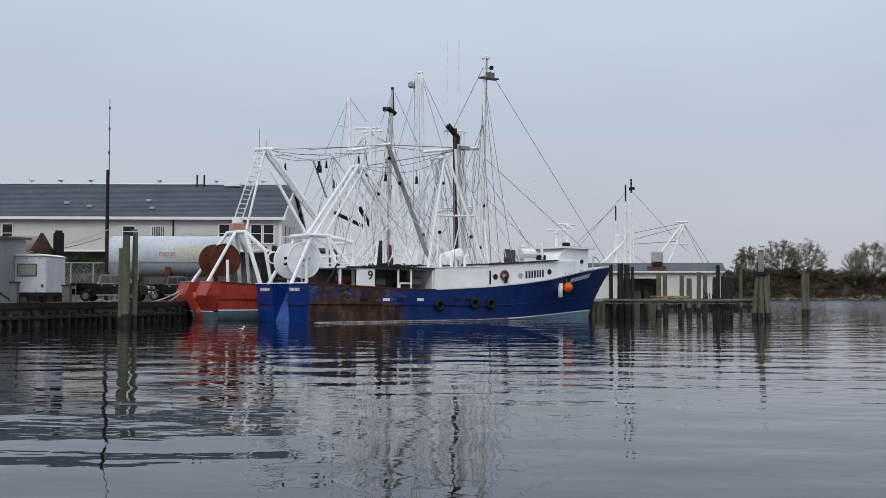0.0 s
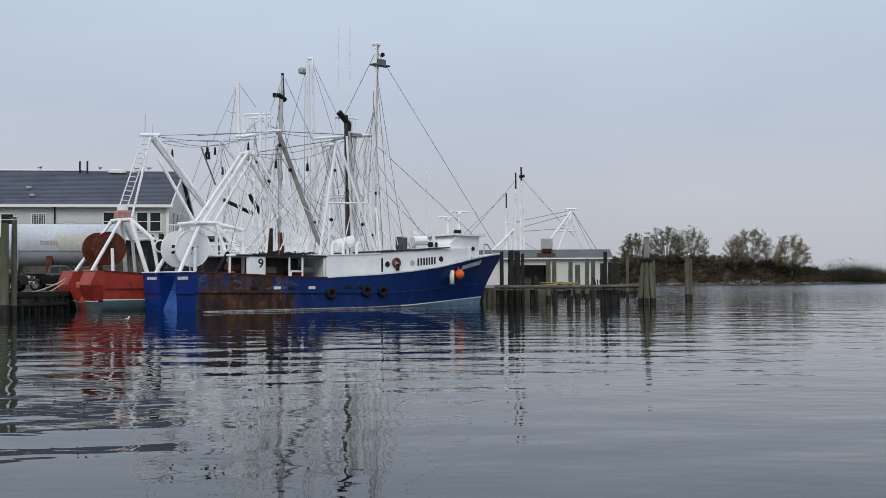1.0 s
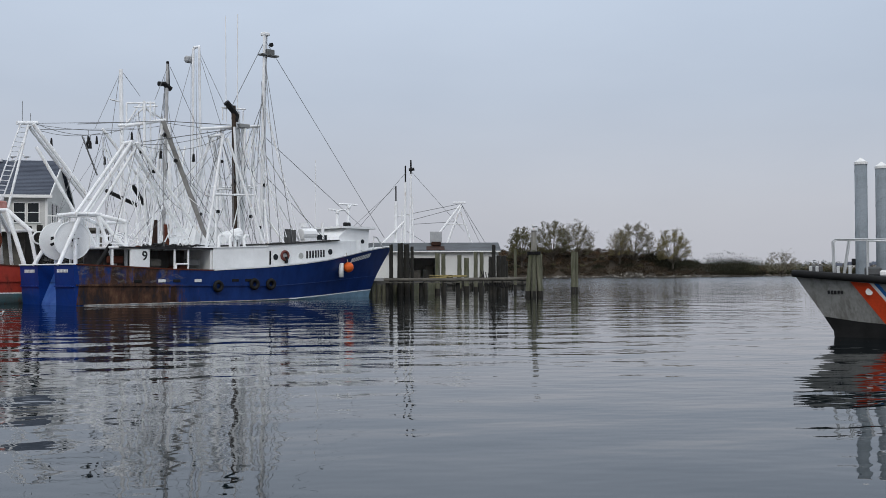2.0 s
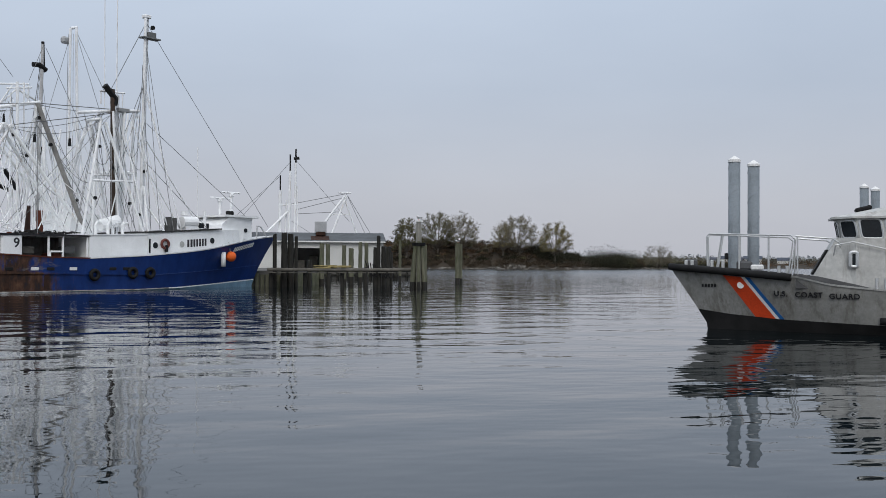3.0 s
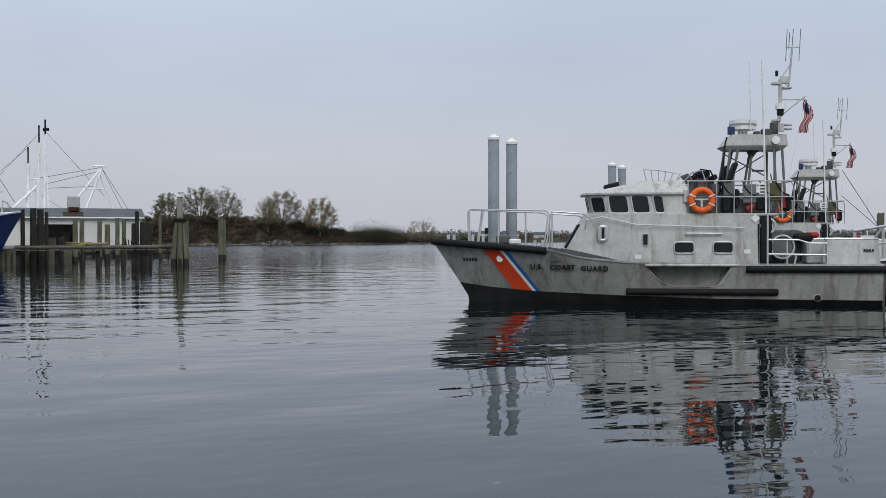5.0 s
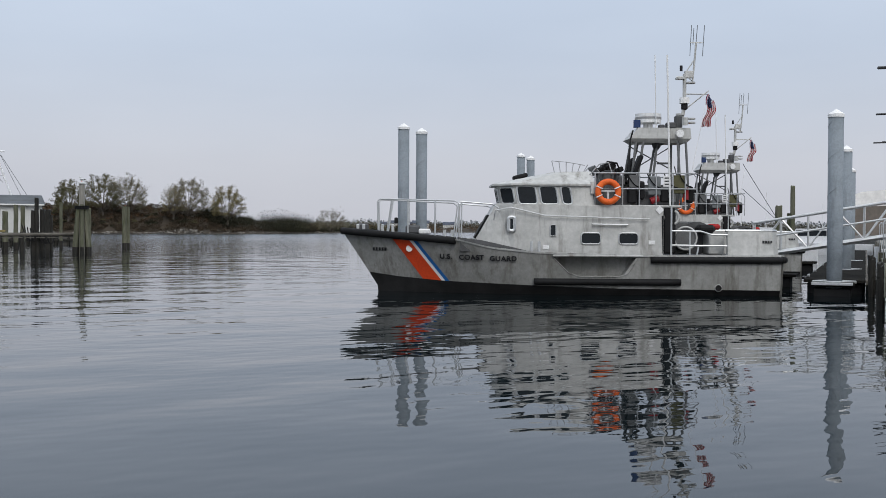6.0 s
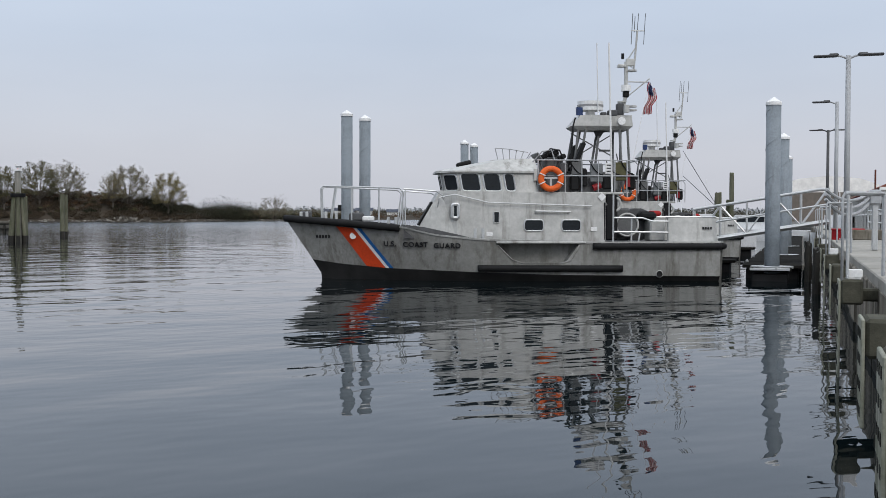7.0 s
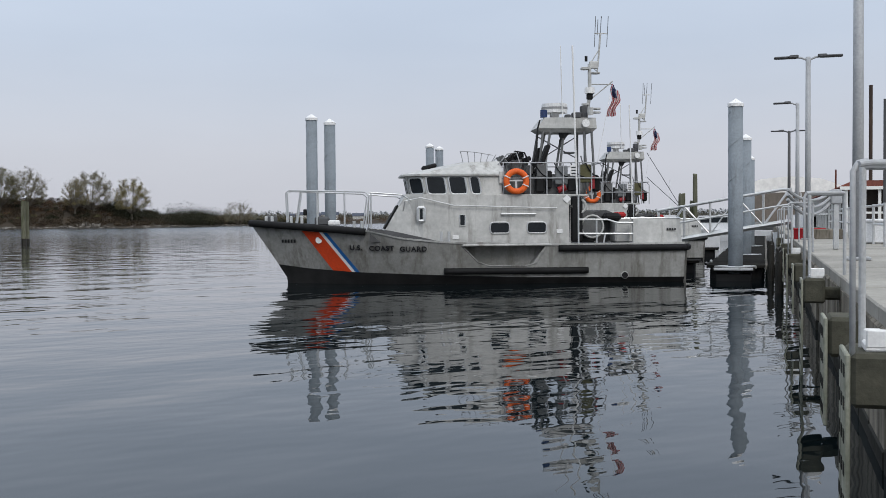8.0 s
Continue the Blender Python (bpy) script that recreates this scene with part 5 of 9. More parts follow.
    cab = [(17.05, 0, 19.6, 29.2, 0, 4.9, 0.02), (17.1, 0, 12.2, 26.2, -0.6, 5.7, 0.022), (16.9, 0, 19.5, 14.0, 0, 14.3, 0.025), (17.0, 0, 18.0, 17.4, -2.9, 4.2, 0.022),
           (17.0, 0, 18.0, 16.2, -2.9, 4.1, 0.022), (14.0, 0, 12.6, 6.0, 0, 10.9, 0.03), (13.9, 0, 12.9, 8.45, 0.3, 12.7, 0.03), (8.4, 0.3, 12.7, 2.2, 0.5, 11.9, 0.025),
           (16.7, 0, 9.6, 21.5, -1.6, 4.6, 0.022), (16.8, 0, 15, 13.8, 2.8, 3.9, 0.022), (6.0, -0.5, 10.8, 3.0, -2.5, 3.8, 0.022), (8.45, 0.3, 12.5, 6.8, -2.6, 3.8, 0.022),
           (12.8, 0, 12.2, 9.7, -2.4, 3.9, 0.022), (13.9, -0.3, 11, 12.2, -2.8, 3.8, 0.022)]
    spar(b, cab, CABLE, 5, name="cable")
    running_rigging(b, [(13.0, 0, 12.5), (14.8, 0, 13.5), (16.9, 0, 15.0), (8.5, 0.3, 12.6), (6.0, 0, 10.8), (16.0, 0, 13.0), (11.5, 0, 12.3)], 4.0, 18.5, 2.7, 3.9, 20, 41, RIGWHITE, 0.03)
    running_rigging(b, [(13.0, 0, 12.5), (16.9, 0, 17.0), (8.5, 0.3, 12.6), (14.0, 0, 13.9)], 4.0, 19.0, 2.7, 3.9, 16, 42, CABLE, 0.016)
    for x, y, z in ((6.3, -0.5, 10.3), (8.5, 0.2, 11.7), (13.9, -0.5, 8.7), (16.6, -0.5, 8.6), (12.0, -1.2, 6.4), (15.4, -0.4, 6.2), (9.1, -0.3, 9.9), (16.2, -0.4, 5.4), (7.2, -0.6, 9.0)):
        part("block", disc((x, y, z), 0.13, 0.14, "y", 10), BLACK, b, "black rigging block")
    slack_lines(b, [(5.8, 10.9, 13.8, 12.7, 0.2, 0.5, 0.3), (5.8, 10.9, 13.8, 12.4, -0.3, 0.9, 0.6), (8.5, 12.6, 16.6, 13.0, 0.3, 0.25, 0), (11.5, 12.2, 14.6, 12.6, -0.6, 3.6, 0), (13.0, 12.4, 15.4, 12.6, 0.5, 4.4, 0),
                    (14.2, 12.9, 16.7, 12.2, -0.5, 3.0, 0), (15.2, 12.8, 17.0, 9.0, 0.3, 1.6, 0), (8.4, 12.4, 12.6, 7.5, 0.4, 1.2, 0), (6.0, 10.6, 10.2, 6.2, -0.5, 0.8, 0), (16.9, 16.0, 14.2, 8.0, -0.2, 0.9, 0)], CABLE)
    return b


def clumpy(c, s, n, seed):
    bm = bmesh.new()
    rnd = random.Random(seed)
    for _ in range(n):
        p = Vector((c[0] + rnd.uniform(-1, 1) * s[0], c[1] + rnd.uniform(-1, 1) * s[1], c[2] + rnd.uniform(-1, 1) * s[2]))
        q = p + Vector((rnd.gauss(0, 0.35), rnd.gauss(0, 0.3), rnd.gauss(0, 0.08)))
        pipe(bm, [p, p.lerp(q, 0.5) + Vector((0, 0, 0.1)), q], 0.05, 4)
    return bm


fishing_boat_blue()

# red trawler lies outside the next berth, its stern a little further aft
RED_AT = BLUE_AT @ pose(-2.6, 7.7, 0)
red_hull = Hull(22, 24.5, [(0, 2.7), (5, 2.35), (10, 2.4), (18, 3.2), (24.5, 4.2)], [(0, 3.1), (3, 3.4), (14, 3.4), (19, 2.5), (23, 0.9), (24.5, 0.06)],
                [(0, 2.9), (3, 3.3), (12, 3.2), (18, 1.6), (22, 0.03)])


def fishing_boat_red():
    H = red_hull
    b = thing("fishing_boat", "red steel trawler with a rusty net drum and white gantry", "fishing boat", RED_AT)
    for side in (-1, 1):
        part("side_plating", H.strip(0, 1, lambda s: 0.75, H.sheer, side, n=40, rows=6), RED_HULL, b, "rust-streaked red topsides", smooth=True)
        part("boot_top", H.strip(0, 1, lambda s: -0.7, lambda s: 0.7, side, n=30, rows=3), surface("faded_teal_boot", (0.07, 0.16, 0.19), (0.10, 0.09, 0.08), 1.0, 0.6, stain=(0.14, 0.06, 0.03), stain_amt=0.4), b, "faded teal boot topping", smooth=True)
        part("waterline_stripe", H.slab(0, 1, lambda s: 0.69, lambda s: 0.76, side, 0.012, 0.05), WHITE, b)
        part("bulwark_cap", H.slab(0, 1, lambda s: H.sheer(s) - 0.03, lambda s: H.sheer(s) + 0.05, side, 0.05, 0.2), RUST, b)
        part("rubbing_strake", H.slab(0, 0.6, lambda s: 1.5 - 0.2 * s, lambda s: 1.62 - 0.2 * s, side, 0.09, 0.14), RED_HULL, b)
        part("inner_bulwark", H.strip(0, 0.99, lambda s: 1.3, H.sheer, side, -0.1, rows=1), RUST, b)
    part("deck", H.deck(0.02, 0.97, lambda s: 1.45 + 1.2 * max(0, s - 0.4)), GREYDECK, b)
    teal = surface("scuffed_teal", (0.10, 0.20, 0.26), (0.17, 0.19, 0.19), 1.5, 0.6, stain=(0.16, 0.07, 0.04), stain_amt=0.4)
    # knuckled transom: two quarters that overhang at half height, with a ramp sunk between them
    prof = [(2.7, -0.55, 1.0), (1.75, -0.98, 1.03), (0.66, -0.5, 0.95)]
    for side in (-1, 1):
        for rows, mat, nm in ((prof, RED_HULL, "quarter_panel"), ([(0.6, -0.47, 0.95), (0.0, -0.3, 0.9), (-0.6, -0.15, 0.8)], teal, "lower_transom")):
            bm = bmesh.new()
            loops = []
            for z, x, w in rows:
                y = H.at(0, max(z, 0)).y * w
                loops.append([(x, side * 0.95, z), (x, side * y, z), (1.2, side * y * 0.97, z), (1.2, side * 0.95, z)])
            rings(bm, loops)
            bmesh.ops.recalc_face_normals(bm, faces=bm.faces)
            part(nm, bm, mat, b, "faded teal lower transom" if mat is teal else "overhanging red stern quarter")
        part("transom_stripe", boxes(((-0.44, side * 1.93, 0.63), (0.16, 1.98, 0.07)), bevel=0.01), WHITE, b)
        part("quarter_edge", boxes(((-0.52, side * 2.0, 2.72), (0.16, 2.15, 0.07)), bevel=0.015), surface("worn_pale_edge", (0.45, 0.36, 0.33), (0.3, 0.13, 0.1), 2, 0.7), b)
    part("stern_ramp", prism([(-0.25, -0.6), (1.3, -0.6), (1.3, 2.6), (1.1, 2.6), (-0.25, 0.5)], "y", -0.94, 0.94), surface("scraped_red_ramp", (0.36, 0.09, 0.07), (0.22, 0.04, 0.03), 1.0, 0.7, stain=(0.4, 0.33, 0.3), stain_amt=0.25), b, "scraped stern ramp")
    part("buoy", pipe(bmesh.new(), [(-0.9, -1.0, 1.55), (-0.9, -1.0, 1.65), (-0.9, -1.0, 1.85), (-0.9, -1.0, 1.95)], 0.2, 10), surface("faded_pink_buoy", (0.5, 0.16, 0.1), (0.4, 0.12, 0.08), 3, 0.6), b, smooth=True)
    net_drum(b, (1.3, 0.1, 4.3), 1.2, 2.0, RUST, RUST)
    rows = []
    for sd in (-1, 1):
        rows += [(-0.3, sd * 1.5, 2.6, 2.15, sd * 0.75, 6.35, 0.12), (3.7, sd * 1.9, 2.4, 2.9, sd * 0.75, 6.4, 0.16), (4.5, sd * 2.0, 2.4, 4.1, sd * 1.7, 5.0, 0.13),
                 (2.9, sd * 0.75, 6.4, 4.2, sd * 1.75, 4.9, 0.16), (1.3, sd * 1.5, 2.4, 1.3, sd * 1.35, 4.3, 0.12)]
    rows += [(2.15, -0.8, 6.35, 2.15, 0.8, 6.35, 0.14), (2.9, -0.8, 6.4, 2.9, 0.8, 6.4, 0.14), (2.15, -0.75, 6.35, 2.9, -0.75, 6.4, 0.14), (2.15, 0.75, 6.35, 2.9, 0.75, 6.4, 0.14), (4.1, -1.7, 5.0, 4.1, 1.7, 5.0, 0.1)]
    spar(b, rows, RIGWHITE, name="gantry_leg")
    part("winch_guard", boxes(((2.6, 0, 6.75), (0.9, 1.0, 0.6)), bevel=0.08), surface("red_white_block", (0.5, 0.3, 0.27), (0.3, 0.1, 0.08), 2, 0.6), b)
    part("floodlight", disc((2.6, 0, 7.25), 0.38, 0.36, "z", 14), WHITE, b)
    ladder(b, (2.65, 0, 7.3), (4.45, 0, 12.5), 0.72, 15, 0.05, (1, 0.3, 0))
    spar(b, [(3.1, -0.5, 6.6, 4.6, -0.3, 12.5, 0.09), (3.9, 0, 12.6, 5.4, 0, 12.75, 0.15), (4.9, -0.4, 12.6, 9.0, -0.9, 7.4, 0.15), (4.9, 0.4, 12.6, 9.6, 1.0, 7.6, 0.15), (5.2, -0.3, 11.0, 8.4, -1.9, 4.6, 0.12)], RIGWHITE, name="gallows_beam")
    spar(b, [(4.3, 0, 12.7, 4.3, 0, 14.2, 0.02), (4.9, 0, 12.7, 4.9, 0, 13.4, 0.02)], CABLE, 4, name="aerial")
    part("hand_wheel", torus(bmesh.new(), (4.6, -2.0, 4.5), 0.42, 0.06, "y", 14, 6), WHITE, b)
    # masts seen over the blue boat's deck
    spar(b, [(15.4, -1.0, 13.5, 15.6, -1.0, 5.0, 0.14), (11.9, -0.5, 13.1, 15.4, -0.5, 13.9, 0.13), (13.0, 0.0, 14.7, 15.0, 0.0, 15.0, 0.07), (12.5, 0.5, 13.3, 14.1, 0.5, 14.8, 0.07), (14.4, 1.0, 14.9, 16.3, 1.0, 14.1, 0.08), (13.3, -1.0, 15.1, 13.4, -1.0, 4.8, 0.11), (14.1, -0.5, 15.2, 14.2, -0.5, 5.5, 0.07), (10.4, 0.0, 12.8, 16.0, 0.0, 6.5, 0.12), (14.1, 0.5, 11.9, 16.0, 0.5, 5.6, 0.08), (15.5, 1.0, 12.0, 13.6, 1.0, 5.5, 0.08), (16.2, -1.0, 11.9, 17.4, -1.0, 5.1, 0.09), (12.7, -0.5, 10.8, 11.3, -0.5, 5.0, 0.09)], RIGWHITE, name="prop")
    spar(b, [(8.8, 0.0, 12.1, 10.0, 0.0, 9.3, 0.06)], DARKALU, name="boom")
    spar(b, [(15.9, 0.0, 18.6, 16.0, 0.0, 16.3, 0.12), (10.7, 0.0, 8.2, 13.3, 0.0, 7.2, 0.15), (12.9, 0.0, 8.7, 13.9, 0.0, 7.3, 0.17)], BLACK, name="derrick")
    part("mast", tube((15.55, 0, 5.0), (15.9, 0, 18.4), 0.15, 10, 0.8), surface("grey_white_mast", (0.5, 0.5, 0.5), (0.3, 0.3, 0.3), 1.5, 0.6), b, "weathered grey mast")
    part("furled_gear", pipe(bmesh.new(), [(15.1, 0, 16.75), (15.6, 0, 16.8), (16.2, 0, 16.45)], 0.2, 7), BLACK, b, "black bundle on the mast")
    part("exhaust", tube((13.4, -2.3, 3.0), (13.4, -2.3, 6.0), 0.24, 10), DARKRUST, b, "rust-red exhaust stack")
    part("exhaust", tube((14.4, -2.3, 3.0), (14.4, -2.3, 5.7), 0.24, 10), RUST, b, "rust-red exhaust stack")
    part("deckhouse", prism([(11, 1.6), (11, 3.7), (19, 4.2), (19, 1.6)], "y", -2.5, 2.5), WHITE, b)
    part("net_pile", clumpy((7.5, 0, 2.6), (2.2, 2.0, 0.7), 160, 5), BLACK, b, "dark heap of netting on deck")
    tagged(part("deck_gear", clumpy((13.0, -1.2, 4.4), (3.5, 1.2, 0.5), 70, 6), RIGWHITE, b, "tangle of white deck fittings"), kind="stuff")
    part("hose_coil", torus(bmesh.new(), (12.0, -2.4, 3.6), 0.4, 0.08, "y", 16, 6), RUST, b)
    part("wheelhouse", prism([(17, 4.2), (17.3, 5.6), (19.6, 5.6), (20, 4.2)], "y", -2.0, 2.0), WHITE, b)
    spar(b, [(15.5, -0.8, 18.2, 14.3, -0.8, 15.3, 0.02), (15.9, -0.4, 18.1, 19.2, -0.4, 12.1, 0.02), (5.2, 0.0, 12.7, 16.1, 0.0, 13.9, 0.02), (5.3, 0.4, 12.3, 13.2, 0.4, 13.1, 0.02), (10.9, 0.8, 12.8, 9.4, 0.8, 7.2, 0.02), (8.6, -0.8, 11.9, 6.7, -0.8, 6.6, 0.02), (15.9, -0.4, 13.6, 12.8, -0.4, 7.2, 0.02), (16.1, 0.0, 13.7, 20.0, 0.0, 5.6, 0.02), (11.9, 0.4, 11.7, 10.7, 0.4, 5.4, 0.02), (14.5, 0.8, 11.9, 17.8, 0.8, 5.6, 0.02)], CABLE, 5, name="cable")
    running_rigging(b, [(15.4, 0, 13.8), (13.4, 0, 14.5), (12.0, 0, 13.0), (10.4, 0, 12.6), (16.5, 0, 12.0)], 7.0, 19.0, 2.4, 3.6, 20, 43, RIGWHITE, 0.032)
    running_rigging(b, [(15.8, 0, 17.5), (13.4, 0, 14.5), (10.4, 0, 12.6)], 6.0, 19.0, 2.4, 3.6, 14, 44, CABLE, 0.016)
    for x, y, z in ((6.3, -0.3, 11.4), (10.0, 0.1, 11.9), (10.6, 0, 10.4), (14.0, 0.1, 9.6), (15.4, -0.8, 10.2), (12.6, -0.4, 12.4)):
        part("block", pipe(bmesh.new(), [(x, y, z - 0.26), (x, y, z - 0.2), (x, y, z + 0.16), (x, y, z + 0.34)], 0.13, 7, 0.35), BLACK, b, "black rigging block")
    slack_lines(b, [(5.2, 12.7, 15.8, 13.6, 0.3, 0.45, 0.4), (5.2, 12.6, 12.0, 12.9, -0.4, 0.6, 0.6), (5.3, 12.4, 10.4, 12.5, 0.5, 0.35, 0.8), (12.0, 12.9, 15.6, 11.5, 0.3, 2.2, 0), (10.4, 12.4, 13.4, 9.0, -0.3, 1.5, 0)], CABLE)
    # truss on top of the mast gallows
    spar(b, [(11.9, 0.4, 13.2, 15.4, 0.4, 13.9, 0.09), (12.6, 0.4, 15.0, 15.0, 0.4, 15.3, 0.08), (12.6, 0.4, 13.4, 12.6, 0.4, 15.0, 0.07), (15.0, 0.4, 13.9, 15.0, 0.4, 15.3, 0.07), (12.6, 0.4, 13.4, 13.8, 0.4, 15.2, 0.06), (15.3, 0.4, 13.9, 13.8, 0.4, 15.2, 0.06)], RIGWHITE, name="truss_bar")
    return b


fishing_boat_red()

# a third trawler inside, of which masts and deckhouse show
def fishing_boat_inner(m, label, k=0):
    H = Hull(21, 23.5, [(0, 2.4), (10, 2.3), (18, 3.2), (23.5, 4.2)], [(0, 3.0), (14, 3.2), (19, 2.3), (23.5, 0.06)], [(0, 2.9), (12, 3.1), (18, 1.5), (21, 0.03)])
    b = thing("fishing_boat", label, "fishing boat", m)
    for side in (-1, 1):
        part("side_plating", H.strip(0, 1, lambda s: -0.6, H.sheer, side, n=30, rows=5), WHITE, b, smooth=True)
        part("bulwark_cap", H.slab(0, 1, lambda s: H.sheer(s) - 0.03, lambda s: H.sheer(s) + 0.06, side, 0.05, 0.2), WHITE, b)
    part("transom", boxes(((0.05, 0, 0.9), (0.1, 5.8, 3.0))), WHITE, b)
    part("deck", H.deck(0.02, 0.97, lambda s: 1.5 + max(0, s - 0.4)), GREYDECK, b)
    part("deckhouse", prism([(9, 1.6), (9, 4.0), (18, 4.4), (18, 1.6)], "y", -2.5, 2.5), WHITE, b)
    part("wheelhouse", prism([(15, 4.2), (15.3, 5.7), (18.0, 5.7), (18.4, 4.2)], "y", -1.9, 1.9), WHITE, b)
    part("wheelhouse_window", boxes(((16.7, 0, 5.2), (2.4, 3.9, 0.45))), GLASS, b)
    return b


inner = fishing_boat_inner(BLUE_AT @ pose(3.0, 15.2, 0), "white trawler moored inside with tall white masts")
spar(inner, [(9.9, -1.0, 18.8, 10.1, -1.0, 5.3, 0.17), (17.1, -0.5, 21.7, 17.0, -0.5, 4.9, 0.11), (18.0, 0.0, 22.0, 18.3, 0.0, 5.0, 0.12), (9.7, 0.5, 16.5, 10.6, 0.5, 16.4, 0.06), (18.1, 1.0, 22.1, 18.7, 1.0, 22.3, 0.12), (18.5, -1.0, 14.0, 16.0, -1.0, 5.4, 0.10), (19.0, -0.5, 14.1, 20.4, -0.5, 5.5, 0.10), (16.6, 0.0, 13.1, 15.3, 0.0, 5.4, 0.09), (20.6, 0.5, 14.9, 19.8, 0.5, 5.5, 0.09), (24.0, 1.0, 15.3, 22.8, 1.0, 5.6, 0.09), (22.9, -1.0, 14.4, 23.5, -1.0, 6.1, 0.09), (18.9, -0.5, 9.6, 23.9, -0.5, 10.0, 0.08), (14.7, 0.0, 11.4, 13.4, 0.0, 5.4, 0.09), (11.6, 0.5, 8.8, 12.9, 0.5, 12.9, 0.07)], RIGWHITE, name="mast")
spar(inner, [(10.0, -0.8, 18.7, 7.7, -0.8, 13.7, 0.02), (10.3, -0.4, 18.8, 12.0, -0.4, 16.9, 0.02), (17.6, 0.0, 21.9, 15.1, 0.0, 13.5, 0.02), (18.1, 0.4, 22.0, 21.0, 0.4, 17.1, 0.02), (18.2, 0.8, 21.6, 18.3, 0.8, 6.0, 0.02), (16.7, -0.8, 21.1, 16.6, -0.8, 5.9, 0.02), (10.1, -0.4, 18.6, 9.3, -0.4, 13.0, 0.02), (17.9, 0.0, 21.7, 21.4, 0.0, 12.3, 0.02)], CABLE, 5, name="cable")
running_rigging(inner, [(18.0, 0, 14.5), (19.0, 0, 14.0), (20.6, 0, 14.8), (22.9, -1, 14.4), (16.6, 0, 13.0), (14.7, 0, 11.4)], 10, 24, 2.2, 4.2, 20, 45, RIGWHITE, 0.035)
part("radar_reflector", boxes(((17.0, 0, 20.75), (0.9, 0.5, 0.6)), bevel=0.15), GALV, inner, "grey radar scanner")
for x, z in ((20.2, 12.0), (16.2, 9.0), (18.0, 7.2), (23.2, 9.8)):
    part("block", disc((x, -0.3, z), 0.14, 0.15, "y", 10), BLACK, inner)

# two trawlers berthed behind the shed
far_a = fishing_boat_inner(pose(14, 156, 0, 0, 0, -8), "white trawler with black mastheads moored beyond the shed")
spar(far_a, [(12.2, 0, 2, 12.4, 0, 15.2, 0.2), (10.9, 0, 2, 11.0, 0, 12.4, 0.24), (13.0, 0, 2, 13.2, 0, 16.4, 0.16), (13.6, 0, 2, 13.4, 0, 13.0, 0.1), (11.6, 0.5, 2, 11.9, 0, 11.0, 0.12)], RIGWHITE, name="mast")
spar(far_a, [(12.4, 0, 15.0, 12.4, 0, 17.6, 0.11), (11.0, 0, 12.4, 11.0, 0, 14.6, 0.10), (13.2, 0, 15.4, 13.2, 0, 18.4, 0.12), (12.9, 0, 17.0, 13.7, 0, 17.1, 0.22)], BLACK, name="mast_head")
spar(far_a, [(12.2, 0, 9.4, 6.2, -1.5, 3.4, 0.16), (20.4, 0, 11.8, 14.2, -1.2, 3.6, 0.17), (20.6, 0, 11.8, 17.4, -1.0, 3.6, 0.15), (20.2, 0, 11.6, 22.8, 0.5, 4.2, 0.14), (19.4, 0, 12.2, 21.2, 0, 12.2, 0.12), (18.0, -0.4, 9.0, 20.9, -0.4, 9.0, 0.08), (17.0, 1, 3, 17.0, 1, 7.6, 0.08), (11.0, 0, 10.2, 13.2, 0, 10.4, 0.08)], RIGWHITE, name="prop")
spar(far_a, [(12.4, 0, 10.4, 20.3, 0, 12.0, 0.04), (13.2, 0, 9.6, 20.3, 0, 11.5, 0.04), (13.0, 0, 9.0, 19.6, 0, 9.4, 0.04), (12.4, 0, 16.5, 3.0, 0, 5.5, 0.03), (11.0, 0, 14.5, 3.0, 0, 7.0, 0.03), (13.2, 0, 16.8, 21.0, 0, 8.0, 0.03), (20.5, 0, 12.1, 25.0, 0, 4.8, 0.035), (20.5, 0, 12.1, 24.0, 0, 4.8, 0.03), (12.6, 0, 8.0, 18.0, 0, 4.6, 0.03)], CABLE, 5, name="cable")


# ---- coast guard motor lifeboats ----
MLB_AT = pose(28.544, 22.54, 0.09, 0, 0, 55.6 + 90) @ Matrix.Scale(0.955, 4)
mlb_hull = Hull(13.03, 14.33, [(0, 1.2), (4.5, 1.18), (8, 1.28), (9.4, 1.42), (10.4, 1.66), (12, 1.8), (14.33, 1.98)],
                [(0, 1.92), (0.5, 2.02), (4, 2.1), (8, 2.08), (10, 1.86), (12, 1.25), (13.4, 0.62), (14.33, 0.08)],
                [(0, 1.88), (0.5, 1.96), (5, 2.0), (8, 1.75), (10, 1.2), (12, 0.45), (13.03, 0.03)], rake=1.05, flare=1.0)


def round_loop(q, r):
    """The corners of a quad cut back by r and rounded."""
    out = []
    for i in range(4):
        p, a, c = q[i], q[i - 1], q[(i + 1) % 4]
        u, v = p + (a - p).normalized() * r, p + (c - p).normalized() * r
        for k in range(5):
            f = k / 4
            out.append(u * (1 - f) ** 2 + p * 2 * f * (1 - f) + v * f * f)
    return out


def round_window(parent, q, nrm, r, wide, label=""):
    """A pane with rounded corners in a raised alloy frame with a black gasket."""
    loop = round_loop(q, r)
    bm = bmesh.new()
    rings(bm, [[p - nrm for p in loop], [p + nrm * 0.6 for p in loop]])
    bmesh.ops.recalc_face_normals(bm, faces=bm.faces)
    w = part("window", bm, GLASS, parent, label)
    part("frame", pipe(bmesh.new(), loop + loop[:2], wide, 6), ALU_LIGHT, w)
    c = sum(loop, Vector()) / len(loop)
    part("gasket", pipe(bmesh.new(), [c + (p - c) * 0.94 + nrm * 0.7 for p in loop + loop[:2]], wide * 0.45, 5), BLACK, w)
    return w


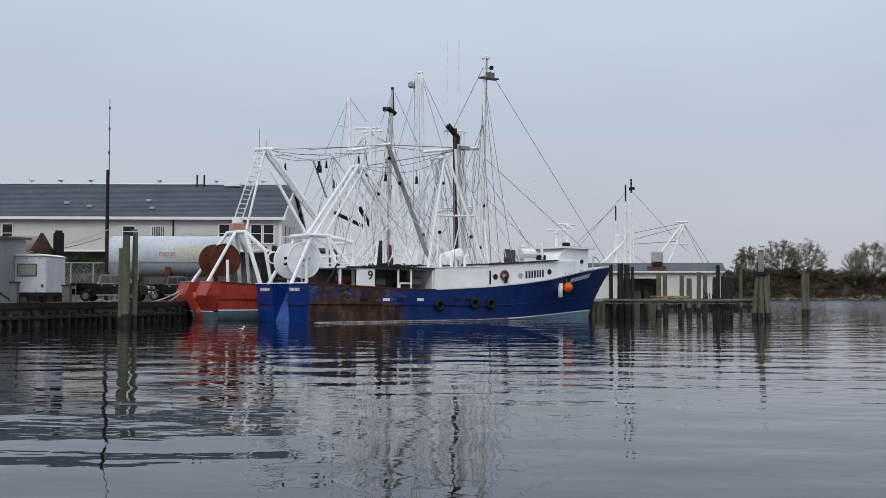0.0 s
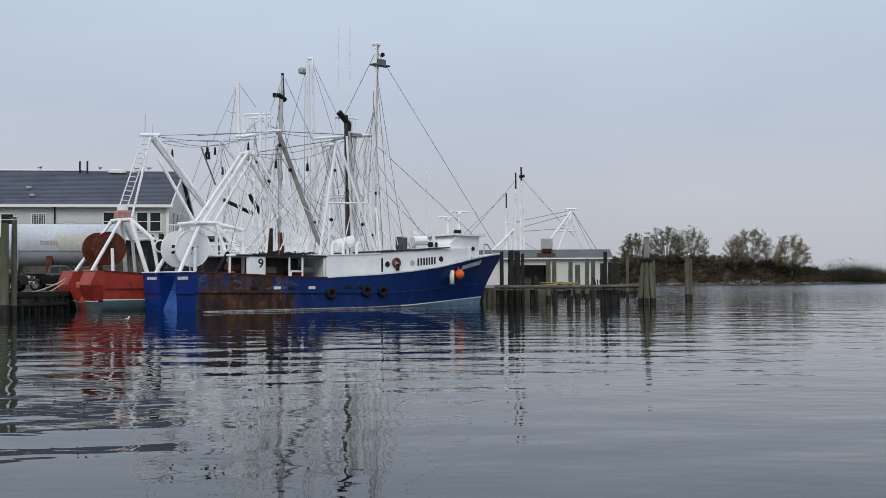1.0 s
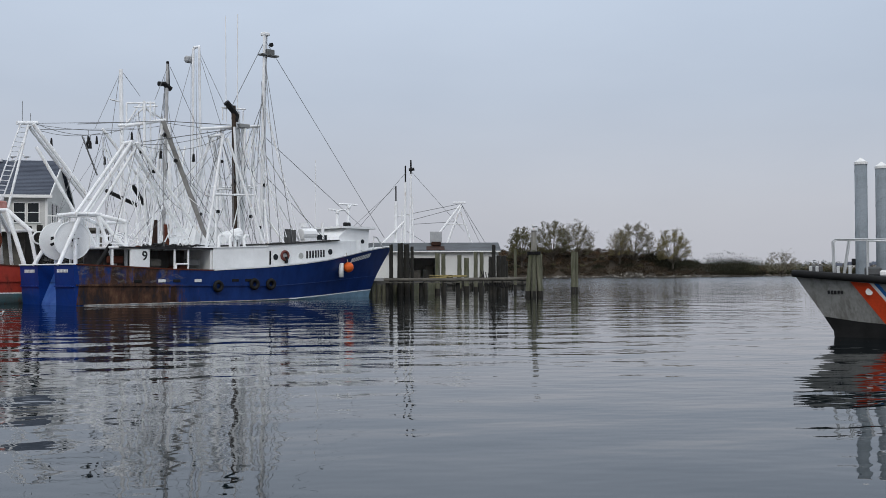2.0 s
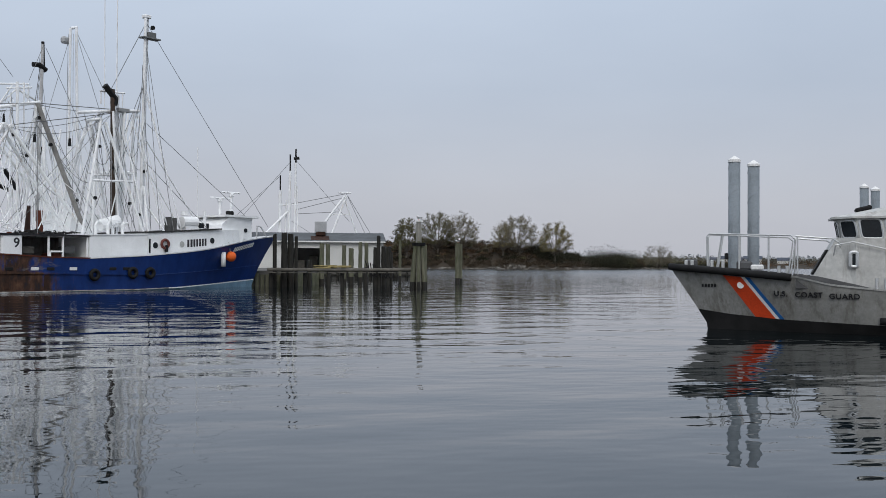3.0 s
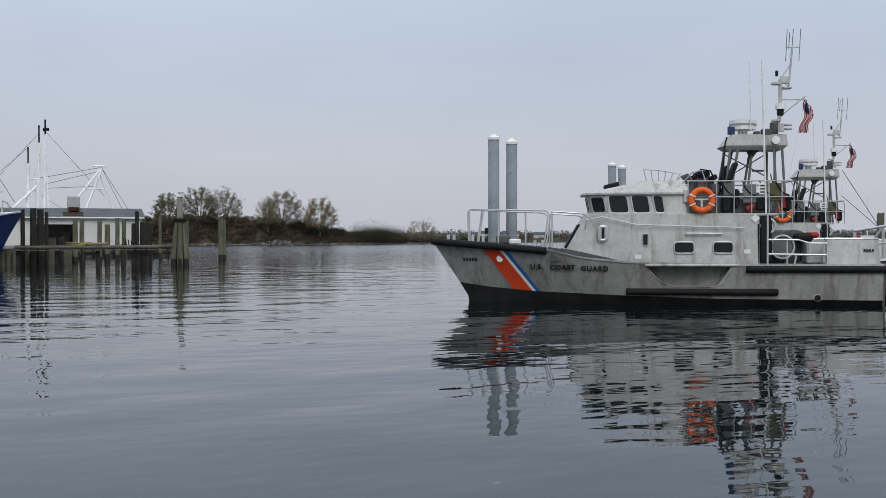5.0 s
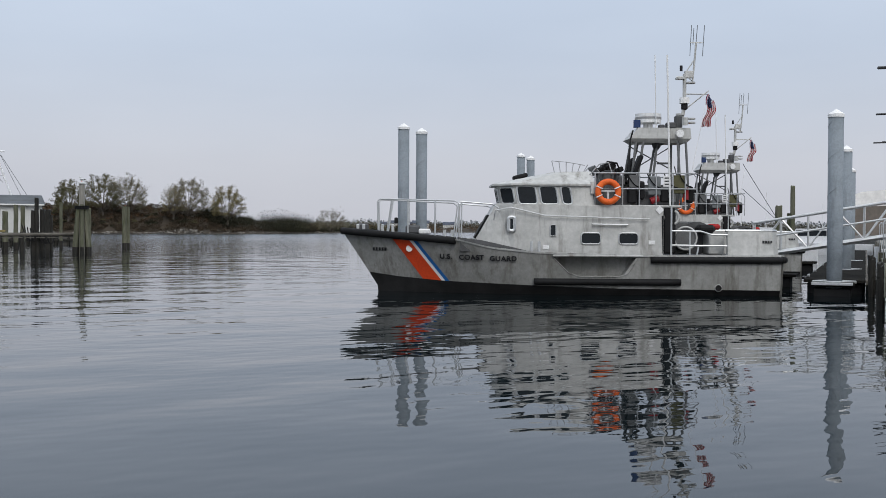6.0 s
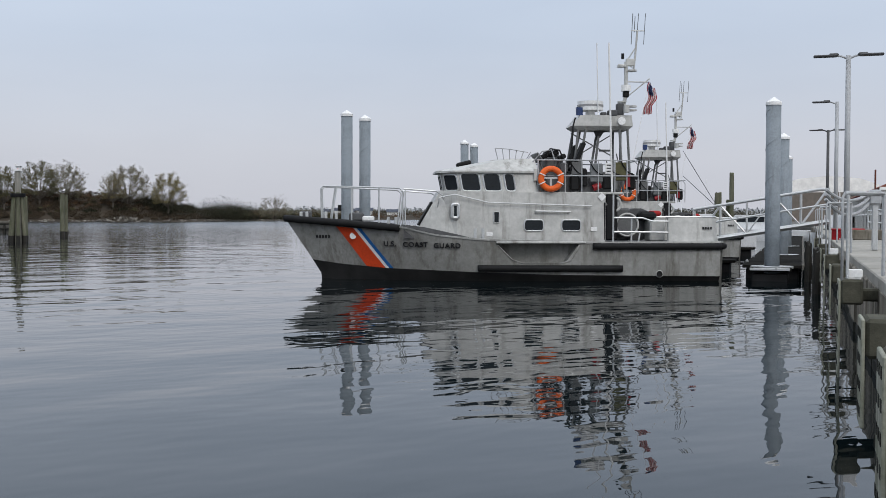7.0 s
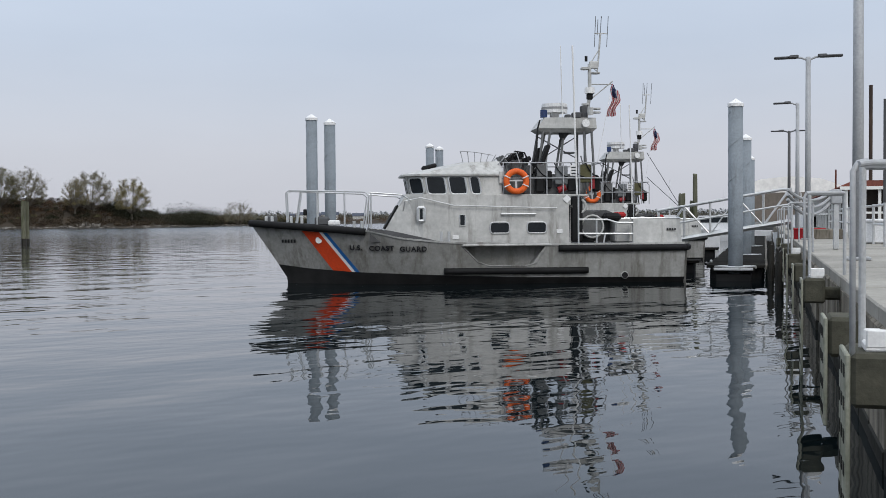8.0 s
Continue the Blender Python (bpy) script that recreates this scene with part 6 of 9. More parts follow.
def motor_lifeboat():
    H = mlb_hull
    b = thing("motor_lifeboat", "grey aluminium coast guard motor lifeboat with an orange stripe", "patrol boat", MLB_AT, group="motor lifeboats")
    paint = [(0, 0.07), (0.4, 0.12), (0.6, 0.2), (0.82, 0.3), (0.93, 0.42), (1, 0.55)]
    for side in (-1, 1):
        sa, sb = H.s_of(4.62, 0.9), H.s_of(7.3, 0.9)
        well = [(sa, 1.12), (sa + 0.05, 0.5), (sb - 0.03, 0.5), (sb, 1.12)]
        for s0, s1, top in ((0, sa, H.sheer), (sa, sb, lambda s: interp(s, well)), (sb, 1, H.sheer)):
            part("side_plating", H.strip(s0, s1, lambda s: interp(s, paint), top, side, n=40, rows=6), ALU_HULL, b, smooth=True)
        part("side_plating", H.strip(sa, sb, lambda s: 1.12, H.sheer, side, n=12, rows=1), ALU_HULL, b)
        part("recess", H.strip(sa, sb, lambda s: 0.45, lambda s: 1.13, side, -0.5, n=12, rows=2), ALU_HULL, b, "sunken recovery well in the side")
        for e in range(3):
            (s0, z0), (s1, z1) = well[e], well[e + 1]
            bm = bmesh.new()
            q = [H.at(s0, z0, side), H.at(s1, z1, side), H.at(s1, z1, side, -0.5), H.at(s0, z0, side, -0.5)]
            bm.faces.new([bm.verts.new(p) for p in q])
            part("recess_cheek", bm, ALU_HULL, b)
        lip = [H.at(s, z, side, 0.005) for s, z in ((sa, 1.1), (sa + 0.012, 0.9), (sa + 0.035, 0.58), (sa + 0.06, 0.5), (sb - 0.04, 0.5), (sb - 0.02, 0.62), (sb - 0.004, 1.1))]
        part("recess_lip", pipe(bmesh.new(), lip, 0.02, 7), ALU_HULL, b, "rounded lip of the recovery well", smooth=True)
        part("bottom", H.strip(0, 1, lambda s: -0.8, lambda s: interp(s, paint), side, n=40, rows=3), BOTTOM, b, "black bottom paint", smooth=True)
        part("sheer_bead", H.slab(0, 0.74, lambda s: H.sheer(s) - 0.04, lambda s: H.sheer(s) + 0.02, side, 0.03, 0.1), ALU, b)
        # rubber fenders
        for s0, s1, z, r in ((0.735, 0.999, None, 0.12), (0.0, 0.3, 1.05, 0.11), (0.245, 0.598, 0.33, 0.11)):
            pts = []
            for i in range(25):
                s = s0 + (s1 - s0) * i / 24
                pts.append(H.at(s, H.sheer(s) - 0.05 if z is None else z, side, r * 0.5))
            part("fender", pipe(bmesh.new(), pts, r, 10), BLACK, b, "black rubber fender", smooth=True)
    part("fender", pipe(bmesh.new(), [H.at(0, 1.05, 1, 0.05), Vector((-0.22, 1.6, 1.05)), Vector((-0.3, 0, 1.05)), Vector((-0.22, -1.6, 1.05)), H.at(0, 1.05, -1, 0.05)], 0.11, 10), BLACK, b, "black rubber fender", smooth=True)
    bm = bmesh.new()
    rings(bm, [[H.at(0, -0.6, 1), H.at(0, -0.6, -1), H.at(0, 1.2, -1), H.at(0, 1.2, 1)], [(-0.16, 1.5, -0.6), (-0.16, -1.5, -0.6), (-0.2, -1.6, 1.2), (-0.2, 1.6, 1.2)]])
    bmesh.ops.recalc_face_normals(bm, faces=bm.faces)
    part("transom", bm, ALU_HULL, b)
    part("deck", H.deck(0, 0.995, lambda s: H.sheer(s) - 0.03, 0.02, 40), GREYDECK, b, "dark grey non-skid deck")

    # slanting service stripe on both bows
    def slant(u_top, u_bot, w_top, w_bot, mat, side, label):
        bm = bmesh.new()
        rows = 8
        lines = []
        for j in range(rows + 1):
            f = j / rows
            line = []
            for e in (0, 1):
                u = (u_top - e * w_top) * (1 - f) + (u_bot - e * w_bot) * f
                s = H.s_of(u, 1.6 - 1.2 * f)
                zt, zb = H.sheer(s) - 0.19, interp(s, paint) + 0.004
                z = zt + (zb - zt) * f
                line.append(H.at(H.s_of(u, z), z, side, 0.006))
            lines.append(line)
        vv = [[bm.verts.new(p) for p in ln] for ln in lines]
        for p, q in zip(vv, vv[1:]):
            bm.faces.new((p[0], p[1], q[1], q[0]))
        part("stripe", bm, mat, b, label)

    for side in (1, -1):
        slant(12.55, 11.55, 0.56, 0.62, CG_RED, side, "broad orange-red stripe")
        slant(11.99, 10.93, 0.12, 0.12, CG_WHITE, side, "thin white stripe")
        slant(11.87, 10.81, 0.14, 0.14, CG_BLUE, side, "blue stripe")
    z = 1.36
    p = H.at(H.s_of(12.0, z), z, 1, 0.035)
    part("emblem", disc(p, 0.11, 0.02, "y", 12), CG_WHITE, b, "small white emblem")

    def on_side(u, z, out=0.012):
        return H.at(H.s_of(u, z), z, 1, out)

    bars(b, INK, 12.75, 13.25, 1.28, 1.38, 5, lambda x, zz: on_side(x, zz))
    # lettering follows the flare of the bow
    words = (("U.S.", 10.98, 1.05), ("COAST", 10.36, 1.03), ("GUARD", 9.39, 1.0))
    for w, u, z in words:
        a, c, e = on_side(u, z), on_side(u - 0.9, z), on_side(u, z + 0.2)
        x = (c - a).normalized()
        zz = (e - a)
        y = zz.cross(x).normalized()
        zz = x.cross(y)
        m = Matrix((x, y, zz)).transposed().to_4x4()
        m.translation = a + y * -0.035
        letters(w, 0.238, INK, b, m, spacing=1.12, depth=0.014)
    # survivors' recess amidships
    part("recess_ledge", boxes(((5.95, 2.02, 1.17), (2.9, 0.26, 0.07)), bevel=0.02), ALU, b)
    part("exhaust_port", torus(bmesh.new(), (2.04, 1.99, 0.15), 0.1, 0.025, "y", 16, 6), ALU, b)
    part("exhaust_hole", disc((2.04, 2.0, 0.15), 0.1, 0.06, "y", 16), BLACK, b)
    # stern bulwark
    for side in (1, -1):
        bm = bmesh.new()
        pts = [(1.74, 1.98), (1.3, 1.97), (0.6, 1.94), (0.2, 1.86), (-0.02, 1.6), (-0.08, 0.9)]
        loops = []
        for x, y in pts:
            tilt = 0.12 if x < 1.7 else 0.0
            loops.append([(x, side * y, 1.18), (x + tilt * 0.6, side * (y - 0.05), 1.99), (x + tilt * 0.6 + 0.03, side * (y - 0.12), 1.99), (x + 0.03, side * (y - 0.08), 1.18)])
        rings(bm, loops)
        bmesh.ops.recalc_face_normals(bm, faces=bm.faces)
        part("stern_bulwark", bm, ALU, b, "curved aluminium stern bulwark", smooth=False)
        part("bulwark_cap", pipe(bmesh.new(), [(x + 0.07, side * (y - 0.08), 2.0) for x, y in pts], 0.04, 8), ALU_LIGHT, b)
    bars(b, INK, 0.28, 0.62, 1.6, 1.68, 4, lambda x, zz: Vector((x, 1.905 + 0.03 * x, zz)))
    # deckhouse
    W = 1.5
    bm = bmesh.new()
    rings(bm, [[(3.72, -W, 1.15), (3.72, W, 1.15), (3.72, W - 0.02, 2.74), (3.72, -W + 0.02, 2.74)],
               [(8.6, -W, 1.2), (8.6, W, 1.2), (8.6, W - 0.04, 2.84), (8.6, -W + 0.04, 2.84)],
               [(9.95, -W + 0.3, 1.45), (9.95, W - 0.3, 1.45), (9.14, W - 0.3, 2.86), (9.14, -W + 0.3, 2.86)]])
    bmesh.ops.recalc_face_normals(bm, faces=bm.faces)
    part("deckhouse", bm, ALU, b, "grey aluminium deckhouse")
    for side in (1, -1):
        part("side_deck", prism([(10.35, 1.72), (9.7, 1.66), (8.6, 1.42), (8.0, 1.27), (8.0, 1.2), (10.35, 1.3)], "y", *sorted((side * 1.3, side * 1.72))), GREYDECK, b, "dark non-skid side deck sloping up to the bow")
    part("front_hatch", boxes(((9.62, 0.45, 2.1), (0.06, 0.9, 0.9), (0, -30, 0)), bevel=0.02), BLACK, b)
    part("coaming", prism([(10.45, 1.55), (10.1, 1.72), (9.0, 1.42), (8.2, 1.3), (8.2, 1.24), (10.45, 1.5)], "y", 1.5, 1.56), ALU, b)

    def port_light(u, z, w, h, y, parent=b, wide=0.05):
        s = 1 if y > 0 else -1
        q = [Vector((u - w / 2, y, z - h / 2)), Vector((u + w / 2, y, z - h / 2)), Vector((u + w / 2, y, z + h / 2)), Vector((u - w / 2, y, z + h / 2))]
        fr = round_window(parent, q, Vector((0, 0.016 * s, 0)), min(w, h) * 0.34, wide * 0.6)
        for i in range(7):
            for zz in (z + h / 2, z - h / 2):
                part("bolt", disc((u - w / 2 + w * i / 6, y + 0.03 * (1 if y > 0 else -1), zz), 0.014, 0.02, "y", 6), ALU, fr)
        return fr

    for side in (1, -1):
        for u in (6.09, 4.86):
            port_light(u, 1.72, 0.62, 0.36, side * (W + 0.005))
        port_light(8.67, 2.18, 0.2, 0.44, side * (W - 0.005), wide=0.1)
        port_light(7.32, 1.98, 0.18, 0.36, side * (W - 0.0), wide=0.04)
        # hand rails
        part("grab_rail", pipe(bmesh.new(), [(9.25, side * 1.45, 2.3), (9.2, side * 1.58, 2.62), (8.7, side * 1.6, 2.72), (7.6, side * 1.6, 2.46), (4.2, side * 1.6, 2.36)], 0.022, 6), ALU_LIGHT, b)
        part("grab_rail", tube((6.05, side * 1.58, 2.18), (4.9, side * 1.58, 2.17), 0.03, 6), ALU_LIGHT, b)
        for u in (6.0, 4.95):
            part("bracket", boxes(((u, side * 1.54, 2.17), (0.09, 0.1, 0.06))), ALU, b)
        for u, z in ((7.55, 1.33), (4.1, 1.5)):
            part("placard", boxes(((u, side * (W + 0.012), z + 0.1), (0.2, 0.012, 0.13))), CG_WHITE, b, "small white placard")
    part("placard", boxes(((3.85, W + 0.012, 2.66), (0.2, 0.012, 0.2), (0, 45, 0))), CG_WHITE, b)
    for u in (8.05, 7.8, 10.6, 10.85):
        part("bitt", tube((u, 1.85 if u < 9 else 1.45, 1.25 if u < 9 else 1.6), (u, 1.85 if u < 9 else 1.45, 1.62 if u < 9 else 1.98), 0.05), ALU_LIGHT, b)
    # doorway, hose reel and aft gear; black boxes paint the openings' shade
    part("doorway", boxes(((3.75, 1.25, 1.85), (0.1, 0.5, 1.3)), bevel=0.04), BLACK, b)
    part("companionway", boxes(((3.5, 0.9, 1.98), (0.4, 1.1, 1.5)), bevel=0.05), BLACK, b, "companionway in the after end of the deckhouse, its shade a black box")
    part("hose_reel", torus(bmesh.new(), (3.42, 1.4, 2.42), 0.22, 0.05, "y", 20, 8), ALU, b, "pale hose on its reel", smooth=True)
    part("aft_bulkhead", boxes(((3.68, 0, 1.95), (0.06, 2.8, 1.5))), DARKALU, b)
    part("tow_bitt", boxes(((2.9, 0.2, 1.75), (0.5, 0.5, 1.1)), bevel=0.05), DARKALU, b)
    part("reel_flange", torus(bmesh.new(), (2.95, 1.3, 1.74), 0.37, 0.035, "y", 22, 8), ALU, b, "pale rim of the tow-line reel", smooth=True)
    part("reel_drum", disc((2.95, 1.02, 1.74), 0.36, 0.5, "y", 18), DARKALU, b)
    part("tow_reel", disc((2.4, 0, 1.75), 0.55, 1.2, "y", 18), GREYDECK, b, "dark tow reel on the after deck")
    part("locker", boxes(((1.95, 1.0, 1.55), (0.5, 0.8, 0.7)), bevel=0.05), ALU, b)
    for pts in ([(3.55, 1.9, 1.98), (2.6, 1.92, 1.97), (2.25, 1.92, 1.86), (1.74, 1.92, 1.86)], [(3.55, 1.9, 1.52), (1.74, 1.92, 1.5)], [(3.55, 1.9, 1.2), (3.55, 1.9, 2.78)], [(2.95, 1.9, 1.2), (2.95, 1.9, 1.97)], [(2.72, 1.9, 1.2), (2.66, 1.9, 1.52)]):
        for side in (1, -1):
            part("stern_rail", pipe(bmesh.new(), [(x, side * y, z) for x, y, z in pts], 0.03, 7), ALU_LIGHT, b)
    # pilot house with raked windows and a peaked roof
    lo = [(5.95, 1.35), (8.45, 1.35), (8.95, 0.75), (8.95, -0.75), (8.45, -1.35), (5.95, -1.35)]
    hi = [(6.05, 1.3), (8.62, 1.3), (9.1, 0.75), (9.1, -0.75), (8.62, -1.3), (6.05, -1.3)]
    bm = bmesh.new()
    rings(bm, [[(x, y, 2.78) for x, y in lo], [(x, y, 3.44) for x, y in hi]])
    bmesh.ops.recalc_face_normals(bm, faces=bm.faces)
    part("pilot_house", bm, ALU, b, "grey pilot house with large windows")
    bm = bmesh.new()
    rim = [(5.95, 1.4), (8.7, 1.42), (9.28, 0.85), (9.28, -0.85), (8.7, -1.42), (5.95, -1.4)]
    top = [(6.0, 0.9), (6.9, 0.75), (7.2, 0.5), (7.2, -0.5), (6.9, -0.75), (6.0, -0.9)]
    rings(bm, [[(x, y, 3.44) for x, y in rim], [(x, y, 3.5) for x, y in rim], [(x, y, 3.93) for x, y in top]])
    bmesh.ops.recalc_face_normals(bm, faces=bm.faces)
    part("roof", bm, ALU, b, "low peaked roof")

    def quad_window(a, c, z0, z1, out):
        """A framed pane on the raked side between two plan points."""
        (xa, ya), (xc, yc) = a, c
        nrm = Vector((yc - ya, -(xc - xa), 0)).normalized() * out
        rake = 0.1

        def pt(x, y, f, o=1.0):
            return Vector((x + rake * f, y, z0 + (z1 - z0) * f)) + nrm * o

        q = [pt(xa, ya, 0), pt(xc, yc, 0), pt(xc, yc, 1), pt(xa, ya, 1)]
        round_window(b, q, nrm, 0.13, 0.036, "dark raked window with rounded corners")

    for side in (1, -1):
        o = 0.02 * side
        for a, c in ((8.42, 7.8), (7.68, 7.12), (6.98, 6.66)):
            quad_window((a, side * 1.345), (c, side * 1.345), 2.83, 3.42, -o if side > 0 else -o)
        quad_window((8.9, side * 0.82), (8.52, side * 1.28), 2.86, 3.38, o)
    for y in (-0.5, 0.1):
        quad_window((8.98, y), (8.98, y + 0.5), 2.86, 3.38, 0.02)
    part("wiper_box", boxes(((8.3, 0.2, 3.78), (0.5, 0.5, 0.14), (0, 14, 0)), bevel=0.04), BLACK, b)
    for i in range(6):
        f = i / 5
        x = 7.2 - 0.95 * f
        part("screen_post", tube((x, 0.85 - 0.2 * abs(f - 0.5), 3.9), (x + 0.1 - 0.25 * f, 0.8, 4.28 - 0.12 * f), 0.014, 6), GALV, b)
    part("screen_rail", pipe(bmesh.new(), [(7.3, 0.8, 4.28), (6.8, 0.85, 4.24), (6.2, 0.8, 4.14)], 0.014, 6), GALV, b)
    part("side_box", boxes(((6.0, 1.35, 3.38), (0.18, 0.12, 0.42)), bevel=0.02), ALU, b)
    # open bridge
    part("bridge_deck", boxes(((4.6, 0, 2.78), (3.0, 2.9, 0.08)), bevel=0.02), ALU, b)
    ring = part("life_ring", torus(bmesh.new(), (5.54, 1.56, 3.24), 0.33, 0.1, "y", 26, 10), ORANGE, b, "orange life ring on the bridge rail", smooth=True)
    for a in (25, 155, 205, 335):
        x, z = 5.54 + 0.33 * math.cos(radians(a)), 3.24 + 0.33 * math.sin(radians(a))
        part("strap", boxes(((x, 1.56, z), (0.22, 0.22, 0.035), (0, -a, 0)), bevel=0.01), CG_WHITE, ring)
    part("ring_holder", boxes(((5.54, 1.5, 3.27), (0.8, 0.05, 0.05)), ((5.54, 1.5, 3.05), (0.06, 0.05, 0.45))), ALU_LIGHT, ring)
    rails = []
    for side in (1, -1):
        rails += [[(6.0, side * 1.42, 3.86), (2.75, side * 1.42, 3.86), (2.62, side * 1.42, 3.7), (2.62, side * 1.42, 2.78)], [(6.0, side * 1.42, 3.35), (2.62, side * 1.42, 3.35)]]
        rails += [[(x, side * 1.42, 2.78), (x, side * 1.42, 3.86)] for x in (5.95, 5.05, 4.5, 3.95, 3.4, 3.0)]
        rails += [[(6.1, side * 1.2, 3.8), (5.8, side * 1.3, 4.15), (5.5, side * 1.35, 4.2), (5.4, side * 1.4, 3.86)]]
    rails += [[(2.62, -1.42, 3.86), (2.62, 1.42, 3.86)], [(2.62, -1.42, 3.35), (2.62, 1.42, 3.35)]]
    for pts in rails:
        part("bridge_rail", pipe(bmesh.new(), pts, 0.021, 7), GALV, b)
    part("bridge_screen", boxes(((4.3, -1.36, 3.2), (2.8, 0.05, 0.8))), DARKALU, b)
    part("engine_casing", boxes(((3.7, 0, 3.1), (1.4, 1.4, 0.65)), bevel=0.08), DARKALU, b)
    part("locker", boxes(((5.0, 0.9, 3.1), (0.4, 0.5, 0.6)), ((4.2, 0.95, 3.05), (0.5, 0.4, 0.5)), bevel=0.03), GREYDECK, b)
    part("roll_bar", pipe(bmesh.new(), [(5.9, 1.1, 3.8), (5.5, 1.15, 4.25), (5.2, 1.15, 4.2), (5.05, 1.2, 3.86)], 0.03, 7), BLACK, b)
    part("console", boxes(((5.3, 0, 3.4), (0.6, 1.6, 1.2)), bevel=0.06), DARKALU, b, "grey bridge console")
    part("console_screen", boxes(((5.45, 0.5, 4.1), (0.3, 0.5, 0.25), (0, 20, 0)), ((5.2, -0.4, 4.12), (0.3, 0.5, 0.28), (0, 20, 0)), bevel=0.03), BLACK, b)
    for y in (0.75, -0.75):
        seat = part("seat", boxes(((4.75, y, 3.6), (0.5, 0.5, 0.14)), ((4.5, y, 4.05), (0.14, 0.5, 0.95), (0, -22, 0)), bevel=0.05), BLACK, b, "black padded helm seat")
        part("pedestal", tube((4.75, y, 2.8), (4.75, y, 3.55), 0.08), ALU, seat)
    part("padding", boxes(((4.0, 1.36, 3.45), (0.42, 0.06, 0.62)), bevel=0.03), surface("grey_canvas", (0.2, 0.21, 0.22), (0.14, 0.15, 0.15), 3, 0.9), b)
    part("padding", boxes(((3.2, 1.36, 3.5), (0.42, 0.06, 0.6)), bevel=0.03), surface("olive_canvas", (0.12, 0.115, 0.06), (0.08, 0.075, 0.042), 3, 0.9), b)
    part("notice", boxes(((3.62, 1.46, 3.6), (0.22, 0.02, 0.36)), bevel=0.005), CG_WHITE, b, "white notice board")
    part("notice_line", boxes(((3.62, 1.475, 3.7), (0.14, 0.012, 0.04)), ((3.62, 1.475, 3.6), (0.14, 0.012, 0.04)), ((3.62, 1.475, 3.5), (0.14, 0.012, 0.04))), INK, b)
    part("extinguisher", tube((2.95, 1.3, 3.0), (2.95, 1.3, 3.4), 0.09, 10), surface("red_extinguisher", (0.28, 0.025, 0.03), (0.2, 0.018, 0.02), 3, 0.5), b, "red extinguisher")
    for x, y, z, w, h in ((5.05, 1.2, 3.62, 0.22, 0.34), (4.72, 1.3, 3.12, 0.3, 0.5), (4.4, 1.28, 3.3, 0.18, 0.6), (3.62, 1.3, 3.12, 0.34, 0.42), (3.4, 1.25, 3.05, 0.24, 0.34), (2.8, 1.2, 3.15, 0.24, 0.5)):
        part("stowed_gear", boxes(((x, y, z), (w, 0.2, h)), bevel=0.05), BLACK if h > 0.4 else DARKALU, b, "dark gear stowed behind the bridge rail")
    for x, z, lean in ((5.7, 4.0, 0.2), (5.35, 4.12, -0.15), (5.1, 3.98, 0.1)):
        part("helm_screen", boxes(((x, 0.95, z), (0.28, 0.3, 0.16), (0, 25, 0)), bevel=0.03), BLACK, b, "black hooded instrument")
        part("screen_stalk", tube((x, 0.95, 3.5), (x + lean, 0.95, z), 0.03, 6), DARKALU, b)
    part("wind_deflector", boxes(((5.85, 0.5, 3.98), (0.06, 1.4, 0.34), (0, 35, 0)), bevel=0.02), DARKALU, b)
    for x, y in ((4.9, 1.42), (4.25, 1.42), (3.7, 1.42), (3.2, 1.42)):
        part("rail_cable", pipe(bmesh.new(), sag((x, y, 3.84), (x - 0.45, y, 3.4), 0.12, 6), 0.018, 5), BLACK, b)
    part("rail_panel", boxes(((4.65, 1.39, 3.6), (0.36, 0.03, 0.4)), bevel=0.01), DARKALU, b)
    part("red_float", tube((4.1, 1.3, 2.95), (3.85, 1.3, 3.05), 0.11, 10), bpy.data.materials["red_extinguisher"], b, "red float stowed on the bridge")
    for x0, z0, x1, z1 in ((4.5, 4.9, 3.0, 4.1), (3.0, 4.9, 4.3, 4.1), (2.9, 4.2, 2.8, 3.9)):
        part("arch_brace", tube((x0, -0.6, z0), (x1, -0.7, z1), 0.022, 6), DARKALU, b)
    part("gear_bag", boxes(((2.2, 0.9, 2.05), (0.6, 0.5, 0.28)), bevel=0.1), BLACK, b)
    part("red_bag", boxes(((1.85, 0.6, 2.12), (0.4, 0.4, 0.2)), bevel=0.07), surface("red_bag_cloth", (0.4, 0.03, 0.03), (0.28, 0.02, 0.02), 3, 0.8), b)
    # radar arch
    bm = bmesh.new()
    plan0 = [(4.5, 0.5), (2.75, 0.5), (2.75, -0.5), (4.5, -0.5)]
    plan1 = [(4.4, 0.62), (2.66, 0.62), (2.66, -0.62), (4.4, -0.62)]
    rings(bm, [[(x, y, 4.93) for x, y in plan0], [(x, y, 5.06) for x, y in [(4.68, 0.62), (2.62, 0.62), (2.62, -0.62), (4.68, -0.62)]], [(x, y, 5.42) for x, y in plan1]])
    bmesh.ops.recalc_face_normals(bm, faces=bm.faces)
    part("platform", bm, ALU, b, "aluminium radar platform")
    legs = []
    for side in (1, -1):
        legs += [[(4.45, side * 0.5, 4.95), (4.75, side * 0.9, 2.8)], [(4.2, side * 0.5, 4.95), (4.62, side * 0.9, 2.8)], [(3.05, side * 0.5, 5.0), (2.98, side * 0.8, 2.8)], [(2.78, side * 0.5, 5.0), (2.72, side * 0.8, 2.8)],
                 [(3.7, side * 0.2, 4.75), (3.85, side * 0.35, 3.6)]]
    for pts in legs:
        part("arch_leg", tube(pts[0], pts[1], 0.042, 8), DARKALU, b)
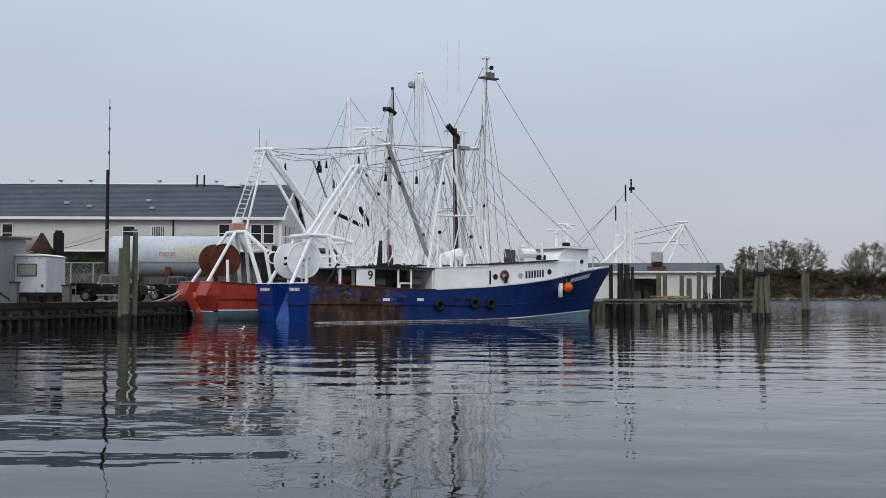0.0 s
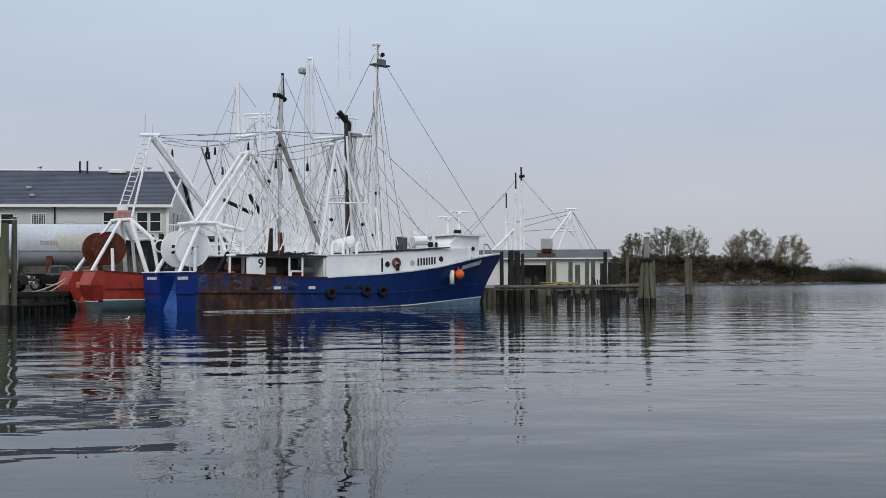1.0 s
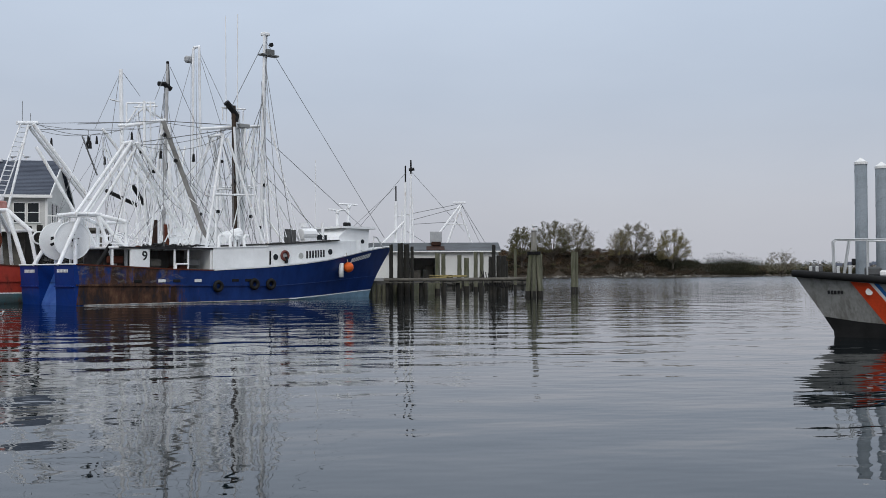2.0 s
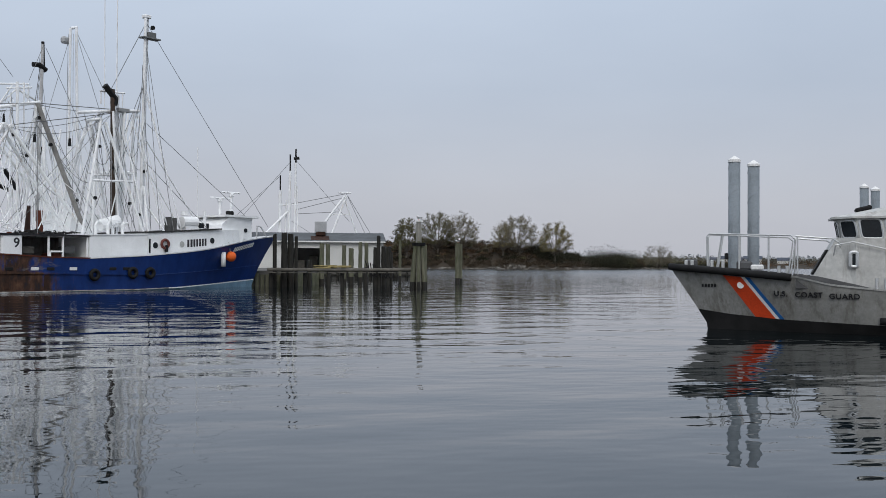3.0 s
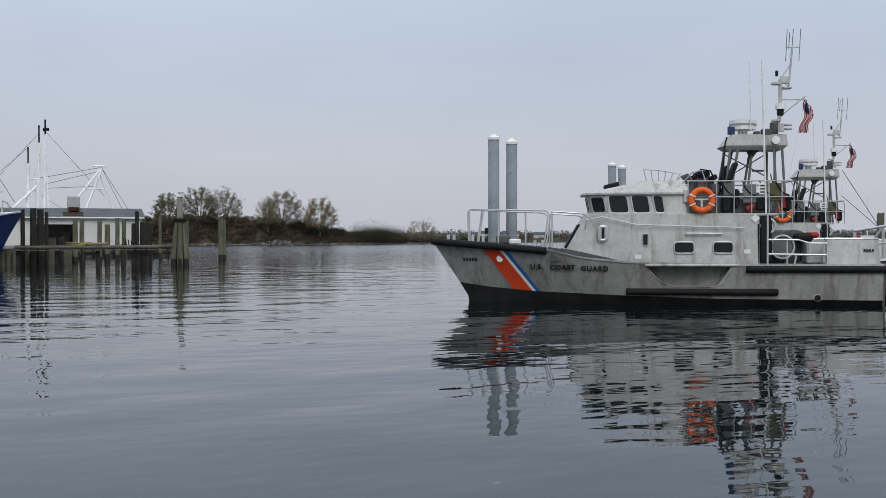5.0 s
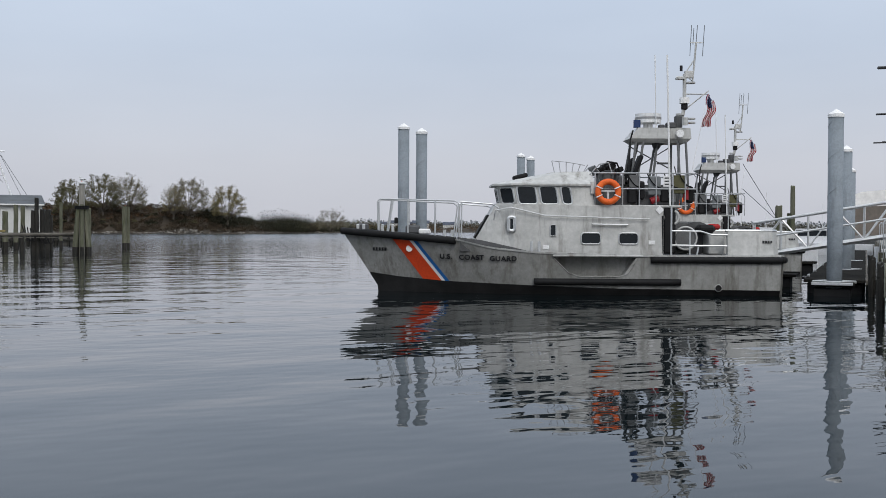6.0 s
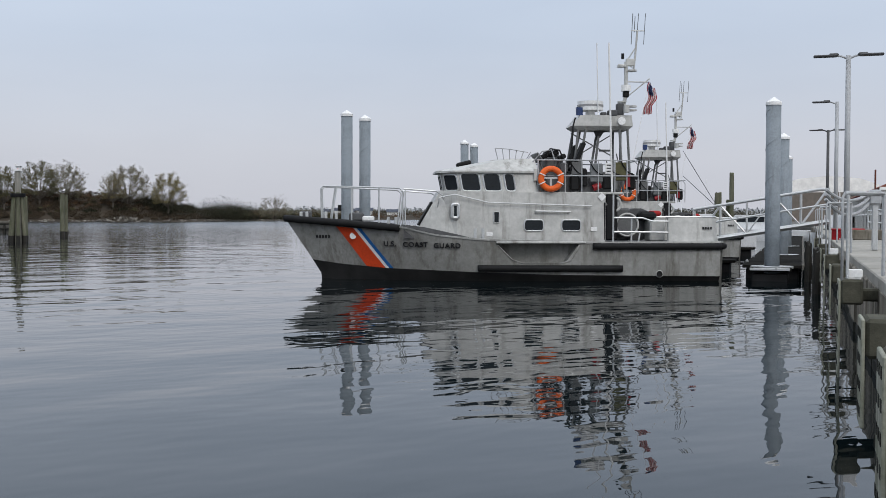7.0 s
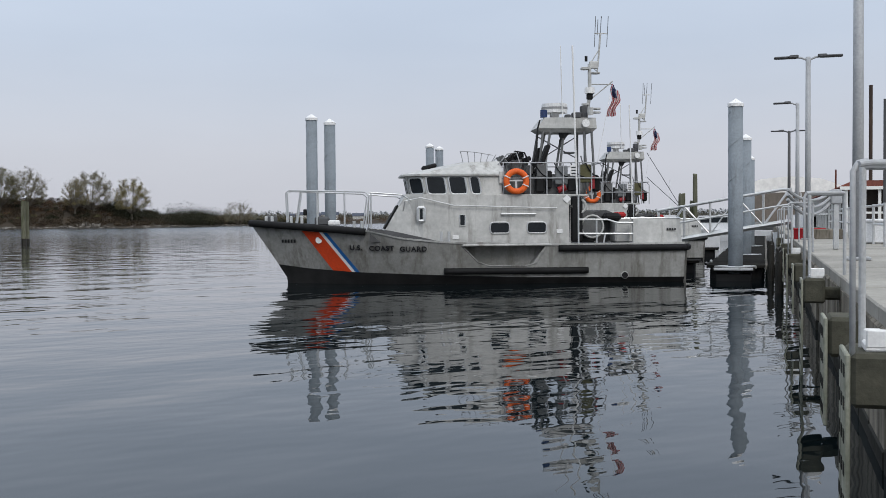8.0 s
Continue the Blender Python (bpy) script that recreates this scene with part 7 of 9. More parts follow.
    part("arch_funnel", pipe(bmesh.new(), [(3.65, 0.1, 5.0), (3.68, 0.1, 4.9), (3.7, 0.1, 4.7)], 0.28, 4, 0.25), GREYDECK, b)
    part("arch_cable", pipe(bmesh.new(), [(4.62, 0.85, 5.3), (4.72, 0.95, 5.0), (4.8, 1.2, 4.2), (4.85, 1.3, 3.4)], 0.03, 6), BLACK, b)
    part("foot_plate", boxes(((3.5, 0.3, 4.25), (0.35, 0.3, 0.05))), GREYDECK, b)
    rd = part("radar", pipe(bmesh.new(), [(3.95, 0, 5.62), (3.95, 0, 5.68), (3.95, 0, 5.86), (3.95, 0, 5.93)], 0.44, 20), CG_WHITE, b, "white radar dome", smooth=False)
    part("radar_foot", tube((3.95, 0, 5.4), (3.95, 0, 5.64), 0.16, 10), CG_WHITE, rd)
    part("radar_band", disc((3.95, 0, 5.78), 0.45, 0.07, "z", 20), surface("grey_band", (0.3, 0.3, 0.3), (0.25, 0.25, 0.25), 3, 0.5), rd)
    part("blue_light", tube((4.42, 0.5, 5.42), (4.42, 0.5, 5.68), 0.12, 12), plain("blue_lens", (0.015, 0.035, 0.11), 0.25), b, "blue beacon")
    part("platform_gear", boxes(((3.3, 0.5, 5.5), (0.3, 0.3, 0.2)), ((3.0, 0.3, 5.62), (0.22, 0.3, 0.45)), ((3.6, 0.5, 5.47), (0.2, 0.2, 0.12)), bevel=0.03), GREYDECK, b)
    part("searchlight", disc((3.02, 0.66, 5.22), 0.13, 0.14, "y", 14), CG_WHITE, b)
    part("loudhailer", pipe(bmesh.new(), [(2.86, 0.7, 5.5), (2.86, 0.7, 5.75)], 0.1, 10), ALU, b)
    # mast and aerials
    part("mast", pipe(bmesh.new(), [(2.86, 0, 5.4), (2.78, 0, 5.9), (2.72, 0, 6.2), (2.72, 0, 7.3)], 0.065, 8), ALU, b)
    part("mast", pipe(bmesh.new(), [(2.72, 0, 7.3), (2.45, 0, 7.05), (2.4, 0, 7.6), (2.34, 0, 8.36)], 0.035, 8), ALU, b)
    spar(b, [(2.72, 0, 7.3, 2.42, 0, 7.75, 0.02), (2.55, 0, 8.36, 2.12, 0, 8.36, 0.02), (2.72, 0, 6.62, 1.95, 0, 6.62, 0.022), (2.75, 0, 6.05, 1.9, 0, 6.74, 0.022), (3.0, 0, 7.2, 2.7, 0, 7.2, 0.02), (2.95, 0, 5.95, 2.7, 0, 5.95, 0.02)], ALU, 6, "mast_arm")
    spar(b, [(2.55, 0, 7.9, 2.5, 0, 8.95, 0.012), (2.36, 0, 8.1, 2.3, 0, 8.95, 0.012), (2.12, 0, 7.9, 2.06, 0, 8.95, 0.012), (2.45, 0, 8.3, 2.42, 0, 8.85, 0.012)], CABLE, 4, "aerial")
    spar(b, [(3.78, 0.5, 5.4, 3.84, 0.5, 7.85, 0.018), (3.5, 1.45, 2.8, 3.64, 1.45, 7.7, 0.032)], CG_WHITE, 6, "whip_aerial")
    for x, z, r in ((2.88, 7.14, 0.16), (2.52, 7.0, 0.17), (2.86, 5.93, 0.15), (2.5, 5.78, 0.16), (2.5, 5.65, 0.16)):
        part("mast_light", disc((x, 0, z), r, 0.05, "z", 12), ALU, b)
    part("mast_head", boxes(((2.58, 0, 7.28), (0.3, 0.12, 0.25)), bevel=0.02), ALU, b)
    part("mast_lamp", tube((2.84, 0, 7.4), (2.84, 0, 7.58), 0.05, 8), BLACK, b)
    part("gps_dome", disc((2.72, 0, 6.4), 0.17, 0.2, "z", 14), CG_WHITE, b, "white dome on the mast")
    part("black_pod", boxes(((2.72, 0, 6.2), (0.2, 0.2, 0.24)), bevel=0.04), BLACK, b)
    part("halyard", tube((1.92, 0, 6.68), (2.6, 0.6, 3.9), 0.008, 4), CG_WHITE, b)
    # ensign hanging limp in folds
    fl = None

    def fold(f, g):
        return (1.93 + 0.16 * g - 0.34 * f * (1 - 0.4 * g) + 0.05 * math.sin(9 * g + 2 * f), 0.1 * math.sin(11 * f + 4 * g), 6.64 - 1.12 * g - 0.36 * f * (1 - g))

    for i in range(13):
        bm = bmesh.new()
        rings(bm, [[fold(f, j / 10) for j in range(11)] for f in (i / 13, (i + 1) / 13)], close=False)
        if fl is None:
            fl = part("flag", bm, plain("flag_red", (0.40, 0.07, 0.085), 0.9), b, "faded red, white and blue flag hanging limp")
        else:
            part("stripe", bm, bpy.data.materials["flag_red"] if i % 2 == 0 else plain("flag_white", (0.66, 0.65, 0.64), 0.9), fl)
    for d in (0.012, -0.012):
        bm = bmesh.new()
        rings(bm, [[Vector(fold(f, g)) + Vector((0, d, 0)) for g in (0, 0.09, 0.18, 0.27, 0.34)] for f in (0, 0.15, 0.3, 0.54)], close=False)
        part("canton", bm, plain("flag_blue", (0.03, 0.04, 0.1), 0.9), fl)
    # bow rails and deck gear
    for side in (1, -1):
        for pts in ([(13.05, side * 0.5, 1.95), (13.08, side * 0.5, 2.92), (12.98, side * 0.52, 3.0), (10.5, side * 1.5, 2.92), (10.36, side * 1.52, 2.8), (10.5, side * 1.52, 1.68)],
                    [(12.75, side * 0.6, 1.92), (12.6, side * 0.65, 2.96)], [(12.05, side * 0.95, 1.82), (12.05, side * 0.95, 2.97)], [(11.15, side * 1.3, 1.75), (11.15, side * 1.3, 2.95)],
                    [(10.36, side * 1.5, 2.9), (9.3, side * 1.5, 2.82), (9.1, side * 1.45, 2.7), (9.05, side * 1.4, 2.55)], [(10.3, side * 1.52, 1.66), (10.3, side * 1.5, 2.9)]):
            part("bow_rail", pipe(bmesh.new(), pts, 0.025, 7), ALU_LIGHT, b)
    part("winch", boxes(((11.9, 0, 1.98), (0.5, 0.4, 0.3)), bevel=0.06), GREYDECK, b)
    part("fairlead", boxes(((13.6, 0, 2.06), (0.4, 0.3, 0.25)), bevel=0.06), GREYDECK, b)
    part("anchor_box", boxes(((11.5, 0.5, 1.92), (0.4, 0.3, 0.18)), bevel=0.04), CG_WHITE, b)
    for u, y in ((13.55, 0.3), (12.9, 0.72), (12.55, 0.9), (13.75, 0.2)):
        part("cleat", boxes(((u, y, 2.0), (0.1, 0.06, 0.3)), bevel=0.02), ALU_LIGHT, b)
    part("deck_lamp", boxes(((12.45, 0.6, 2.28), (0.12, 0.1, 0.2)), bevel=0.02), BLACK, b)
    return b


mlb = motor_lifeboat()
# the sister boat lies further along the float
second = copy_thing(mlb, Matrix.Translation((41.2, 34.1, 0.05)) @ pose(0, 0, 0, 0, 0, 55.6 + 90) @ Matrix.Translation((-2.5, 0, 0)))
tagged(second, "grey aluminium coast guard motor lifeboat moored beyond the first")


# ---- steel guide piles ----
def guide_pile(x, y, top, label="grey steel guide pile with a white cone cap", collar=False):
    t = thing("guide_pile", label, "pile", Matrix.Translation((x, y, 0)), group="steel guide piles")
    part("shaft", pipe(bmesh.new(), [(0, 0, -2), (0, 0, top - 0.22)], 0.23, 20), PILESTEEL, t, smooth=True)
    bm = bmesh.new()
    pts = [(0.232 * math.cos(a * 0.24), 0.232 * math.sin(a * 0.24), 0.5 + (top - 0.9) * a / 118) for a in range(0, 119)]
    pipe(bm, pts, 0.007, 4)
    part("weld_seam", bm, PILESTEEL, t, "spiral weld seam")
    bm = bmesh.new()
    rings(bm, [[(r * math.cos(k / 20 * math.tau), r * math.sin(k / 20 * math.tau), z) for k in range(20)] for r, z in ((0.25, top - 0.26), (0.25, top - 0.16), (0.02, top))])
    part("cap", bm, CG_WHITE, t, "white cone cap")
    if collar:
        c = part("collar", boxes(((0.42, 0, 0.42), (0.08, 0.95, 0.1)), ((-0.42, 0, 0.42), (0.08, 0.95, 0.1)), ((0, 0.45, 0.42), (0.9, 0.08, 0.1)), ((0, -0.45, 0.42), (0.9, 0.08, 0.1)), bevel=0.015), ALU_LIGHT, t, "bright metal pile guide")
    return t


for x, y, z, c in ((23.95, 36.9, 6.32, False), (24.9, 37.0, 6.19, False), (39.2, 48.0, 6.41, False), (40.0, 48.1, 6.29, False), (29.14, 20.28, 5.79, True), (38.8, 26.5, 5.51, True), (50.5, 34.2, 5.4, True)):
    guide_pile(x, y, z, collar=c)

# ---- the concrete quay, its rails and lamps: local x runs along the face, y out over the water ----
QUAY_AT = pose(5.97, 3.36, 0, 0, 0, 33.4)


def build_quay():
    q = thing("quay", "stained concrete quay with a rough weathered face", "quay", QUAY_AT, kind="structure")
    k = 0
    x = -9.0
    while x < 120:
        w = 2.4
        part("deck_slab", boxes(((x + w / 2, -7.45, 1.1), (w - 0.02, 14.0, 0.3 - 0.006 * (k % 2))), bevel=0.018), CONCRETE, q)
        x += w
        k += 1
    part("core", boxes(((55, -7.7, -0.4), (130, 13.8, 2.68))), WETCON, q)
    rnd = random.Random(9)
    x = -9.0
    while x < 110:
        w = rnd.uniform(0.9, 1.5)
        d = rnd.uniform(0.0, 0.06)
        part("face_panel", boxes(((x + w / 2, -0.64 + d * 0.7, 0.62), (w - 0.03, 0.4, 0.98)), bevel=0.03), CONCRETE_FACE, q)
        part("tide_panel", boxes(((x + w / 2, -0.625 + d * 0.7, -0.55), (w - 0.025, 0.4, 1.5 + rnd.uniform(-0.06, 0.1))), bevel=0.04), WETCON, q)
        x += w


build_quay()


def rail_bay(x):
    """A fender ladder bay: outrigger block, two uprights and rails that turn in over the quay."""
    t = thing("guard_rail", "galvanised tubular guard rail standing on a timber outrigger", "guard rail", QUAY_AT @ pose(x, 0, 0), group="quay guard rails")
    part("post", pipe(bmesh.new(), [(0, 0, 1.0), (0, 0, 2.26), (0.02, -0.03, 2.31), (0.05, -0.08, 2.32)], 0.017, 10), GALV, t, smooth=True)
    part("post", tube((0.3, -0.5, 1.26), (0.3, -0.5, 2.3), 0.022, 10), GALV, t)
    part("post", tube((0.28, -0.075, 1.2), (0.28, -0.075, 2.3), 0.021, 10), ALU_LIGHT, t)
    part("top_rail", pipe(bmesh.new(), [(0, -0.03, 2.3), (0.05, -0.1, 2.31), (0.28, -0.5, 2.31)], 0.019, 10), GALV, t)
    part("side_rail", pipe(bmesh.new(), [(0.28, -0.075, 2.3), (0.3, -0.5, 2.29)], 0.022, 10), GALV, t)
    part("outrigger", boxes(((0.22, -0.12, 1.07), (0.6, 0.26, 0.31)), ((0.3, -0.36, 1.02), (0.2, 0.24, 0.16)), bevel=0.025), BLOCKWOOD, t, "weathered timber outrigger block")
    part("bracket", boxes(((0.16, -0.15, 1.25), (0.24, 0.16, 0.05)), ((0.05, -0.16, 1.3), (0.03, 0.17, 0.11)), ((0.26, -0.13, 1.29), (0.03, 0.1, 0.1)), bevel=0.01), CG_WHITE, t, "white bracket shoe")
    ch = part("ladder_channel", boxes(((0.2, 0.028, 0.3), (0.52, 0.03, 1.84)), bevel=0.008), SLIMED, t, "perforated channel with a green tide film")
    # Slots are dark boxes painting the shade that holes would show.
    for k in range(9):
        for x in (0.02, 0.2, 0.38):
            part("slot", boxes(((x, 0.03, 1.12 - 0.19 * k), (0.09, 0.034, 0.075))), WETCON, ch)
    return t


BLOCKWOOD = surface("slimed_block_timber", (0.085, 0.082, 0.062), (0.032, 0.033, 0.024), 2.2, 0.9, bump=0.45, fine=9, stain=(0.14, 0.13, 0.10), stain_amt=0.25)
SLIMED = surface("slimed_galvanised_steel", (0.36, 0.36, 0.31), (0.17, 0.18, 0.13), 2.5, 0.7, bump=0.2, stain=(0.05, 0.055, 0.035), stain_amt=0.5)
bay = rail_bay(-0.3)
for x in (7.5, 17.0, 26.5, 36.0):
    copy_thing(bay, QUAY_AT @ pose(x, 0, 0))


def fender_block(x):
    """A timber block on a perforated channel, with no rail above it."""
    t = thing("fender_block", "green-stained timber fender block on a perforated channel", "fender", QUAY_AT @ pose(x, 0, 0), group="quay fender blocks")
    part("block", boxes(((0.2, -0.1, 1.07), (0.5, 0.22, 0.31)), ((0.3, -0.34, 1.02), (0.2, 0.26, 0.16)), bevel=0.03), BLOCKWOOD, t)
    ch = part("channel", boxes(((0.2, 0.028, 0.8), (0.5, 0.03, 0.84)), bevel=0.008), SLIMED, t)
    # Dark boxes again paint in the shaded holes.
    for k in range(4):
        for x in (0.04, 0.2, 0.36):
            part("slot", boxes(((x, 0.03, 1.1 - 0.2 * k), (0.09, 0.034, 0.08))), WETCON, ch)


for x in (2.0, 12.0, 21.5):
    fender_block(x)


def lamp_post(m, heads, label, dark=False):
    t = thing("street_lamp", label, "lamp post", m, group="quay lamp posts")
    mat = GREYDECK if dark else GALV
    part("base_plate", boxes(((0, 0, 0.03), (0.42, 0.42, 0.05)), bevel=0.01), mat, t)
    part("pole", pipe(bmesh.new(), [(0, 0, 0), (0, 0, 6.1)], 0.1, 14, 0.8), mat, t, smooth=True)
    for s in heads:
        arm = part("arm", pipe(bmesh.new(), [(0, 0, 5.98), (0, s * 0.22, 6.08), (0, s * 0.38, 6.1)], 0.035, 8), mat, t)
        part("luminaire", boxes(((0, s * 0.72, 6.1), (0.3, 0.75, 0.07)), ((0, s * 0.45, 6.13), (0.2, 0.3, 0.1)), bevel=0.03), GREYDECK, arm, "dark flat lamp head")
    return t


for (x, y), heads, dk in (((17.5, 9.68), (1, -1), False), ((32.47, 19.75), (1, -1), False), ((45.04, 27.94), (1,), False), ((59.2, 37.3), (1, -1), True)):
    lamp_post(Matrix.Translation((x, y, 1.25)) @ pose(0, 0, 0, 0, 0, 33.4), heads, "tall grey lamp post with flat dark heads", dk)


# ---- the boatyard on the left ----
CAR_BLACK = surface("black_car_paint", (0.010, 0.010, 0.012), (0.007, 0.007, 0.008), 2.0, 0.2, bump=0.0, spec=0.5)
TYRE = surface("tyre_rubber", (0.02, 0.02, 0.02), (0.014, 0.014, 0.014), 4.0, 0.85, spec=0.15)
CHROME = plain("chrome", (0.6, 0.6, 0.6), 0.2, 1.0)


def storage_tank():
    m = Matrix.Translation((-26.95, 87.6, 1.28)) @ pose(0, 0, 0, 0, 0, 1) @ Matrix.Scale(1.09, 4)
    t = thing("storage_tank", "pale grey horizontal fuel tank with peeling streaks on steel saddles", "tank", m)
    R, L, zc = 1.53, 8.7, 3.3
    bm = bmesh.new()
    loops = []
    for x, r in ((-0.28, 0.25), (-0.24, 0.85), (-0.14, 1.35), (0, R), (L, R), (L + 0.14, 1.35), (L + 0.24, 0.85), (L + 0.28, 0.25)):
        loops.append([(x, r * math.cos(k / 36 * math.tau), zc + r * math.sin(k / 36 * math.tau)) for k in range(36)])
    rings(bm, loops)
    bmesh.ops.recalc_face_normals(bm, faces=bm.faces)
    part("shell", bm, TANKMAT, t, smooth=True)
    for x in (0.05, 2.1, 4.2, 6.3, L - 0.05):
        bm = bmesh.new()
        torus(bm, (x, 0, zc), R, 0.018, "x", 40, 5)
        part("weld_band", bm, TANKMAT, t)
    part("seam", boxes(((L / 2, -R * 0.985, zc - 0.45), (L, 0.03, 0.04))), surface("grey_seam", (0.3, 0.32, 0.34), (0.22, 0.23, 0.25), 2, 0.6), t)
    for x in (1.4, 4.4, 7.4):
        part("saddle", prism([(-1.5, 0), (1.5, 0), (1.3, 2.6), (0.8, 1.95), (0, 1.72), (-0.8, 1.95), (-1.3, 2.6)], "x", x - 0.2, x + 0.2), RUST, t, "rusty steel saddle")
    part("pipe", tube((2.3, -1.62, 1.5), (2.3, -1.62, 2.9), 0.05), GALV, t)
    part("manhole", disc((5.5, 0, zc + R + 0.06), 0.35, 0.2, "z", 16), TANKMAT, t)
    letters("DIESEL", 0.42, surface("faded_red_letters", (0.33, 0.13, 0.12), (0.42, 0.36, 0.36), 4, 0.7), t, pose(3.8, -R - 0.012, zc - 0.02), spacing=1.05)
    # peeling wash of dried spillage on the shell
    bm = bmesh.new()
    rnd = random.Random(8)
    for k in range(46):
        x = rnd.uniform(4.9, 7.9)
        a0 = rnd.uniform(1.95, 2.2)
        a1 = a0 + rnd.uniform(0.3, 1.0)
        w = rnd.uniform(0.04, 0.16)
        lp = []
        for q in range(5):
            a = a0 + (a1 - a0) * q / 4
            y, z = (R + 0.006) * -math.sin(a - 0.9), zc + (R + 0.006) * math.cos(a - 0.9)
            ww = w * (1 - 0.6 * q / 4)
            lp.append([(x - ww, y, z), (x + ww, y, z)])
        rings(bm, lp, close=False)
    part("spill_streak", bm, surface("yellowed_spill", (0.52, 0.51, 0.43), (0.42, 0.40, 0.31), 3, 0.8), t, "yellowed spill streaks")
    return t


storage_tank()


def pickup(m, label):
    """A crew-cab pickup: local x runs from the tailgate to the bonnet."""
    t = thing("pickup_truck", label, "pickup truck", m, group="parked trucks")
    W = 0.97
    wheels = (1.15, 4.55)

    def arch(x):
        return [(x + 0.5 * math.cos(a), 0.42 + 0.5 * math.sin(a)) for a in (0.1, 0.55, 1.05, 1.57, 2.09, 2.59, 3.04)]

    low = [(0.02, 0.5), (0.0, 0.95), (0.04, 1.24), (1.9, 1.25), (4.1, 1.25), (4.9, 1.2), (5.42, 1.1), (5.55, 0.98), (5.58, 0.55), (5.5, 0.47)]
    outline = low + arch(wheels[1]) + [(3.9, 0.45), (1.8, 0.45)] + arch(wheels[0])
    body = bmesh.new()
    rings(body, [[(x, y, z) for x, z in outline] for y in (-W + 0.05, -W, W, W - 0.05)][1:3])
    bmesh.ops.recalc_face_normals(body, faces=body.faces)
    bmesh.ops.bevel(body, geom=[e for e in body.edges if abs(e.verts[0].co.y - e.verts[1].co.y) < 0.01], offset=0.045, segments=2, affect="EDGES")
    part("body", body, CAR_BLACK, t)
    cab = bmesh.new()
    plan = lambda x0, x1, w, z: [(x0, -w, z), (x1, -w, z), (x1, w, z), (x0, w, z)]
    rings(cab, [plan(1.9, 4.28, W - 0.03, 1.22), plan(1.95, 4.2, W - 0.05, 1.3), plan(2.12, 3.42, W - 0.18, 1.86), plan(2.3, 3.2, W - 0.3, 1.93)])
    bmesh.ops.recalc_face_normals(cab, faces=cab.faces)
    c = part("cab", cab, CAR_BLACK, t)
    for s in (-1, 1):
        for x0, x1, x2, x3 in ((2.16, 2.86, 2.84, 2.28), (2.96, 3.92, 3.38, 2.93)):
            bm = bmesh.new()
            y0, y1 = s * (W - 0.05), s * (W - 0.165)
            quad = [(x0, y0, 1.34), (x1, y0, 1.34), (x2, y1, 1.8), (x3, y1, 1.8)]
            rings(bm, [[(x, y + s * o, z) for x, y, z in quad] for o in (0.014, -0.03)])
            bmesh.ops.recalc_face_normals(bm, faces=bm.faces)
            part("side_window", bm, CAR_GLASS, c)
        for x in (2.3, 3.2):
            part("door_handle", boxes(((x, s * (W + 0.015), 1.12), (0.16, 0.03, 0.035)), bevel=0.01), CHROME, c)
        part("mirror", boxes(((3.92, s * (W + 0.1), 1.4), (0.1, 0.2, 0.22)), bevel=0.03), CHROME, t, "bright door mirror")
        part("step_bar", boxes(((2.85, s * (W + 0.02), 0.44), (1.9, 0.12, 0.06)), bevel=0.02), CHROME, t, "bright running board")
        for x in wheels:
            w = part("wheel", torus(bmesh.new(), (x, s * (W - 0.14), 0.4), 0.29, 0.115, "y", 22, 8), TYRE, t, smooth=True)
            part("rim", disc((x, s * (W - 0.1), 0.4), 0.23, 0.14, "y", 18), ALLOY, w)
            for k in range(5):
                a = k / 5 * math.tau
                part("spoke_gap", boxes(((x + 0.13 * math.cos(a), s * (W - 0.028), 0.4 + 0.13 * math.sin(a)), (0.07, 0.02, 0.07)), bevel=0.01), TYRE, w)
        part("head_lamp", boxes(((5.53, s * 0.74, 0.99), (0.08, 0.36, 0.22)), bevel=0.03), CG_WHITE, t, "clear head lamp")
        part("tail_lamp", boxes(((0.0, s * 0.88, 1.0), (0.06, 0.14, 0.4)), bevel=0.02), plain("red_lens", (0.25, 0.02, 0.02), 0.3), t)
    bm = bmesh.new()
    rings(bm, [[(4.2, -0.86, 1.3), (4.2, 0.86, 1.3), (3.46, 0.74, 1.84), (3.46, -0.74, 1.84)], [(4.23, -0.86, 1.32), (4.23, 0.86, 1.32), (3.49, 0.74, 1.86), (3.49, -0.74, 1.86)]])
    part("windscreen", bm, CAR_GLASS, c)
    part("bed_rail", boxes(((1.0, -W + 0.06, 1.26), (1.8, 0.1, 0.05)), ((1.0, W - 0.06, 1.26), (1.8, 0.1, 0.05)), bevel=0.015), TYRE, t)
    part("bumper", boxes(((5.6, 0, 0.62), (0.16, 1.9, 0.24)), bevel=0.05), CHROME, t, "chrome front bumper")
    part("grille", boxes(((5.57, 0, 0.95), (0.05, 1.1, 0.26)), bevel=0.02), GREYDECK, t)
    part("plate", boxes(((5.69, 0, 0.6), (0.02, 0.34, 0.15))), CG_WHITE, t)
    return t


CAR_GLASS = surface("tinted_car_glass", (0.02, 0.023, 0.026), (0.016, 0.018, 0.02), 1.0, 0.12, bump=0.0, spec=0.12)
ALLOY = surface("alloy_rim", (0.35, 0.35, 0.36), (0.2, 0.2, 0.2), 4, 0.4, metal=0.6)
pickup(Matrix.Translation((-26.5, 76.9, 1.3)) @ pose(0, 0, 0, 0, 0, 2), "black crew-cab pickup truck parked on the yard")
pickup(Matrix.Translation((-23.6, 84.2, 1.3)) @ pose(0, 0, 0, 0, 0, 4), "black pickup truck parked behind the red trawler")


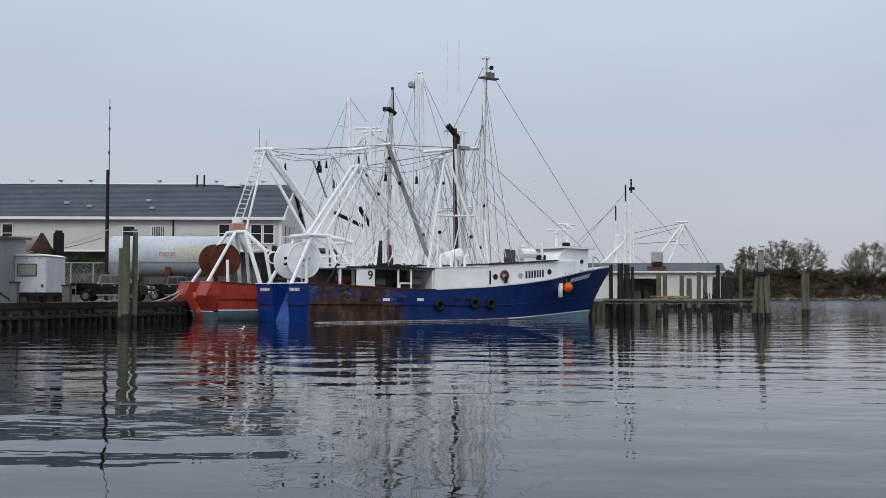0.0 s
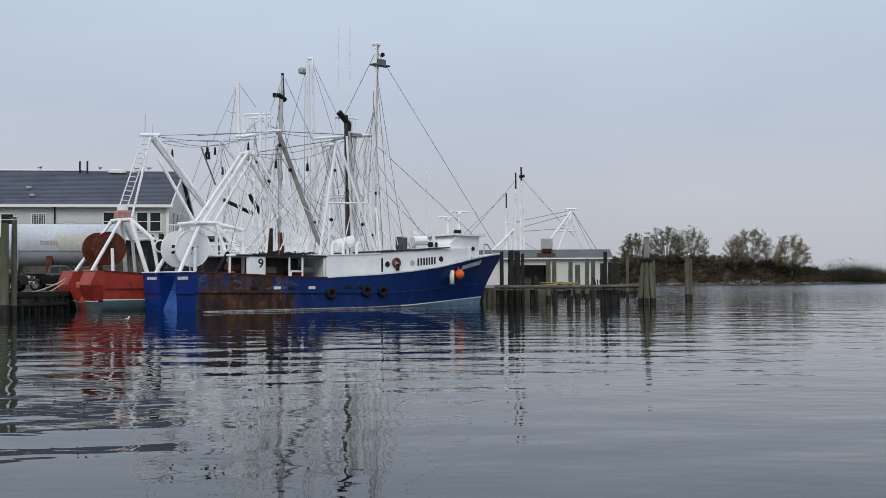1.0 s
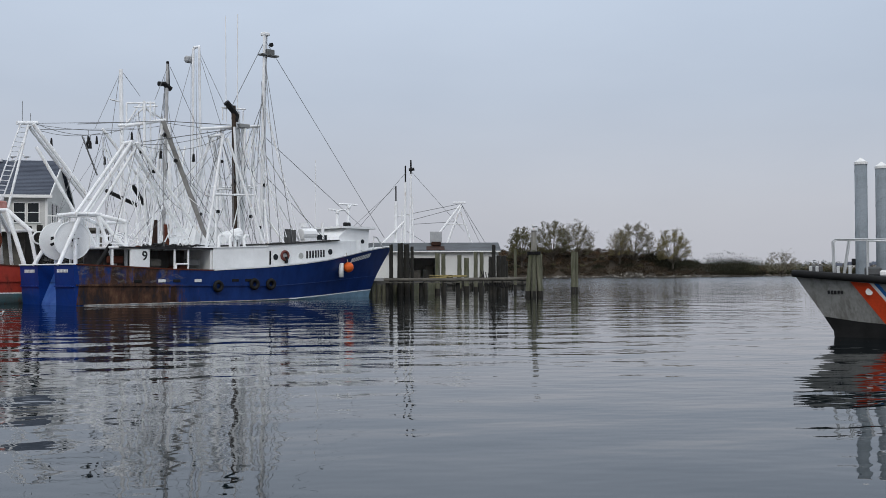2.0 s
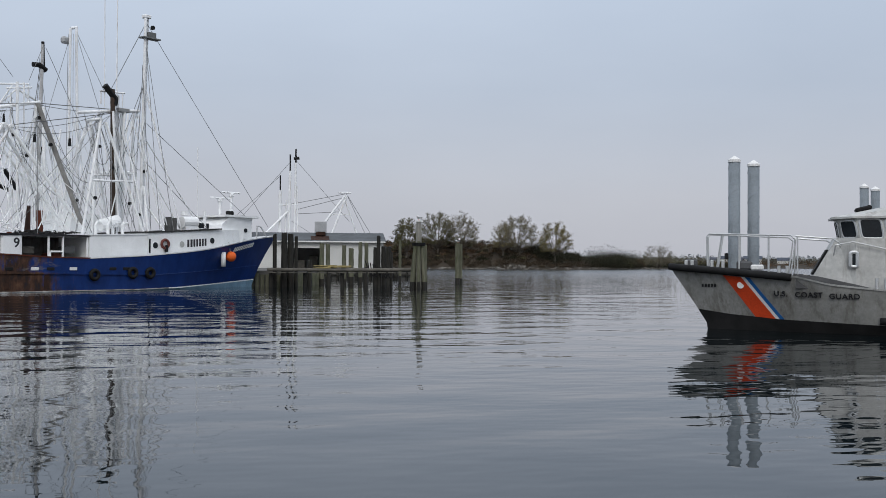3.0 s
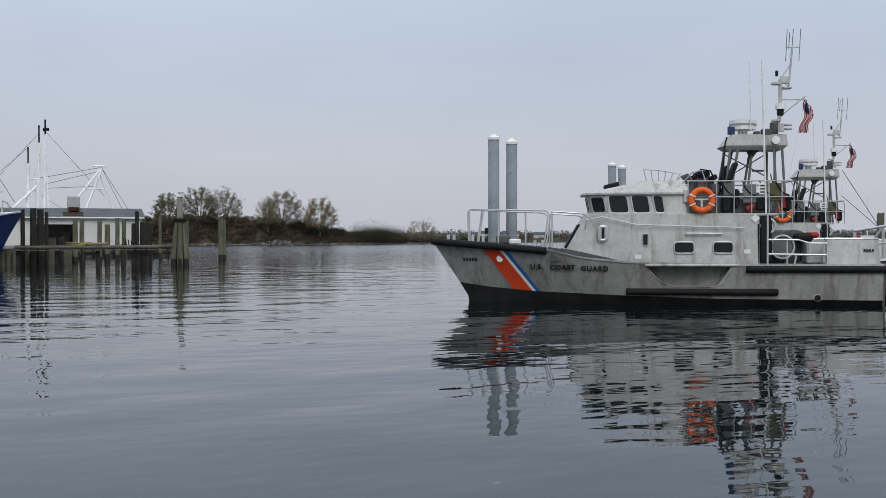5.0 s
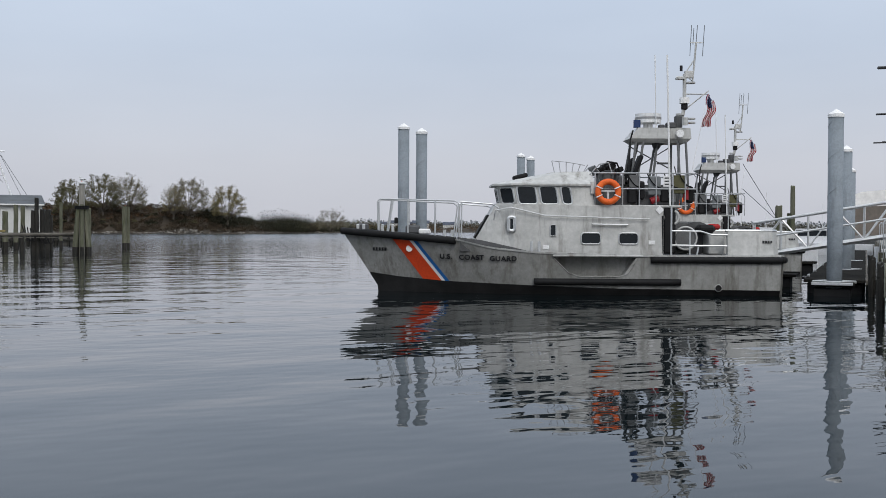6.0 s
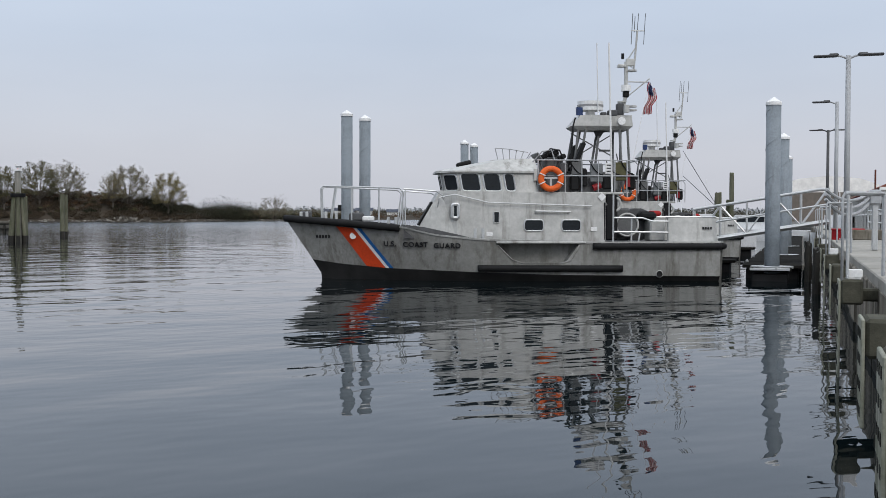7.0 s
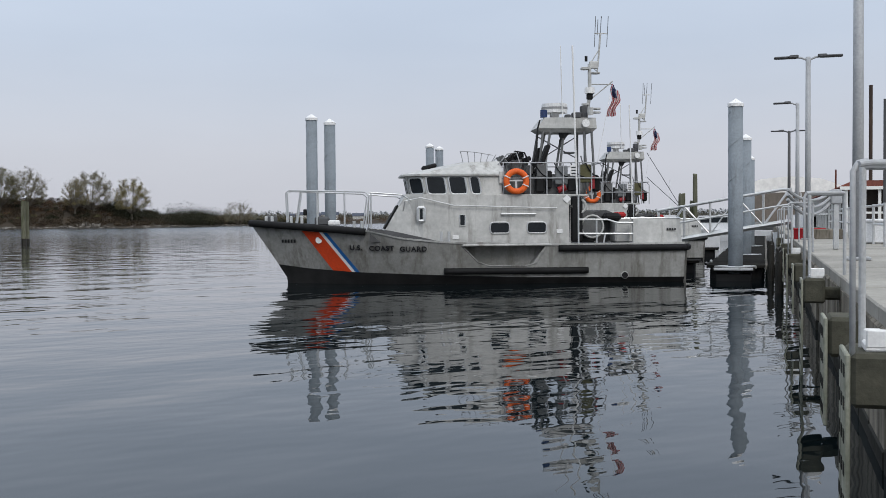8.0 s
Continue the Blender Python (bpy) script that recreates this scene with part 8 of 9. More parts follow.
def office_trailer():
    t = thing("office_trailer", "small white box trailer with one window on wheels", "trailer", Matrix.Translation((-25.75, 66.4, 1.3)) @ pose(0, 0, 0, 0, 0, 0))
    body = boxes(((0, 1.6, 1.75), (2.45, 3.4, 2.3)), bevel=0.06)
    part("body", body, surface("dull_white_panel", (0.56, 0.57, 0.6), (0.46, 0.47, 0.5), 0.8, 0.6, stain=(0.3, 0.29, 0.27), stain_amt=0.25), t)
    part("roof", prism([(-1.3, 2.9), (1.3, 2.9), (0.9, 3.02), (-0.9, 3.02)], "y", -0.2, 3.4), TRIM, t)
    w = part("window", boxes(((0.05, -0.12, 2.02), (1.22, 0.06, 0.78)), bevel=0.02), GREYDECK, t)
    part("pane", boxes(((0.05, -0.145, 2.02), (1.08, 0.04, 0.64))), surface("drawn_blind", (0.32, 0.31, 0.28), (0.25, 0.24, 0.22), 2, 0.6), w)
    for x, z in ((-0.95, 1.05), (1.0, 1.05)):
        part("latch", boxes(((x, -0.13, z), (0.16, 0.06, 0.2)), bevel=0.02), GREYDECK, t)
    for x in (-0.95, 0, 0.95):
        part("marker", boxes(((x * 0.9, -0.12, 2.75), (0.1, 0.05, 0.06))), RUST, t)
    part("chassis", boxes(((0, 1.5, 0.5), (2.2, 3.2, 0.2))), BLACK, t)
    for x in (-0.8, 0.85):
        part("wheel", disc((x, 0.5, 0.36), 0.36, 0.26, "x", 18), TYRE, t)
    part("block", boxes(((-0.2, 0.2, 0.22), (0.4, 0.4, 0.42))), TIMBER, t)
    return t


office_trailer()


def yard_shed():
    t = thing("shed", "grey corrugated shed at the bulkhead", "shed", Matrix.Translation((-26.45, 64.0, 1.3)) @ pose(0, 0, 0, 0, 0, 180))
    part("wall", boxes(((3.0, -2.0, 1.95), (6.0, 4.0, 3.9))), surface("grey_metal_siding", (0.26, 0.27, 0.28), (0.2, 0.21, 0.215), 0.8, 0.6, stain=(0.15, 0.15, 0.15), stain_amt=0.3), t)
    for i in range(20):
        part("rib", boxes(((0.15 + 0.3 * i, 0.02, 1.95), (0.06, 0.05, 3.9))), GALV, t)
    part("roof", prism([(-4.3, 3.95), (0.3, 3.85), (0.3, 3.98), (-4.3, 4.1)], "x", -0.25, 6.2), GREYDECK, t)
    part("notice", boxes(((1.7, 0.06, 1.6), (0.12, 0.03, 0.32))), CG_WHITE, t)


yard_shed()


def yard_clutter():
    pole = thing("utility_pole", "dark wooden pole carrying a tall aerial", "pole", Matrix.Translation((-24.5, 78.2, 1.3)) @ Matrix.Translation((-0.85, 2.6, 0)))
    part("shaft", pipe(bmesh.new(), [(0, 0, 0), (0, 0, 9.9)], 0.15, 10, 0.8), BULKWALE, pole)
    part("aerial", pipe(bmesh.new(), [(0.1, 0, 9.4), (0.06, 0, 15.3)], 0.045, 6, 0.5), CABLE, pole)
    for z in (11.2, 13.0, 14.6):
        part("joint", boxes(((0.07, 0, z), (0.12, 0.12, 0.2))), GREYDECK, pole)
    for x, y, top, r in ((-24.25, 60.8, 2.5, 0.2), (-22.2, 63.4, 2.35, 0.22)):
        t = thing("bollard_post", "short dark timber mooring post on the bulkhead", "post", Matrix.Translation((x, y, 0)), group="bulkhead posts")
        part("shaft", boxes(((0, 0, (top + 1.3) / 2), (r * 2, r * 2, top - 1.3)), bevel=0.03), TIMBER, t)
        part("cap", boxes(((0, 0, top), (r * 2.5, r * 2.3, 0.1)), bevel=0.02), WETPILE, t)
    br = thing("brace", "dark slanting timber brace on the bulkhead", "brace")
    part("bar", tube((-25.6, 61.0, 2.2), (-24.3, 61.0, 1.3), 0.06), BLACK, br)
    # wooden chair beside the trailer
    ch = thing("chair", "weathered wooden chair on the yard", "chair", Matrix.Translation((-22.6, 65.4, 1.3)) @ pose(0, 0, 0, 0, 0, 200))
    part("seat", boxes(((0, 0, 0.46), (0.5, 0.5, 0.05)), bevel=0.01), TIMBER, ch)
    part("backrest", boxes(((0, 0.24, 0.95), (0.5, 0.04, 0.2)), bevel=0.01), TIMBER, ch)
    for x in (-0.22, 0.22):
        for y, h in ((-0.22, 0.46), (0.24, 1.2)):
            part("leg", boxes(((x, y, h / 2), (0.05, 0.05, h))), TIMBER, ch)
    # stored gear behind the trailer
    rd = thing("winch_drum", "rust-brown cone of old trawl gear", "trawl gear", Matrix.Translation((-27.4, 73.2, 1.3)))
    bm = bmesh.new()
    rings(bm, [[(r * math.cos(k / 14 * math.tau) * (1 + 0.1 * math.sin(3 * k)), r * math.sin(k / 14 * math.tau), z) for k in range(14)] for r, z in ((0.9, 0), (0.85, 2.8), (0.7, 3.6), (0.3, 4.3), (0.08, 4.7))])
    part("cone", bm, DARKRUST, rd)
    bp = thing("bollard_post", "black steel post on the yard", "post", Matrix.Translation((-26.4, 73.6, 1.3)))
    part("shaft", tube((0, 0, 0), (0, 0, 4.7), 0.36, 12), BLACK, bp)
    part("cap", disc((0, 0, 4.75), 0.25, 0.25, "z", 12), BLACK, bp)
    ot = thing("storage_tank", "old rust-stained grey cylinder tank lying on the yard", "tank", Matrix.Translation((-30.2, 74.6, 1.3)) @ pose(0, 0, 0, 0, 0, 12))
    part("shell", pipe(bmesh.new(), [(0, 0, 3.7), (2.4, 0, 3.7)], 0.85, 20), surface("brown_grey_tank", (0.27, 0.25, 0.23), (0.19, 0.15, 0.13), 1, 0.7, stain=(0.2, 0.09, 0.05), stain_amt=0.3), ot, smooth=True)
    part("cradle", boxes(((1.2, 0, 1.45), (2.0, 1.0, 2.9))), TIMBER, ot)
    # chain-link fence
    f = thing("fence", "grey chain-link fence behind the trucks", "fence", Matrix.Translation((-29.5, 80.2, 1.3)) @ pose(0, 0, 0, 0, 0, 12))
    for i in range(5):
        part("post", tube((i * 1.6, 0, 0), (i * 1.6, 0, 2.9), 0.05), GALV, f)
    part("rail", tube((0, 0, 2.85), (6.4, 0, 2.85), 0.035), GALV, f)
    bm = bmesh.new()
    for i in range(54):
        x = i * 0.12
        pipe(bm, [(x, 0, 0.1), (min(6.4, x + 0.9), 0, 2.85)], 0.006, 3)
        pipe(bm, [(x, 0.01, 2.85), (min(6.4, x + 0.9), 0.01, 0.1)], 0.006, 3)
    part("mesh", bm, GALV, f)
    rnd = random.Random(31)
    for x, y, w, h in ((-32.2, 92.4, 1.7, 3.0), (-30.2, 92.9, 1.6, 2.5), (-28.6, 92.6, 1.5, 2.8), (-34.0, 92.0, 1.7, 2.5), (-26.9, 93.2, 1.3, 2.3), (-36.0, 91, 1.7, 2.3)):
        t = thing("shrub", "dense dark green shrub against the building", "shrub", Matrix.Translation((x, y, 1.3)), group="shrubs by the building")
        bm = bmesh.new()
        for _ in range(5):
            pipe(bm, [(0, 0, 0), (rnd.uniform(-w, w) * 0.5, rnd.uniform(-0.5, 0.5), h * 0.8)], 0.04, 5, 0.4)
        part("stem", bm, BARK, t)
        bm = bmesh.new()
        for _ in range(9):
            clump(bm, (rnd.uniform(-w, w) * 0.7, rnd.uniform(-0.6, 0.6), rnd.uniform(0.5, h * 1.3)), (w * 0.6, 0.7, 0.6), 110, rnd, 0.11)
        part("foliage", bm, foliage("shrub_leaves", (0.012, 0.028, 0.01), (0.045, 0.075, 0.028)), t)
    # utility wires and yard bits
    for k, (a, b) in enumerate((((-28, 72, 4.6), (-24.6, 80.8, 7.0)), ((-30, 72, 4.4), (-25.5, 80, 6.0)))):
        w = tagged(part("cable", pipe(bmesh.new(), sag(a, b, 0.3), 0.03, 5), ROPE if k == 0 else CABLE), "slack line strung over the yard", "cable")
    # mooring line from the red trawler
    a = RED_AT @ Vector((0.0, 2.6, 2.5))
    tagged(part("mooring_line", pipe(bmesh.new(), sag(a, (-21.3, 66.5, 1.5), 0.75, 14), 0.045, 6), ROPE), "pale mooring line from the red trawler to the bulkhead", "rope")
    tagged(part("mooring_line", pipe(bmesh.new(), sag(a, (-20.6, 68.0, 1.45), 0.95, 14), 0.04, 6), ROPE), "pale mooring line from the red trawler to the bulkhead", "rope")
    for x, y, top, r, lbl in ((-13.3, 79.6, 5.3, 0.26, "tall dark timber pile between the trawlers"), (-12.6, 80.0, 5.4, 0.22, "tall dark timber pile between the trawlers")):
        timber_pile((x, y), top, r, lbl, dark=True)


yard_clutter()


def gull(m, label, floating=False):
    t = thing("gull", label, "gull", m, group="gulls")
    bm = bmesh.new()
    loops = []
    for x, r, z in ((-0.22, 0.01, 0.16), (-0.14, 0.05, 0.15), (0.0, 0.085, 0.14), (0.1, 0.075, 0.16), (0.16, 0.04, 0.2)):
        loops.append([(x, r * math.cos(k / 10 * math.tau), z + r * math.sin(k / 10 * math.tau)) for k in range(10)])
    rings(bm, loops)
    part("body", bm, CG_WHITE, t, smooth=True)
    part("head", pipe(bmesh.new(), [(0.13, 0, 0.27), (0.15, 0, 0.28), (0.19, 0, 0.28), (0.21, 0, 0.275)], 0.045, 8), CG_WHITE, t, smooth=True)
    part("bill", tube((0.2, 0, 0.275), (0.27, 0, 0.265), 0.012, 5, 0.3), ORANGE, t)
    for s in (-1, 1):
        part("wing", prism([(-0.3, 0.17), (-0.1, 0.2), (0.1, 0.2), (0.08, 0.12), (-0.1, 0.1)], "y", s * 0.075 - 0.012, s * 0.075 + 0.012), GALV if s > 0 else GREYDECK, t, "grey folded wing")
        if not floating:
            part("leg", tube((0.0, s * 0.03, -0.02), (0.0, s * 0.03, 0.08), 0.008, 5), ORANGE, t)
    return t


gull(Matrix.Translation((24.45, 82.5, 5.43)) @ pose(0, 0, 0, 0, 0, 110) @ Matrix.Scale(1.25, 4), "grey and white gull standing on the dolphin's cap")
gull(Matrix.Translation((33.45, 99.4, 3.97)) @ pose(0, 0, 0, 0, 0, 40) @ Matrix.Scale(1.5, 4), "white gull resting on a lone pile")
gull(Matrix.Translation((-18.35, 63.9, 5.52)) @ pose(0, 0, 0, 0, 0, 20), "white gull standing on a mooring pile")
swimmer = gull(Matrix.Translation((-10.1, 53.6, -0.04)) @ pose(0, 0, 0, 0, 0, 15), "white gull floating on the water", True)
for k, (x, y) in enumerate(((20, 0), (23, 0), (13.2, 0), (7.6, 0), (4.2, 0), (3.0, 0), (26, 0))):
    p = pose(-15.0, 98.9, 1.3, 0, 0, 180) @ Vector((x, -7.5, 11.47))
    gull(Matrix.Translation(p) @ pose(0, 0, 0, 0, 0, 40 * k) @ Matrix.Scale(1.4, 4), "gull perched on the roof ridge")


# ---- floats, gangway and gear by the quay ----
def floats():
    t = thing("floating_dock", "low dark floating dock with metal edging", "floating dock", pose(29.14, 20.28, 0, 0, 0, 33.4))
    # Dark deck, blackened further to paint the shade under the gangway.
    deck = surface("shaded_float_deck", (0.022, 0.021, 0.019), (0.011, 0.011, 0.010), 1.2, 0.95, spec=0.03)
    # main walkway lies outside the guide piles; fingers reach out between the boats
    for x0, x1, y0, y1 in ((0.9, 60, -0.9, 0.95),):
        n = 22
        for i in range(n):
            a, b = x0 + (x1 - x0) * i / n, x0 + (x1 - x0) * (i + 1) / n
            part("deck_board", boxes((((a + b) / 2, (y0 + y1) / 2, 0.40), (b - a - 0.04, y1 - y0, 0.1)), bevel=0.01), deck, t)
            part("pontoon", boxes((((a + b) / 2, (y0 + y1) / 2, 0.05), (b - a - 0.5, y1 - y0 - 0.2, 0.6)), bevel=0.04), BLACK, t)
        part("edge_rail", boxes((((x0 + x1) / 2, y0 - 0.05, 0.38), (x1 - x0, 0.08, 0.16)), bevel=0.015), TIMBER, t)
    for x in (0, 11.6, 25.4):
        part("pile_bay", boxes(((x, 0.05, 0.36), (1.15, 1.3, 0.12)), bevel=0.02), deck, t)
        part("bay_pontoon", boxes(((x, 0.05, -0.02), (0.95, 1.1, 0.5)), bevel=0.03), BLACK, t)
        part("bay_edge", boxes(((x - 0.6, 0.05, 0.38), (0.05, 1.2, 0.08)), bevel=0.01), ALU_LIGHT, t, "bright metal edge strip")
    for x, L in ((5.4, 14.0), (22, 14.0)):
        f = part("finger", boxes(((x, 1.4 + L / 2, 0.40), (1.6, L, 0.1)), bevel=0.01), deck, t)
        part("pontoon", boxes(((x, 1.4 + L / 2, 0.05), (1.3, L - 0.4, 0.6)), bevel=0.04), BLACK, f)
    for x in (3, 8, 16, 28):
        part("dock_cleat", boxes(((x, 0.9, 0.5), (0.4, 0.08, 0.08)), ((x, 0.9, 0.46), (0.16, 0.1, 0.06)), bevel=0.02), GALV, t)


floats()


def gangway():
    a, b = Vector((33.44, 21.02, 1.86)), Vector((30.81, 24.71, 1.11))
    d = (b - a).normalized()
    n = Vector((-d.y, d.x, 0)).normalized()
    t = thing("gangway", "light grey aluminium gangway with trussed handrails", "gangway")
    L = (b - a).length
    up = Vector((0, 0, 1))
    for s in (-0.45, 0.45):
        o = n * s
        part("bottom_chord", pipe(bmesh.new(), [a + o, b + o], 0.085, 4), ALU_LIGHT, t)
        part("top_rail", pipe(bmesh.new(), [a + o + up * 0.1, a + o + up * 1.03, a + o + up * 1.13 + d * 0.1, a + o + up * 1.16 + d * 0.3, b + o + up * 1.16], 0.048, 8), ALU_LIGHT, t)
        part("mid_rail", pipe(bmesh.new(), [a + o + up * 0.6, b + o + up * 0.6], 0.035, 8), ALU_LIGHT, t)
        k = 5
        for i in range(k + 1):
            p = a.lerp(b, i / k) + o
            part("stanchion", tube(p, p + up * 1.16, 0.032, 6), ALU_LIGHT, t)
            if i < k:
                q = a.lerp(b, (i + 1) / k) + o
                part("diagonal", tube(p + up * (1.16 if i % 2 == 0 else 0), q + up * (0 if i % 2 == 0 else 1.16), 0.028, 6), ALU_LIGHT, t)
    m = 12
    for i in range(m):
        p = a.lerp(b, (i + 0.5) / m)
        o = part("tread", boxes(((0, 0, 0), (L / m - 0.03, 0.86, 0.05))), GALV, t)
        o.matrix_basis = Matrix.Translation(p) @ pose(0, 0, 0, 0, math.degrees(-math.asin(d.z)), math.degrees(math.atan2(d.y, d.x)))
    part("landing", boxes(((33.89, 20.12, 1.42), (1.5, 1.5, 0.34), (0, 0, 33.4)), bevel=0.02), CONCRETE_FACE, t)
    part("transfer_platform", boxes(((30.61, 25.11, 0.75), (1.6, 1.6, 0.62), (0, 0, 45)), bevel=0.03), GREYDECK, t)


gangway()


def on_quay(x, y, z=1.25, rz=0):
    """A place on the quay: x along its face, y out over the water."""
    return QUAY_AT @ pose(x, y, z, 0, 0, rz)


def fence_run(x0, x1, y, label, posts, h=1.1, rails=(1.05, 0.55), mat=None):
    t = thing("fence", label, "railing", on_quay(x0, y), group="quay railings")
    L = x1 - x0
    mat = mat or ALU_LIGHT
    for i in range(posts):
        part("post", tube((L * i / (posts - 1), 0, 0), (L * i / (posts - 1), 0, h), 0.04, 8), mat, t)
    for z in rails:
        part("rail", tube((0, 0, z), (L, 0, z), 0.035, 8), mat, t)
    return t


def quay_gear():
    red = surface("red_plastic", (0.40, 0.022, 0.028), (0.28, 0.015, 0.02), 3, 0.5)
    for i, (x, y) in enumerate(((32.0, -0.72), (32.6, -1.25))):
        t = thing("storage_bin", "red plastic storage bin on the quay", "bin", on_quay(x, y, 1.25, 8 * i) @ Matrix.Scale(1.6, 4), group="red bins")
        part("tub", prism([(-0.17, 0), (0.17, 0), (0.2, 0.2), (-0.2, 0.2)], "y", -0.15, 0.15), red, t)
        part("lid", boxes(((0, 0, 0.215), (0.43, 0.33, 0.04)), bevel=0.015), red, t)
    t = thing("dock_box", "long white fibreglass dock box with a hinged lid", "dock box", on_quay(25.5, -2.85, 1.25, 0))
    white = surface("white_fibreglass", (0.74, 0.75, 0.76), (0.64, 0.65, 0.66), 1.5, 0.4, stain=(0.5, 0.49, 0.46), stain_amt=0.2)
    part("tub", boxes(((0, -0.2, 0.3), (0.75, 2.2, 0.58)), bevel=0.04), white, t)
    part("lid", boxes(((0, -0.2, 0.64), (0.82, 2.3, 0.1)), bevel=0.035), white, t)
    part("latch", boxes(((-0.4, 0.1, 0.56), (0.03, 0.12, 0.16)), bevel=0.01), GREYDECK, t)
    # power pedestal with coiled hoses
    t = thing("power_pedestal", "white power pedestal with a grey meter box", "power pedestal", on_quay(19.6, -1.1))
    part("column", boxes(((0, 0, 0.55), (0.13, 0.13, 1.1)), bevel=0.02), ALU_LIGHT, t)
    part("meter_box", boxes(((0, 0, 1.22), (0.24, 0.26, 0.34)), bevel=0.03), GALV, t)
    part("mast", tube((0.08, 0, 1.1), (0.08, 0, 1.85), 0.02, 6), RUST, t)
    for i in range(3):
        part("hose", pipe(bmesh.new(), sag((0.0, 0.1, 1.35 - 0.12 * i), (-2.0 + 0.3 * i, 1.1, 1.35 - 0.1 * i), 0.22 + 0.05 * i, 12), 0.035, 6), GALV, t, "looped grey shore hose")
    fence_run(22.0, 46, -2.4, "aluminium railing along the quay", 9)
    fence_run(21.0, 34, -4.2, "aluminium railing along the quay", 6)
    # dark sheds and parked boats further along
    t = thing("shed", "grey metal equipment shed on the quay", "shed", on_quay(40, -9.5))
    part("wall", boxes(((4, 0, 0.95), (8, 4, 1.9))), surface("mid_grey_siding", (0.2, 0.215, 0.23), (0.15, 0.16, 0.17), 0.8, 0.7), t)
    part("roof", prism([(-2.2, 1.9), (2.2, 1.9), (0, 2.4)], "x", -0.3, 8.3), SHINGLE, t)
    t = thing("building", "low open-fronted building with white posts and a brick-red roof", "building", on_quay(60, -8.0))
    # Wall is solid; its dark colour paints the shade behind the open front.
    part("wall", boxes(((12, -0.3, 1.1), (45, 8.4, 2.2))), surface("shaded_brown_wall", (0.06, 0.05, 0.045), (0.03, 0.027, 0.025), 0.8, 0.9), t)
    part("roof", prism([(-5.0, 2.2), (5.0, 2.2), (4.4, 2.5), (-4.4, 2.5)], "x", -11.6, 36), surface("brick_red_roof", (0.21, 0.075, 0.055), (0.14, 0.05, 0.04), 0.8, 0.9), t)
    part("fascia", boxes(((-11.66, 0, 2.14), (0.1, 10.0, 0.16))), TRIM, t)
    for i in range(7):
        part("post", boxes(((-11.5, 4.7 - 1.5 * i, 1.05), (0.14, 0.14, 2.1)), bevel=0.01), TRIM, t)
    for i in range(14):
        part("post", boxes(((-10.0 + 3.2 * i, 4.7, 1.05), (0.14, 0.14, 2.1)), bevel=0.01), TRIM, t)
    part("rail", boxes(((-11.5, 0, 0.95), (0.08, 9.6, 0.1)), ((12, 4.7, 0.95), (46, 0.08, 0.1))), TRIM, t)
    t = thing("warehouse", "large pale warehouse with a low domed white roof", "warehouse", Matrix.Translation((254, 160, -0.6)) @ pose(0, 0, 0, 0, 0, 33))
    prof = [(-13, 8.8), (-11.5, 10.6), (-7, 12.2), (0, 12.8), (7, 12.2), (11.5, 10.6), (13, 8.8)]
    part("wall", boxes(((0, 0, 4.4), (40, 26, 8.8))), surface("weathered_buff_wall", (0.2, 0.17, 0.145), (0.12, 0.105, 0.09), 0.1, 0.9), t)
    bm = prism(prof, "x", -20, 20)
    part("roof", bm, surface("pale_hall_sheet", (0.86, 0.84, 0.80), (0.78, 0.76, 0.73), 0.05, 0.7), t)
    # ground behind the quay
    tagged(part("shore_land", prism([(20, -60), (420, -60), (420, 190), (190, 175), (120, 70), (60, 20)], "z", -2, 1.0), ASPHALT), "level paved ground behind the quay", "ground", kind="structure")
    for x, y, top, r in ((47.5, 36.5, 3.3, 0.2), (48.15, 36.1, 4.35, 0.13), (48.35, 36.4, 2.9, 0.2)):
        timber_pile((x, y), top, r, "grey-green timber pile beyond the floats")
    for x, y in ((22.8, 0.1), (25.0, 0.1), (28.4, 0.3), (31.5, 0.25), (35.0, 0.3)):
        p = on_quay(x, y).translation
        timber_pile((p.x, p.y), 1.1, 0.1, "short dark timber fender pile against the quay", dark=True, group="quay fender piles")
    # small white motor boats moored beyond
    for k, (x, y, rz, L) in enumerate(((62, 47, 150, 8), (70, 44, 20, 9), (56, 40.5, 140, 7), (80, 52, 120, 10), (92, 56, 40, 9))):
        H = Hull(L * 0.9, L, [(0, 0.9), (L * 0.6, 1.0), (L, 1.5)], [(0, 1.3), (L * 0.6, 1.35), (L * 0.85, 0.8), (L, 0.05)], [(0, 1.2), (L * 0.5, 1.1), (L * 0.9, 0.03)])
